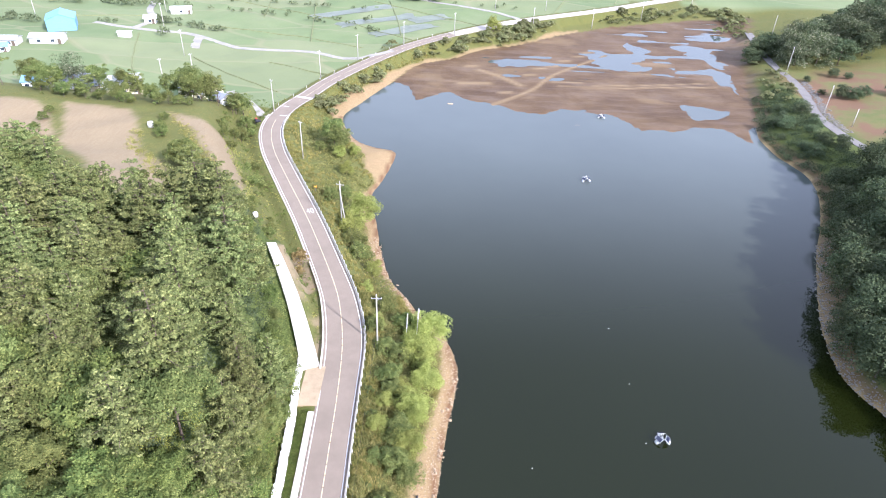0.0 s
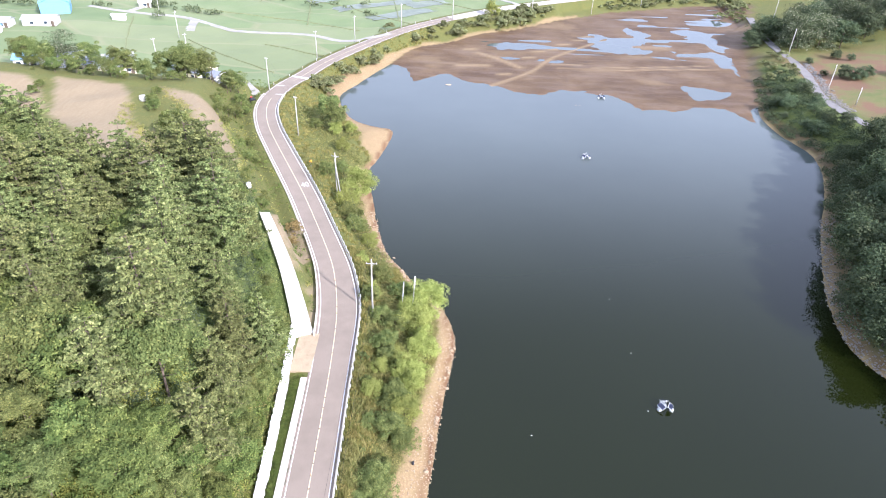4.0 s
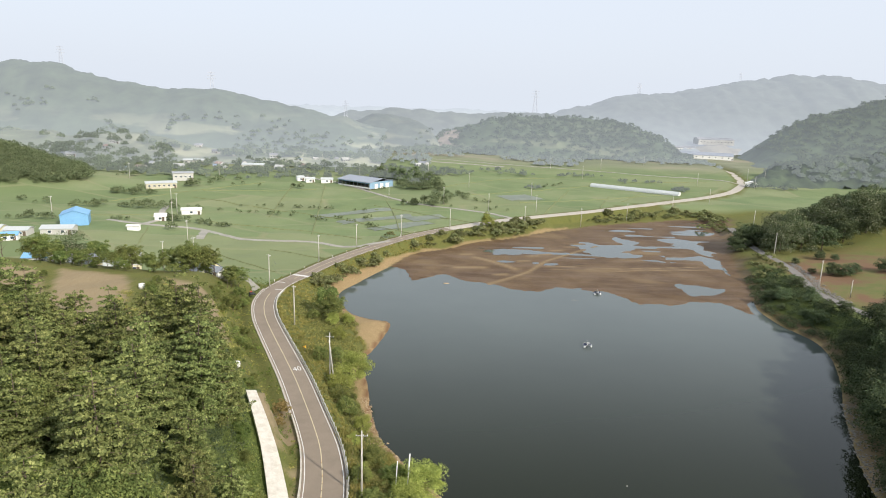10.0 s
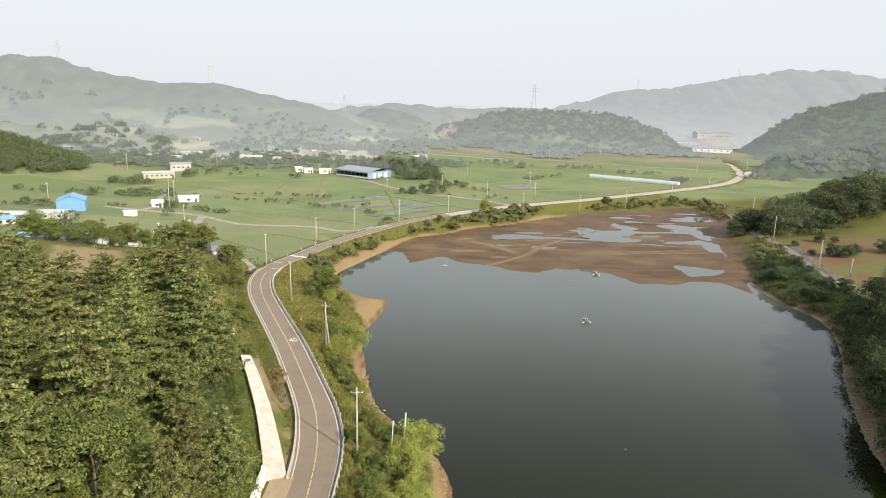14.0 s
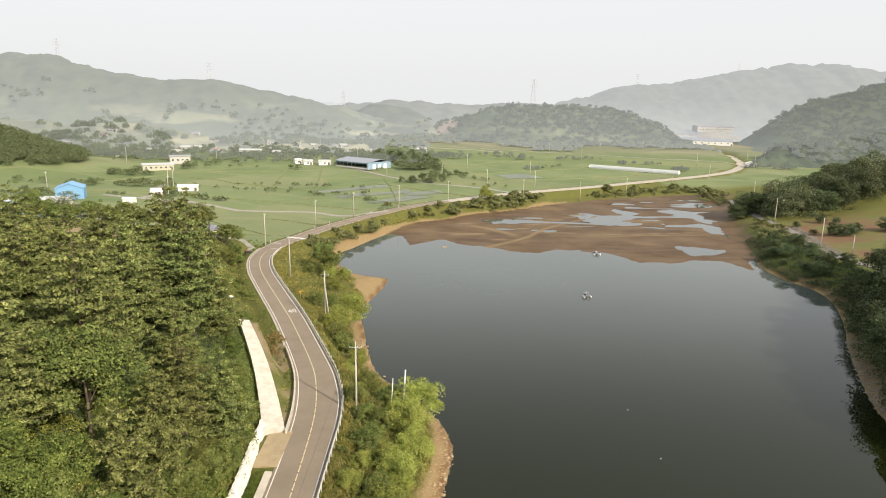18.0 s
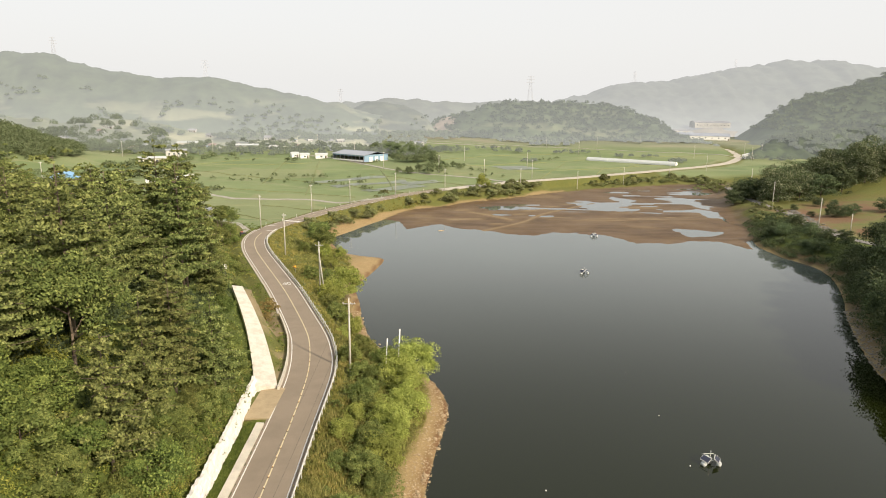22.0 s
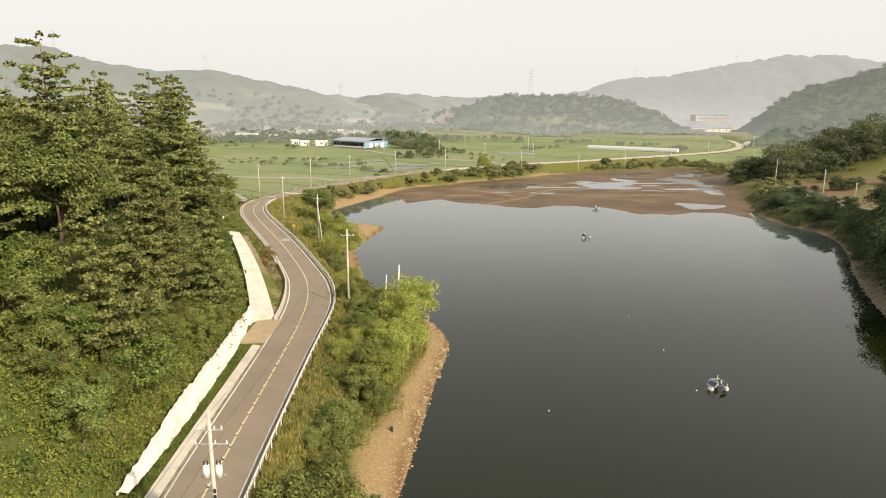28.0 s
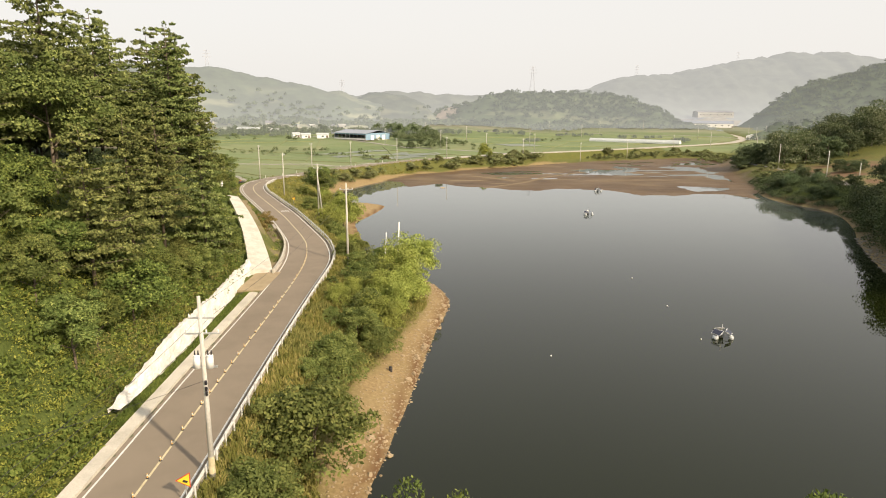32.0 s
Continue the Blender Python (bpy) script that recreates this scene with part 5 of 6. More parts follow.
# warning signs
for x, y, tall, size in ((-12.95, 31.4, 1.75, 0.55), (-33.2, 148.4, 1.7, 0.5)):
    s = empty("road_sign", None, "yellow triangular warning sign with a red rim on a post", "road sign", "warning signs")
    part("post", rod((0, 0, -0.5), (0, 0, tall), 0.035, 0.035, 8), M["steel"], s)
    bm = bmesh.new()
    bmesh.ops.create_cone(bm, cap_ends=True, segments=3, radius1=size, radius2=size, depth=0.03, matrix=pose(0, -0.05, tall - 0.05, 90, 0, 0) @ pose(0, 0, 0, 0, 0, 90))
    plate = part("plate", bm, M["red_paint"], s, "red-rimmed triangle")
    bm = bmesh.new()
    bmesh.ops.create_cone(bm, cap_ends=True, segments=3, radius1=size * 0.8, radius2=size * 0.8, depth=0.03, matrix=pose(0, -0.065, tall - 0.05, 90, 0, 0) @ pose(0, 0, 0, 0, 0, 90))
    part("face", bm, M["yellow"], plate, "yellow sign face")
    part("symbol", box(size * 0.5, 0.012, size * 0.26, 0, -0.085, tall - 0.12, 0, 20, 0), M["dark"], plate, "black symbol")
    stand(s, x, y, height(x, y), radians(8))

# ---- floats with solar panels on the water ----
def solar_float(turn, size=1.0):
    f = empty("solar_float", None, "floating solar water circulator with tilted panels on drums", "water circulator", "solar floats on the lake")
    for k in range(3):
        a = radians(120 * k + turn)
        c, s = math.cos(a), math.sin(a)
        drum = rod((1.35 * c - 0.35 * s, 1.35 * s + 0.35 * c, 0.12), (1.35 * c + 0.35 * s, 1.35 * s - 0.35 * c, 0.12), 0.36, 0.36, 14)
        part("drum", drum, M["film"], f, "grey plastic float drum", True)
        part("strut", rod((0, 0, 0.5), (1.4 * c, 1.4 * s, 0.35), 0.05, 0.05, 6), M["steel"], f)
        p = part("panel", box(1.5, 1.0, 0.05, 0, 0, 0, bevel=0.01), M["white_paint"], f, "white-framed solar panel")
        part("solar_cell", box(1.38, 0.88, 0.02, 0, 0, 0.03), M["panel"], p)
        p.matrix_world = pose(1.0 * c, 1.0 * s, 0.95) @ pose(0, 0, 0, 0, 0, 120 * k + turn - 90) @ pose(0, 0, 0, -34)
    part("hub", rod((0, 0, 0.0), (0, 0, 0.9), 0.3, 0.22, 12), M["steel"], f, smooth_faces=True)
    part("mast", rod((0, 0, 0.9), (0, 0, 1.9), 0.04, 0.03, 6), M["white_paint"], f)
    part("lamp", box(0.16, 0.16, 0.2, 0, 0, 1.95, bevel=0.04), M["steel"], f)
    return f


for turn, x, y in ((90, 37.3, 75.4), (100, 42.3, 172.3), (80, 57.6, 224.0)):
    raft = stand(solar_float(turn), x, y, 0.03)
    raft.scale = (0.86, 0.86, 0.86)
buoy = empty("buoy", None, "small white round buoy on the water", "buoy", "buoys on the lake")
bm = bmesh.new()
bmesh.ops.create_uvsphere(bm, u_segments=12, v_segments=8, radius=0.1)
part("ball", bm, M["white_paint"], buoy, smooth_faces=True)
part("eye", rod((0, 0, 0.09), (0, 0, 0.16), 0.02, 0.03, 6), M["dark"], buoy)
stand(buoy, 14.5, 68.9, 0.03)
for x, y in ((34.5, 104.4), (35.0, 88.5), (34.4, 74.6)):
    copy_thing(buoy, Matrix.Translation((x, y, 0.03)))
drumb = empty("barrel", None, "dark rusty barrel lying on the sandy shore", "barrel")
part("shell", rod((0, 0, 0), (0, 0, 0.85), 0.3, 0.3, 16), M["dark"], drumb, smooth_faces=True)
for z in (0.2, 0.6):
    part("hoop", rod((0, 0, z), (0, 0, z + 0.05), 0.315, 0.315, 16), M["bark"], drumb)
drumb.scale = (0.62, 0.62, 0.62)
stand(drumb, -3.75, 62.2, height(-3.75, 62.2) - 0.03)


# ---- tracks and field banks of the plain ----
def drape(points, step=4.0, lift=0.1):
    p = spline(points, step)
    return np.column_stack([p[:, :2], heights(p[:, 0], p[:, 1]) + lift])


for pts, w, lab in ((((-22.5, 280), (-31, 271.5), (-41.8, 268), (-60, 275), (-88, 277), (-108, 290), (-117, 293), (-139, 293.5), (-160, 300)), 1.6, "pale concrete farm track between paddies"),
                    (((41, 341), (36, 352), (24, 362), (8, 371), (-14, 380), (-33, 398), (-54, 425), (-73, 446), (-98, 471), (-112, 520)), 1.7, "pale concrete farm track to the barn"),
                    (((-57, 199), (-62, 204), (-70, 214), (-78, 226)), 1.9, "pale lane leaving the road at the bend"),
                    (((-109, 291), (-107, 280), (-104, 268)), 2.2, "short concrete farm track"),
                    (((-139, 294), (-137, 312), (-146, 330), (-152, 352)), 1.8, "pale lane to the farm houses"),
                    (((-40, 628), (31, 613), (90, 604), (140, 588), (185, 570), (228, 559), (254, 542)), 1.8, "pale road across the far fields"),
                    (((10, 735), (-5, 690), (-30, 640), (-10, 600), (60, 590)), 3.0, "pale winding road up the valley")):
    tagged(ribbon("track", drape(pts), -w * 0.85, w * 0.85, M["track"], 0.06, thick=0.4), lab, "track", kind="structure")


def bank(pts, w=0.4, h=0.3):
    p = drape(pts, 6.0, 0.0)
    co, faces = profile_sweep(p, ((-w, -0.2), (-w * 0.5, h), (w * 0.5, h), (w, -0.2)))
    return tagged(mesh_object("field_bank", co, faces, M["bund"]), "low grassy bank between paddies", "field bank", "field banks")


M["bund"] = two_scale("bund_grass", (0.15, 0.175, 0.075), (0.22, 0.235, 0.11), 4, 0.3)
for pts in (((-60, 225), (-80, 240), (-104, 262)), ((-45, 245), (-75, 262)), ((-110, 225), (-122, 250), (-135, 290)), ((-36, 285), (-70, 300), (-120, 312)), ((-15, 300), (-60, 335), (-110, 360), (-150, 380)),
            ((-60, 292), (-66, 335), (-72, 380), (-80, 440)), ((-20, 305), (-26, 350), (-34, 390)), ((20, 330), (-10, 352), (-40, 372)), ((60, 365), (75, 410), (95, 470)), ((100, 395), (120, 450)), ((50, 400), (110, 430), (180, 470)),
            ((20, 420), (70, 460), (120, 500)), ((-5, 440), (40, 500), (100, 540)), ((-90, 330), (-96, 380), (-100, 430)), ((-150, 400), (-100, 410), (-80, 420)), ((-200, 340), (-170, 380), (-120, 440)), ((120, 420), (150, 470)), ((150, 520), (230, 540)), ((-180, 310), (-140, 318))):
    bank(pts)
# flooded paddies between banks
M["paddy_water"] = plain("flooded_paddy", (0.16, 0.185, 0.13), 0.4, 0, 0.35, 0.2, 0.3)
for k, (x, y, w, d, a) in enumerate(((-20, 318, 36, 9, 38), (-34, 334, 44, 9, 36), (-48, 350, 46, 9, 35), (-8, 342, 22, 9, 38), (52, 420, 26, 20, 30))):
    xs, ys = np.linspace(-w / 2, w / 2, 9), np.linspace(-d / 2, d / 2, 5)
    c, s = math.cos(radians(a)), math.sin(radians(a))
    gx2, gy2 = np.meshgrid(xs, ys)
    gx2 = gx2 * (1 + 0.06 * np.sin(gy2))
    wx, wy = x + gx2 * c - gy2 * s, y + gx2 * s + gy2 * c
    co = np.stack([wx.ravel(), wy.ravel(), heights(wx.ravel(), wy.ravel()) + 0.14], 1)
    i = np.arange(45).reshape(5, 9)
    q = np.stack([i[:-1, :-1], i[:-1, 1:], i[1:, 1:], i[1:, :-1]], -1).reshape(-1, 4)
    me = numpy_mesh("paddy_water", co, q)
    me.materials.append(M["paddy_water"])
    tagged(new("paddy_water", me), "shallow flooded paddy with young rice", "paddy", kind="structure")


# ---- buildings ----
def building(w, d, eave, ridge, wall, roof, label, category="house", windows=3, door=True, over=0.4, group="", gable_front=False):
    """A house or shed: walls, a pitched roof of two slabs, windows with frames, and a door. Its front faces -y."""
    ob = empty("house" if category == "house" else category.replace(" ", "_"), None, label, category, group)
    bm = box(w, d, eave, 0, 0, eave / 2)
    part("wall", bm, wall, ob)
    rise = ridge - eave
    if gable_front:
        half, run = w / 2, d
    else:
        half, run = d / 2, w
    slope = math.degrees(math.atan2(rise, half))
    length = math.hypot(half, rise) + over
    for s in (-1, 1):
        mid = half / 2 + over * 0.35
        if gable_front:
            bm = box(length, run + over * 2, 0.14, s * mid, 0, eave + rise * 0.5 - over * 0.15 + 0.1, 0, s * slope, 0)
        else:
            bm = box(run + over * 2, length, 0.14, 0, s * mid, eave + rise * 0.5 - over * 0.15 + 0.1, -s * slope, 0, 0)
        part("roof_slab", bm, roof, ob)
    for s in (-1, 1):
        if gable_front:
            tri = [(-half, s * run / 2, eave), (half, s * run / 2, eave), (0, s * run / 2, ridge)]
        else:
            tri = [(s * run / 2, -half, eave), (s * run / 2, half, eave), (s * run / 2, 0, ridge)]
        inner = [(x * (0.97 if not gable_front else 1), y * (0.97 if gable_front else 1), z) for x, y, z in tri]
        mesh_object("gable", tri + inner, [(0, 1, 2), (5, 4, 3), (0, 3, 4, 1), (1, 4, 5, 2), (2, 5, 3, 0)], wall, ob)
    for k in range(windows):
        x = -w / 2 + w * (k + 0.7) / (windows + 0.4)
        win = part("window", box(1.5, 0.12, 1.2, x, -d / 2 - 0.03, eave * 0.55), M["white_paint"], ob)
        part("pane", box(1.3, 0.06, 1.0, x, -d / 2 - 0.08, eave * 0.55), M["glass"], win)
    if door:
        part("door", box(1.1, 0.12, 2.0, w / 2 - 1.1, -d / 2 - 0.03, 1.0), M["bark"], ob)
    return ob


def site(ob, x, y, turn=0.0, z=None):
    ob.matrix_world = pose(x, y, (height(x, y) if z is None else z) - 0.05, 0, 0, turn)
    return ob


blue_shed = building(13, 14, 5.6, 8.0, M["blue_paint"], M["blue_paint"], "large bright blue sheet-metal farm shed", "shed", 0, False, gable_front=True)
part("door", box(4.0, 0.14, 4.2, 1.0, -7.06, 2.1), M["blue_paint"], blue_shed, "tall blue sliding door")
for k in range(9):
    part("rib", box(0.08, 0.08, 5.2, -5.2 + k * 1.3, -7.02, 2.7), M["blue_paint"], blue_shed)
blue_shed.matrix_world = pose(-166.5, 287, height(-166.5, 287) - 0.05, 0, 0, 24) @ Matrix.Scale(0.86, 4)
for w, d, e, x, y, t, wl2, rf, lab in ((12, 7, 2.6, -160, 263, 12, "dull_wall", "film", "low white farm building with a pale roof"), (9, 6, 2.4, -173, 257, 8, "dull_wall", "film", "low white farm building with a pale roof"),
                                      (8, 5, 2.4, -186, 261, 4, "cream", "film", "low cream farm building"), (6, 4, 2.2, -170, 247, 20, "white_paint", "blue_paint", "small white farm building with a blue roof")):
    site(building(w, d, e, e + 1.0, M[wl2], M[rf], lab, "farm building", 2, True, group="farm buildings"), x, y, t)
for w, d, e, r, x, y, t, wl2, rf, lab in ((7, 5, 2.5, 3.6, -129, 199, 10, "white_paint", "blue_paint", "small white house with a blue roof"), (12, 9, 2.9, 6.2, -118, 207, 30, "cream", "grey_roof", "house with a pale grey-white roof among trees"),
                                         (11, 8, 2.9, 6.0, -107.5, 210, 25, "cream", "film", "house with a pale grey-white roof among trees"), (12, 9, 2.9, 6.2, -85, 218, -28, "cream", "grey_roof", "old house with a grey tiled roof and white trim"),
                                         (6, 4.5, 2.3, 3.3, -71, 196, -30, "white_paint", "grey_roof", "small outhouse with a grey roof")):
    site(building(w, d, e, r, M[wl2], M[rf], lab, group="houses behind the hill"), x, y, t)
site(building(9.5, 5, 2.6, 3.4, M["white_paint"], M["white_paint"], "long plain white shed in the paddies", "shed", 1), -130, 329, 16)
site(building(5, 4, 2.2, 3.4, M["white_paint"], M["white_paint"], "small white hut by the lane", "shed", 1), -136, 306, 10)
site(building(5, 2.6, 2.2, 2.5, M["white_paint"], M["white_paint"], "white box trailer parked by the track", "shed", 0, False), -137, 280, 4)
site(building(18, 8, 3.4, 4.3, M["cream_dull"], M["film"], "long low cream house with a white roof", windows=6), -178, 404, 30)
site(building(13, 8, 5.2, 5.8, M["dull_wall"], M["dull_roof"], "pale house with a low grey roof", windows=4), -177, 437, 24)
site(building(16, 7, 3.0, 4.0, M["dull_wall"], M["film"], "low white workshop with a pale roof", "shed", 4), -204, 529, 8)
site(building(17, 8, 3.2, 4.2, M["dull_wall"], M["film"], "low white workshop with a pale roof", "shed", 4), -150, 511, 6)
# barn with open side
barn = empty("barn", None, "big barn with a grey roof, open side and blue gable", "barn")
part("floor", box(34, 26, 0.3, 0, 0, 0.1), M["concrete"], barn)
for s in (-1, 1):
    part("roof_slab", box(36, 14.2, 0.2, 0, s * 6.7, 6.1, -s * 9, 0, 0), M["grey_roof"], barn)
part("gable", box(0.3, 26, 5.0, 17, 0, 2.8), M["blue_far"], barn, "bright blue sheet-metal end wall")
part("gable", box(0.3, 26, 5.0, -17, 0, 2.8), M["grey_roof"], barn)
part("back_wall", box(34, 0.3, 5.0, 0, 13, 2.6), M["grey_roof"], barn)
part("side_rail", box(34, 0.2, 0.9, 0, -13, 0.9), M["white_paint"], barn)
part("curtain", box(34, 0.15, 1.0, 0, -13, 4.6), M["blue_far"], barn, "blue rolled curtain")
for k in range(9):
    part("column", box(0.25, 0.25, 5.1, -16.5 + k * 4.1, -13, 2.6), M["steel"], barn)
for y in (-6, 0, 6):
    part("door", box(0.2, 3.2, 3.6, 17.15, y, 1.9), M["white_paint"], barn, "white door in the end wall")
part("beam", box(34, 24, 0.2, 0, 0, 5.2), M["dark"], barn)
barn.matrix_world = pose(-52, 438, height(-52, 438) - 0.05, 0, 0, -38) @ Matrix.Scale(0.88, 4)
for x, y, k in ((-24, 448, 1.0), (-17, 456, 1.2), (-9, 460, 1.1), (-29, 466, 1.3), (-3, 452, 0.9), (-36, 474, 1.2), (-20, 474, 1.3), (-46, 480, 1.1), (-16, 377, 0.55), (-10, 379, 0.7), (-22, 376, 0.5), (-4, 381, 0.75), (2, 384, 0.6), (-8, 436, 0.7), (-1, 425, 0.6), (4, 410, 0.55)):
    put(valley_tree, x, y, k * 0.95, x * 1.7, wide=1.1)
for x, y, w, t in ((-92, 447, 6, 20), (-100, 452, 5, 30), (-80, 446, 8, 10)):
    site(building(w, 4, 2.6, 3.6, M["white_paint"], M["film"], "small white shed beside the barn", "shed", 1, group="sheds by the barn"), x, y, t)
site(building(8.5, 6, 2.8, 4.2, M["white_paint"], M["white_paint"], "white shed with a white roof beside the road", "shed", 1, gable_front=True), 256, 524, -20)


def tunnel(length, radius, tall):
    """A film greenhouse: a rounded skin over hoops, with two ends."""
    ob = empty("greenhouse", None, "long low greenhouse tunnel of pale plastic film", "greenhouse")
    n, seg = 24, 10
    co = []
    for i in range(n + 1):
        for j in range(seg + 1):
            a = math.pi * j / seg
            co.append((length * (i / n - 0.5), -radius * math.cos(a), tall * math.sin(a) ** 0.8))
    faces = [(i * 11 + j, (i + 1) * 11 + j, (i + 1) * 11 + j + 1, i * 11 + j + 1) for i in range(n) for j in range(seg)]
    mesh_object("film", co, faces, M["film"], ob)
    for i in range(0, n + 1, 2):
        bm = bmesh.new()
        for j in range(seg):
            rod(Vector(co[i * 11 + j]) * 1.003, Vector(co[i * 11 + j + 1]) * 1.003, 0.05, 0.05, 4, bm)
        part("hoop", bm, M["steel"], ob)
    for s in (0, n):
        mesh_object("end_wall", [co[s * 11 + j] for j in range(11)], [tuple(range(11))], M["white_paint"], ob)
    return ob


site(tunnel(67, 3.2, 2.6), 146, 479, -34)
long_house = building(58, 15, 4.5, 7.5, M["white_paint"], M["grey_roof"], "long livestock house with a grey roof and white end", "livestock house", 8)
site(long_house, 309, 748, -20)
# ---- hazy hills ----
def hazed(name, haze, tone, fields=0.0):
    """Distant woodland with milky haze painted in as surface glow, strongest low in the valley."""
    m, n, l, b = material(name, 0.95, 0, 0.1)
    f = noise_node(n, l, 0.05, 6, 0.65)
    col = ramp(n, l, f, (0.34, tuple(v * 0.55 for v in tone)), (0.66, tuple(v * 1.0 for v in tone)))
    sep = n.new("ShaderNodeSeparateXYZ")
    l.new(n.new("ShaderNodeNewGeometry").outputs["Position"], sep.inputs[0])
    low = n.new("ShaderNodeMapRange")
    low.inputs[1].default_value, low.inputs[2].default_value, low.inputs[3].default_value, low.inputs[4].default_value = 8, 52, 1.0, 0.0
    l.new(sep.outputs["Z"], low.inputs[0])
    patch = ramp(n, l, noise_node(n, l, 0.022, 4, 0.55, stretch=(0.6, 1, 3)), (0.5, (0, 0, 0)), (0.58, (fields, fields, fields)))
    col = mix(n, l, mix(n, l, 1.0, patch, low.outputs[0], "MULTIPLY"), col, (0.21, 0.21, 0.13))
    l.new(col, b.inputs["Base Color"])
    haze_glow = n.new("ShaderNodeMapRange")
    haze_glow.inputs[1].default_value, haze_glow.inputs[2].default_value, haze_glow.inputs[3].default_value, haze_glow.inputs[4].default_value = 6, 62, haze * 1.3, haze * 1.0
    l.new(sep.outputs["Z"], haze_glow.inputs[0])
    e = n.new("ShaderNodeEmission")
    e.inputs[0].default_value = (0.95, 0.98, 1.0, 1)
    l.new(haze_glow.outputs[0], e.inputs[1])
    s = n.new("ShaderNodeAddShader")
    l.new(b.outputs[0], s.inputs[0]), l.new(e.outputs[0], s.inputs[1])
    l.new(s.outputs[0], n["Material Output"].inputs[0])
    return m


HILLS = []


def ridge(points, depth, haze, tone, seed, canopy=2.6, step=4.0, label="hazy wooded hill", fields=0.25):
    """A wooded ridge far behind the fields, with a bumpy crown of trees."""
    c = spline(points, step)
    c[:, 2] += 5 * (value_noise(c[:, 0], c[:, 1] * 0, 38, seed) - 0.5) + 4 * (value_noise(c[:, 0], c[:, 1] * 0, 15, seed + 3) - 0.5)
    n, rows = len(c), 34
    us = np.linspace(-0.45, 1, rows)
    co = np.empty((rows, n, 3))
    for r, u in enumerate(us):
        drop = np.cos(np.clip(abs(u), 0, 1) * math.pi / 2) ** 1.25
        x, y = c[:, 0] * (1 - 0.1 * u), c[:, 1] - u * depth
        bumps = (value_noise(x, y, 7, seed) - 0.5) * canopy + (value_noise(x, y, 3.4, seed + 1) - 0.5) * canopy * 0.6 + (value_noise(x, y, 60, seed + 2) - 0.5) * 14 * min(1, abs(u) * 2)
        co[r] = np.stack([x, y, (c[:, 2] - 6) * drop + 5 + bumps - 8 * max(0, u - 0.75)], 1)
    i = np.arange(rows * n).reshape(rows, n)
    q = np.stack([i[:-1, :-1], i[:-1, 1:], i[1:, 1:], i[1:, :-1]], -1).reshape(-1, 4)
    me = numpy_mesh("backdrop", co.reshape(-1, 3), q)
    me.polygons.foreach_set("use_smooth", np.ones(len(me.polygons), bool))
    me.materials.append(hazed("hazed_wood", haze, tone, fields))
    HILLS.append(co.reshape(-1, 3))
    hill = tagged(new("backdrop", me), label, "hill", kind="structure")
    return hill


ridge([(-760, 640, 80), (-560, 690, 94), (-470, 700, 92), (-411, 700, 93), (-352, 700, 78), (-293, 700, 70), (-233, 700, 69), (-173, 700, 57), (-109, 705, 45), (-60, 720, 28)], 135, 0.315, (0.055, 0.072, 0.04), 41, fields=0.9)
ridge([(-210, 950, 26), (-170, 950, 34), (-120, 950, 50.5), (-29, 950, 50.5), (19, 950, 50.5), (94, 955, 52), (200, 960, 46), (300, 960, 20)], 140, 0.34, (0.06, 0.07, 0.05), 44, fields=0.0)
ridge([(-30, 846, 4), (-5, 842, 16), (22, 840, 28), (46, 836, 38), (68, 833, 45), (92, 830, 50), (120, 830, 49), (160, 830, 52), (213, 830, 47), (250, 830, 38), (275, 830, 30), (300, 830, 10)], 150, 0.215, (0.058, 0.08, 0.04), 47, 4.0, fields=0.35)
ridge([(120, 1150, 30), (195, 1150, 52), (254, 1150, 64), (312, 1150, 83), (410, 1150, 93), (507, 1150, 111), (643, 1150, 128), (773, 1150, 115), (950, 1150, 118), (1200, 1150, 90)], 330, 0.42, (0.055, 0.065, 0.052), 50, 5.0, 6.0, fields=0.0)
ridge([(345, 762, 4), (366, 760, 16), (392, 760, 40), (430, 760, 58), (480, 760, 74), (530, 760, 86), (630, 750, 98), (760, 720, 104), (900, 690, 100)], 120, 0.165, (0.055, 0.078, 0.038), 53, fields=0.0)


# added ridge whose near-sky glow imitates haze over the ground's horizon
ridge([(-1500, 1500, 40), (-800, 1500, 48), (-300, 1500, 46), (0, 1500, 47), (300, 1500, 46), (900, 1500, 50), (1700, 1500, 40)], 200, 0.6, (0.06, 0.07, 0.06), 57, 5.0, 12.0, 'added glowing ridge standing in for haze at the horizon')


ridge([(270, 560, 4), (292, 572, 14), (330, 580, 25), (400, 588, 29), (520, 592, 30), (700, 595, 32), (900, 600, 30)], 62, 0.09, (0.055, 0.078, 0.036), 61, 5.5, 3.0, "wooded foothill beside the far road", fields=0.0)
ridge([(-560, 600, 26), (-440, 608, 33), (-330, 600, 29), (-230, 608, 23), (-140, 616, 18), (-60, 640, 13), (-20, 660, 6)], 100, 0.25, (0.1, 0.115, 0.06), 64, 1.8, 4.0, "hazy foot of the hill with groves and plots", fields=1.0)
ridge([(-170, 800, 6), (-140, 800, 28), (-100, 800, 42), (-50, 800, 45), (-20, 800, 36), (4, 800, 10)], 120, 0.27, (0.055, 0.068, 0.05), 71, 3.5, label="hazy wooded hill beside the saddle", fields=0.5)
ridge([(-24, 806, 10), (-4, 804, 24), (22, 802, 33), (48, 804, 28), (66, 806, 10)], 90, 0.24, (0.2, 0.165, 0.125), 67, 1.0, 3.0, "bare earthen slope in the saddle of the hills", fields=0.0)
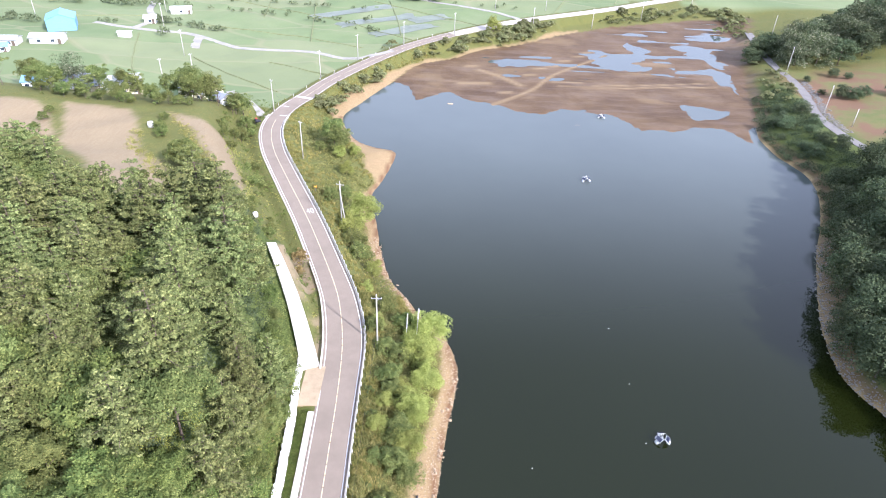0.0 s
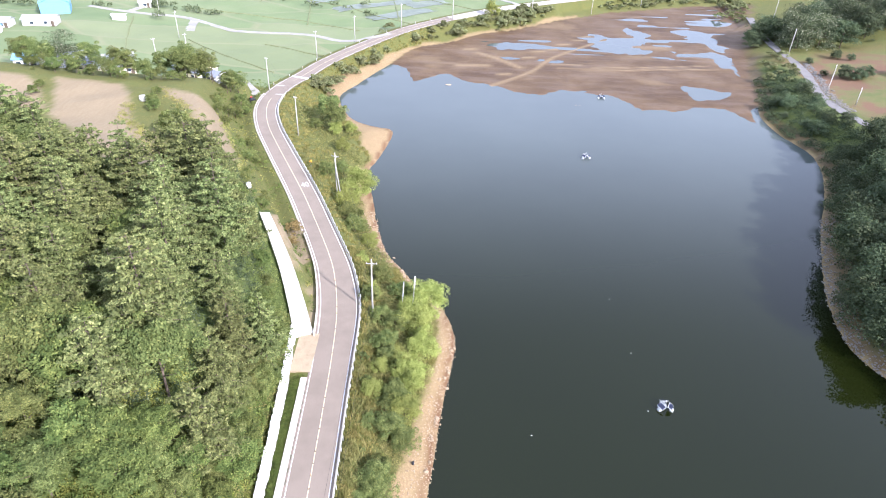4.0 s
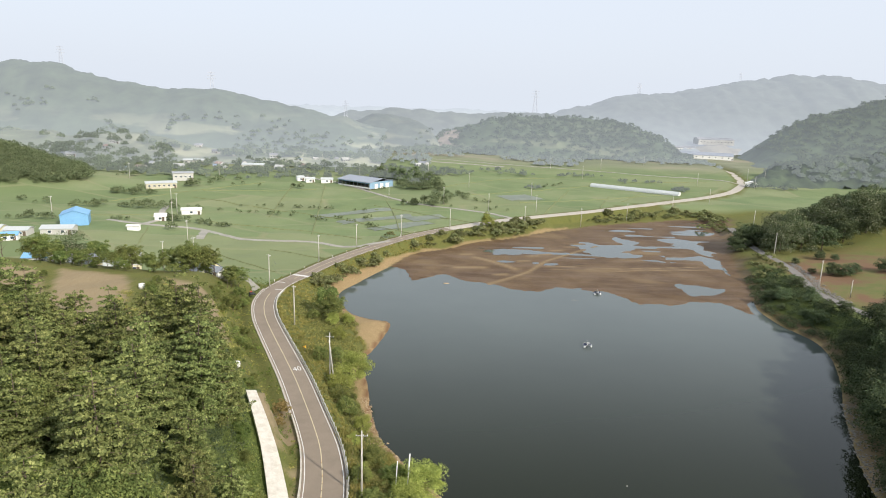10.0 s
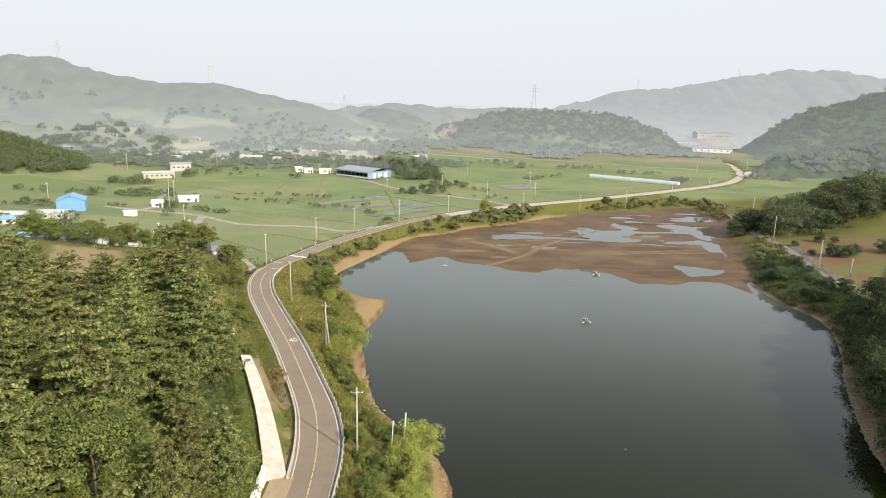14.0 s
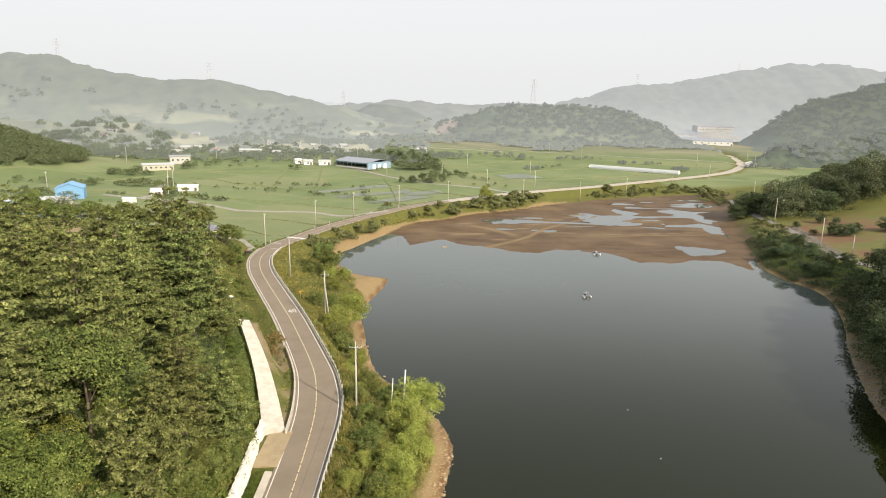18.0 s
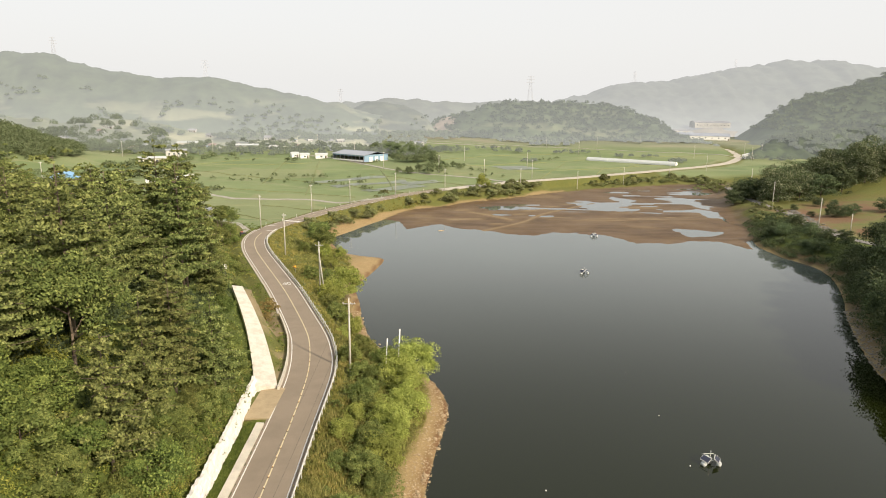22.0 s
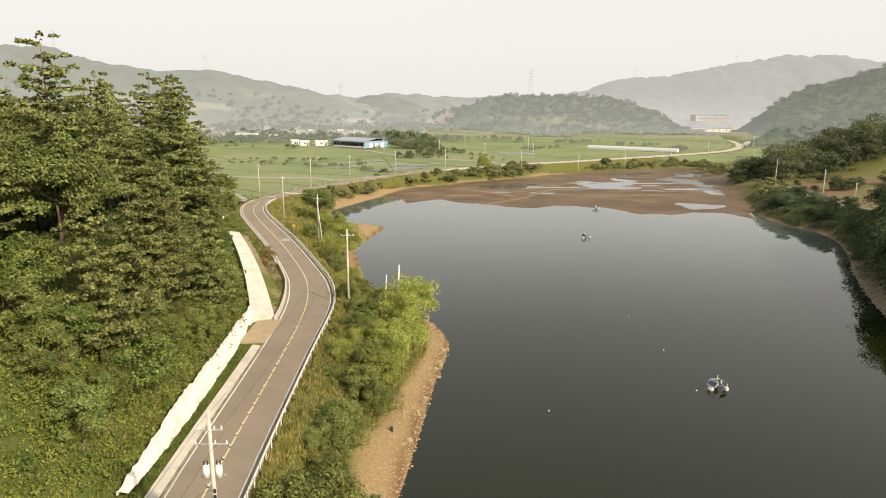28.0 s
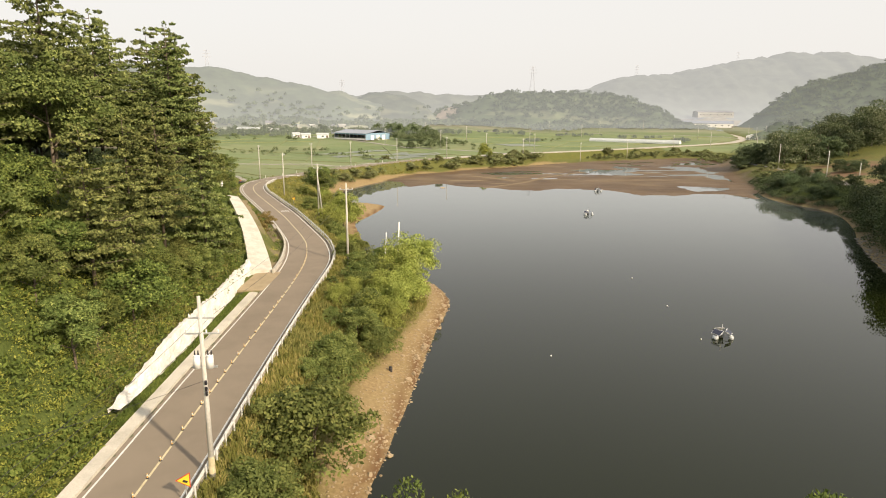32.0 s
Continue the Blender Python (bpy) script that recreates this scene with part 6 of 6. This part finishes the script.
ridge([(285, 880, 6), (320, 878, 16), (380, 878, 20), (420, 880, 12)], 60, 0.3, (0.18, 0.165, 0.13), 69, 1.0, 3.0, "levelled tan ground below the factory", fields=0.0)


def far_height(x, y, reach=420):
    """Height of the fields or of the hill's foot that rises out of them."""
    x, y = np.atleast_1d(np.asarray(x, float)), np.atleast_1d(np.asarray(y, float))
    z = np.array(heights(x, y), float)
    c = np.concatenate(HILLS)
    c = c[(c[:, 1] < 960) & (c[:, 0] > -520) & (c[:, 0] < reach)]
    for k in range(len(x)):
        d = (c[:, 0] - x[k]) ** 2 + (c[:, 1] - y[k]) ** 2
        i = d.argmin()
        if d[i] < 60:
            z[k] = max(z[k], c[i, 2])
    return z


# house colours that carry distance haze as a faint glow
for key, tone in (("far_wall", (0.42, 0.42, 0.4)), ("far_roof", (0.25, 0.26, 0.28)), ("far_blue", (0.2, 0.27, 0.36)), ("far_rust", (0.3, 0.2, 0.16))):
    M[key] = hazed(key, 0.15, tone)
factory = building(46, 24, 7, 9, M["far_wall"], M["far_roof"], "large pale factory building on the hillside", "factory", 10, False)
factory_at = (factory, 366, 866, -5)
hall_at = (building(30, 16, 5, 6.5, M["far_wall"], M["far_roof"], "pale factory hall below the hill", "factory", 6, False), 322, 856, 4)
for ob, x, y, turn in (factory_at, hall_at):
    site(ob, x, y, turn, float(far_height(x, y)[0]) + 1)
# far village
rv = np.random.RandomState(17)
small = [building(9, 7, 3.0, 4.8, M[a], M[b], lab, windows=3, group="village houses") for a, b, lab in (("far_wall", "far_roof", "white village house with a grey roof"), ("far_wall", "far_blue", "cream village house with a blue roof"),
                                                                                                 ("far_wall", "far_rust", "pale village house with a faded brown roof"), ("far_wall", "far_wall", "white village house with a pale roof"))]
spots = [(-260, 470), (-238, 478), (-228, 486), (-205, 500), (-180, 520), (-165, 530), (-150, 512), (-120, 545), (-110, 560), (-96, 572), (-84, 560), (-60, 590), (-40, 600), (-55, 620), (-90, 610), (-130, 600), (-160, 590), (-200, 570),
         (-240, 560), (-280, 540), (-300, 520), (-150, 640), (-120, 650), (-70, 660), (-30, 650), (0, 640), (-330, 600), (-290, 620), (-250, 640), (-20, 560), (-5, 575), (-300, 480)]
spots = [p for p in spots if p[1] < 575]
spots += [(rv.uniform(-400, 0), rv.uniform(500, 600)) for _ in range(24)]
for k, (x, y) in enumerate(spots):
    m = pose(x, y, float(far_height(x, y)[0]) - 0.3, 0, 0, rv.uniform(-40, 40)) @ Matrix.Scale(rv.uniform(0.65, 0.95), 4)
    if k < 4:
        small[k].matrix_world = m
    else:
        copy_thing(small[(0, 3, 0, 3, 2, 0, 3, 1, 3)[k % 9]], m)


# ---- far trees, hedges and hills ----
def tree_mass(name, pts, rad, mat, leaf, dens, label, seed):
    xs, ys = np.array([p[0] for p in pts], float), np.array([p[1] for p in pts], float)
    return bush_cover(name, xs, ys, np.array(rad, float), mat, leaf, dens, label, "trees", 1.0, 0.0, seed, 0.55, far_height(xs, ys))


pts, rad = [], []
for cx, cy, rx, ry, n, r in ((-20, 440, 22, 14, 60, 3.2), (5, 410, 14, 10, 30, 2.2), (-12, 377, 11, 3, 18, 2.4), (-14, 478, 22, 16, 40, 4.4), (-123, 285, 3, 3, 4, 3.0), (-146, 290, 7, 3, 9, 2.2), (-186, 385, 14, 8, 22, 2.6), (-166, 416, 7, 5, 10, 3.0), (-25, 470, 26, 10, 40, 3.6), (-300, 405, 75, 42, 900, 4.0), (-240, 470, 60, 16, 60, 3.4), (-60, 520, 90, 22, 110, 3.2), (-190, 470, 40, 14, 40, 2.8), (60, 560, 50, 12, 40, 3.0), (-330, 500, 60, 40, 150, 4.0), (-210, 340, 30, 14, 30, 2.4), (-150, 300, 12, 4, 14, 1.8), (-112, 304, 12, 3, 14, 1.6),
                          (-160, 345, 16, 10, 22, 2.2), (-130, 308, 6, 4, 10, 2.0), (-195, 300, 20, 8, 20, 2.2), (190, 480, 14, 8, 26, 2.2), (275, 510, 12, 6, 12, 2.0), (60, 640, 70, 20, 150, 4.0), (160, 690, 80, 24, 180, 4.2), (-150, 560, 120, 30, 150, 3.6),
                          (-230, 600, 140, 50, 220, 4.2), (-60, 630, 80, 40, 140, 4.0), (-20, 700, 100, 30, 120, 4.4), (-300, 540, 80, 40, 120, 4.0), (-120, 490, 40, 12, 36, 2.6), (-160, 512, 160, 28, 460, 2.6), (-90, 478, 70, 12, 110, 2.6), (-250, 450, 50, 12, 70, 2.6), (-110, 440, 120, 26, 60, 2.2), (30, 545, 60, 16, 50, 2.6), (110, 552, 40, 8, 24, 2.0), (70, 470, 8, 5, 8, 1.8), (150, 520, 30, 6, 14, 1.8), (262, 515, 14, 8, 18, 2.2), (-20, 520, 30, 14, 40, 3.2)):
    for _ in range(n if cy < 556 else 0):
        a, q = rv.uniform(0, 6.28), math.sqrt(rv.rand())
        x, y = cx + rx * q * math.cos(a), cy + ry * q * math.sin(a)
        if cx != -300 and value_noise(np.array([x]), np.array([y * 1.6]), 18, 72)[0] < 0.42:
            continue
        pts.append((x, y))
        rad.append(r * rv.uniform(0.5, 1.25))
# groves on the foot of the hazy hills
hp, hr = [], []
for _ in range(2600):
    x, y = rv.uniform(-440, -50), 556 + 90 * rv.rand() ** 1.3
    if value_noise(np.array([x]), np.array([y * 1.6]), 26, 71)[0] > 0.52 + 0.2 * rv.rand():
        hp.append((x, y))
        hr.append(rv.uniform(1.4, 3.4))
for x0, x1, y0, y1, num in ((-60, 20, 640, 700, 90), (60, 150, 640, 672, 70), (-30, 40, 700, 745, 80), (190, 290, 655, 690, 90), (90, 130, 612, 622, 24), (-80, -10, 570, 620, 60)):
    for _ in range(num):
        hp.append((rv.uniform(x0, x1), rv.uniform(y0, y1)))
        hr.append(rv.uniform(1.8, 3.8))
# tree colours with the valley haze added as emission
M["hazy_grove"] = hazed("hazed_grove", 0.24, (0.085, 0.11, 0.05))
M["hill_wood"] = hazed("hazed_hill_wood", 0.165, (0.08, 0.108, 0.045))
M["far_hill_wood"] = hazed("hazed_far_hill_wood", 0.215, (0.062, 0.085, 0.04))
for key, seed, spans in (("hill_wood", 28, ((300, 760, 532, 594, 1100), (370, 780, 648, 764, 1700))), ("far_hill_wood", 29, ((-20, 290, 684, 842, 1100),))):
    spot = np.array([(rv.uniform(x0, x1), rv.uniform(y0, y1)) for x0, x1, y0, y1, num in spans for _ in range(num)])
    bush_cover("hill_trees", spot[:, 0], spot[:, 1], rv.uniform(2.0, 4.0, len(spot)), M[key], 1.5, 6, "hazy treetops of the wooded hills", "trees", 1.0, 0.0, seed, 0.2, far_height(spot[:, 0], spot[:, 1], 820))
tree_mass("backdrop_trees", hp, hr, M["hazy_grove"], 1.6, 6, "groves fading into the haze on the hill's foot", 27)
# nearer groves: a weaker haze glow in the colour
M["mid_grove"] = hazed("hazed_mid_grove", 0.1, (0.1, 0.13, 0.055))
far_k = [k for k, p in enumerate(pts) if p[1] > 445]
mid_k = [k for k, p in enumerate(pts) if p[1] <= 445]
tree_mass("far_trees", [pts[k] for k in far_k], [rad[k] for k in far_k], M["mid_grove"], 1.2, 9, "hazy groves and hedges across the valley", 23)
tree_mass("valley_trees", [pts[k] for k in mid_k], [rad[k] for k in mid_k], M["leaf_far"], 0.9, 16, "green groves and a wooded knoll in the valley", 25)
pts, rad = [], []
for a, b, n in (((-150, 345), (-30, 330), 26), ((-120, 360), (-40, 355), 16), ((-70, 330), (-30, 312), 14), ((0, 372), (40, 372), 6), ((70, 470), (95, 500), 8), ((20, 400), (34, 396), 6)):
    for _ in range(n):
        u = rv.rand()
        pts.append((a[0] + (b[0] - a[0]) * u + rv.normal() * 1.5, a[1] + (b[1] - a[1]) * u + rv.normal() * 1.5))
        rad.append(rv.uniform(0.7, 1.7))
tree_mass("field_shrubs", pts, rad, M["leaf_far"], 0.8, 14, "scattered dark shrubs on the field banks", 24)
# trees round the houses behind the hill
for k in range(14):
    x = rv.uniform(-118, -62)
    put([pine, broads[0], broads[2], bush][k % 4], x, 187 + (x + 62) * 0.12 + rv.uniform(0, 9), rv.uniform(0.55, 0.85), rv.uniform(0, 6.28), wide=1.1)
for x, y, s, p in ((-108, 196, 0.95, broads[0]), (-104, 205, 0.8, broads[2]), (-86, 196, 0.85, broads[0]), (-84, 206, 1.1, broads[2]), (-82, 212, 0.9, broads[0]), (-94, 192, 0.6, broads[1]), (-120, 193, 0.9, broads[1]), (-118, 200, 0.9, pale), (-136, 193, 1.1, pine), (-139, 190, 1.0, pine),
                   (-133, 204, 1.0, broads[0]), (-72, 190, 0.75, pine), (-75, 188, 0.7, pine), (-78, 189, 0.8, pine), (-69, 188, 0.75, pine), (-66, 191, 0.7, pine), (-64, 195, 0.8, broads[2]), (-61, 187, 0.6, broads[0]), (-60, 180, 0.45, bush), (-59, 184, 0.5, bush),
                   (-74, 157, 0.5, bush), (-72, 153, 0.55, bush), (-60.5, 136.5, 1.15, bush), (-58.5, 134, 0.9, bush), (-62.5, 138.5, 0.9, bush), (-75, 163, 0.4, bush), (-64, 122, 0.4, broads[1]), (-104, 158, 0.45, bush), (-103, 152, 0.4, bush), (-102, 146, 0.45, bush), (-105, 163, 0.4, bush)):
    put(p, x, y, s, rv.uniform(0, 6.28), wide=1.1)
tank = empty("water_tank", None, "white plastic water tank at the field's edge", "water tank")
part("shell", rod((0, 0, 0), (0, 0, 1.3), 0.8, 0.75, 16), M["white_paint"], tank, smooth_faces=True)
part("lid", rod((0, 0, 1.3), (0, 0, 1.45), 0.3, 0.25, 12), M["white_paint"], tank)
part("rib", rod((0, 0, 0.6), (0, 0, 0.7), 0.83, 0.83, 16), M["white_paint"], tank)
site(tank, -76.7, 158.0)
tank2 = copy_thing(tank, pose(-41.5, 122.5, height(-41.5, 122.5)) @ Matrix.Scale(0.8, 4))


# pylon steel paled by a painted haze glow
M["far_steel"] = hazed("far_steel", 0.42, (0.25, 0.25, 0.25))


def pylon(tall):
    p = empty("pylon", None, "tall steel lattice power pylon on the ridge", "pylon", "pylons on the hills")
    for sx, sy in ((-1, -1), (1, -1), (1, 1), (-1, 1)):
        part("leg", rod((sx * 3, sy * 3, -3), (sx * 0.5, sy * 0.5, tall), 0.22, 0.14, 5), M["far_steel"], p)
    for k in range(7):
        z0, z1 = tall * k / 7, tall * (k + 1) / 7
        w0, w1 = 3 - 2.5 * k / 7, 3 - 2.5 * (k + 1) / 7
        for s in (-1, 1):
            part("brace", rod((-w0 * s, -w0, z0), (w1 * s, -w1, z1), 0.1, 0.1, 4), M["far_steel"], p)
    for u, w in ((0.68, 5.5), (0.82, 5.0), (0.95, 4.2)):
        part("arm", box(w * 2, 0.5, 0.5, 0, 0, tall * u), M["far_steel"], p)
    return p


tower = pylon(27)
tower.matrix_world = pose(119, 838, 56)
for x, y, z, s in ((-405, 702, 90, 0.75), (-247, 702, 66, 0.85), (345, 1150, 82, 0.9), (-118, 795, 44, 0.7), (520, 1150, 110, 0.7)):
    copy_thing(tower, Matrix.LocRotScale((x, y, z), Euler((0, 0, 0.3)), (s, s, s)))

# ---- stones ----
rk = np.random.RandomState(29)
stone_meshes = []
for k in range(6):
    bm = bmesh.new()
    bmesh.ops.create_icosphere(bm, subdivisions=1, radius=1)
    for v in bm.verts:
        v.co *= rk.uniform(0.7, 1.15)
        v.co.z *= 0.6
    me = bpy.data.meshes.new("stone")
    bm.to_mesh(me)
    bm.free()
    me.materials.append(M["rock"])
    stone_meshes.append(me)
shore_stones = empty("stone_shore", None, "loose tan stones along the waterline", "stones", kind="structure")
line = WEST_SHORE[(WEST_SHORE[:, 1] < 135)]
made = 0
while made < 290:
    p = line[rk.randint(len(line))]
    x, y = p[0] - abs(rk.normal()) * 1.3 + 0.3, p[1] + rk.uniform(-1.3, 1.3)
    s = new("stone", stone_meshes[made % 6])
    s.parent = shore_stones
    r = rk.uniform(0.1, 0.24) if rk.rand() < 0.82 else rk.uniform(0.24, 0.5)
    s.location, s.rotation_euler, s.scale = (x, y, height(x, y) + r * 0.15), (rk.uniform(-0.3, 0.3), rk.uniform(-0.3, 0.3), rk.uniform(0, 6)), (r, r * rk.uniform(0.6, 1), r)
    made += 1


def stone_scatter(name, xs, ys, rr, mat, label, seed):
    """Many small stones joined in one mesh."""
    r2 = np.random.RandomState(seed)
    base = np.array([v.co for v in stone_meshes[0].vertices])
    tri = np.array([p.vertices[:] for p in stone_meshes[0].polygons])
    zs = heights(xs, ys)
    co, fc = [], []
    for k in range(len(xs)):
        a = r2.uniform(0, 6.28)
        rot = np.array(((math.cos(a), -math.sin(a), 0), (math.sin(a), math.cos(a), 0), (0, 0, 1)))
        co.append((base * (r2.uniform(0.7, 1.2), 1, r2.uniform(0.6, 1))) @ rot.T * rr[k] + (xs[k], ys[k], zs[k] + rr[k] * 0.1))
        fc.append(tri + k * len(base))
    me = numpy_mesh(name, np.concatenate(co), np.concatenate(fc))
    me.materials.append(mat)
    return tagged(new(name, me), label, "stones", kind="stuff")


i = rk.randint(0, len(line), 2600)
stone_scatter("shore_pebbles", line[i, 0] - np.abs(rk.normal(size=2600)) * 2.4 + 0.3, line[i, 1] + rk.uniform(-1.3, 1.3, 2600), rk.uniform(0.05, 0.16, 2600), M["rock"], "scattered pebbles over the sandy shore", 30)
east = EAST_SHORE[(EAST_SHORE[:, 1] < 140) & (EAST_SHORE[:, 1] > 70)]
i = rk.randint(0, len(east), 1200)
stone_scatter("bank_stones", east[i, 0] + np.abs(rk.normal(size=1200)) * 1.8 - 0.2, east[i, 1] + rk.uniform(-1.6, 1.6, 1200), rk.uniform(0.08, 0.3, 1200), M["dark_stone"], "stones along the waterline, coloured a shaded grey", 31)
lane_e = offset_line(stretch_of(SIDE_ROAD[::-1], 206, 262), 3.4)
i = rk.randint(0, len(lane_e), 700)
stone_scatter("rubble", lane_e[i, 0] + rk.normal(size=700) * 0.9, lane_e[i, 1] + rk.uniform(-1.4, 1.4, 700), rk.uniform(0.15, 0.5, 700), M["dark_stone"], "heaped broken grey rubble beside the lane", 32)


# ---- small things by the lake and the fields ----
cart = empty("farm_cart", None, "dark hand-tractor cart parked beside the road junction", "farm cart")
part("bed", box(1.3, 2.0, 0.35, 0, 0, 0.75, bevel=0.03), M["dark"], cart)
part("engine", box(0.6, 0.9, 0.6, 0, 1.7, 0.75, bevel=0.08), M["red_paint"], cart)
for s2 in (-1, 1):
    part("wheel", rod((s2 * 0.7, -0.2, 0.4), (s2 * 0.9, -0.2, 0.4), 0.4, 0.4, 14), M["dark"], cart)
    part("wheel", rod((s2 * 0.4, 1.7, 0.35), (s2 * 0.58, 1.7, 0.35), 0.35, 0.35, 14), M["dark"], cart)
    part("handle", rod((s2 * 0.25, 1.4, 0.9), (s2 * 0.35, 0.6, 1.25), 0.03, 0.03, 6), M["steel"], cart)
site(cart, -59.3, 193.6, 30)
islet = new("lake_rock", stone_meshes[2])
islet.location, islet.scale = (2.5, 232.2, 0.02), (1.5, 0.8, 0.45)
tagged(islet, "pale flat rock showing above the lake", "rock")
BANK_A = ((-79.5, 156, 0), (-76.5, 146.5, 0), (-70, 139, 0), (-63, 127, 0))
BANK_B = ((-75, 166.5, 0), (-67.5, 157, 0), (-60.5, 146, 0), (-53, 133.5, 0))
BANK_C = ((-58.7, 164.9, 0), (-54.7, 152.4, 0), (-46.9, 137.5, 0), (-43.9, 124.4, 0))
# dry weeds along the banks that part the ploughed field
for pts2, wide2 in ((BANK_A, 0.9), (BANK_B, 1.0), (BANK_C, 0.7)):
    bank_line = spline(pts2, 0.5)
    i = rk.randint(0, len(bank_line), 200)
    grass_cover("dry_grass", bank_line[i, 0] + rk.normal(size=200) * wide2, bank_line[i, 1] + rk.normal(size=200) * wide2, rk.uniform(0.25, 0.5, 200), M["leaf_grass"], 18, "dry yellow weeds on the bank between the fields", 77)
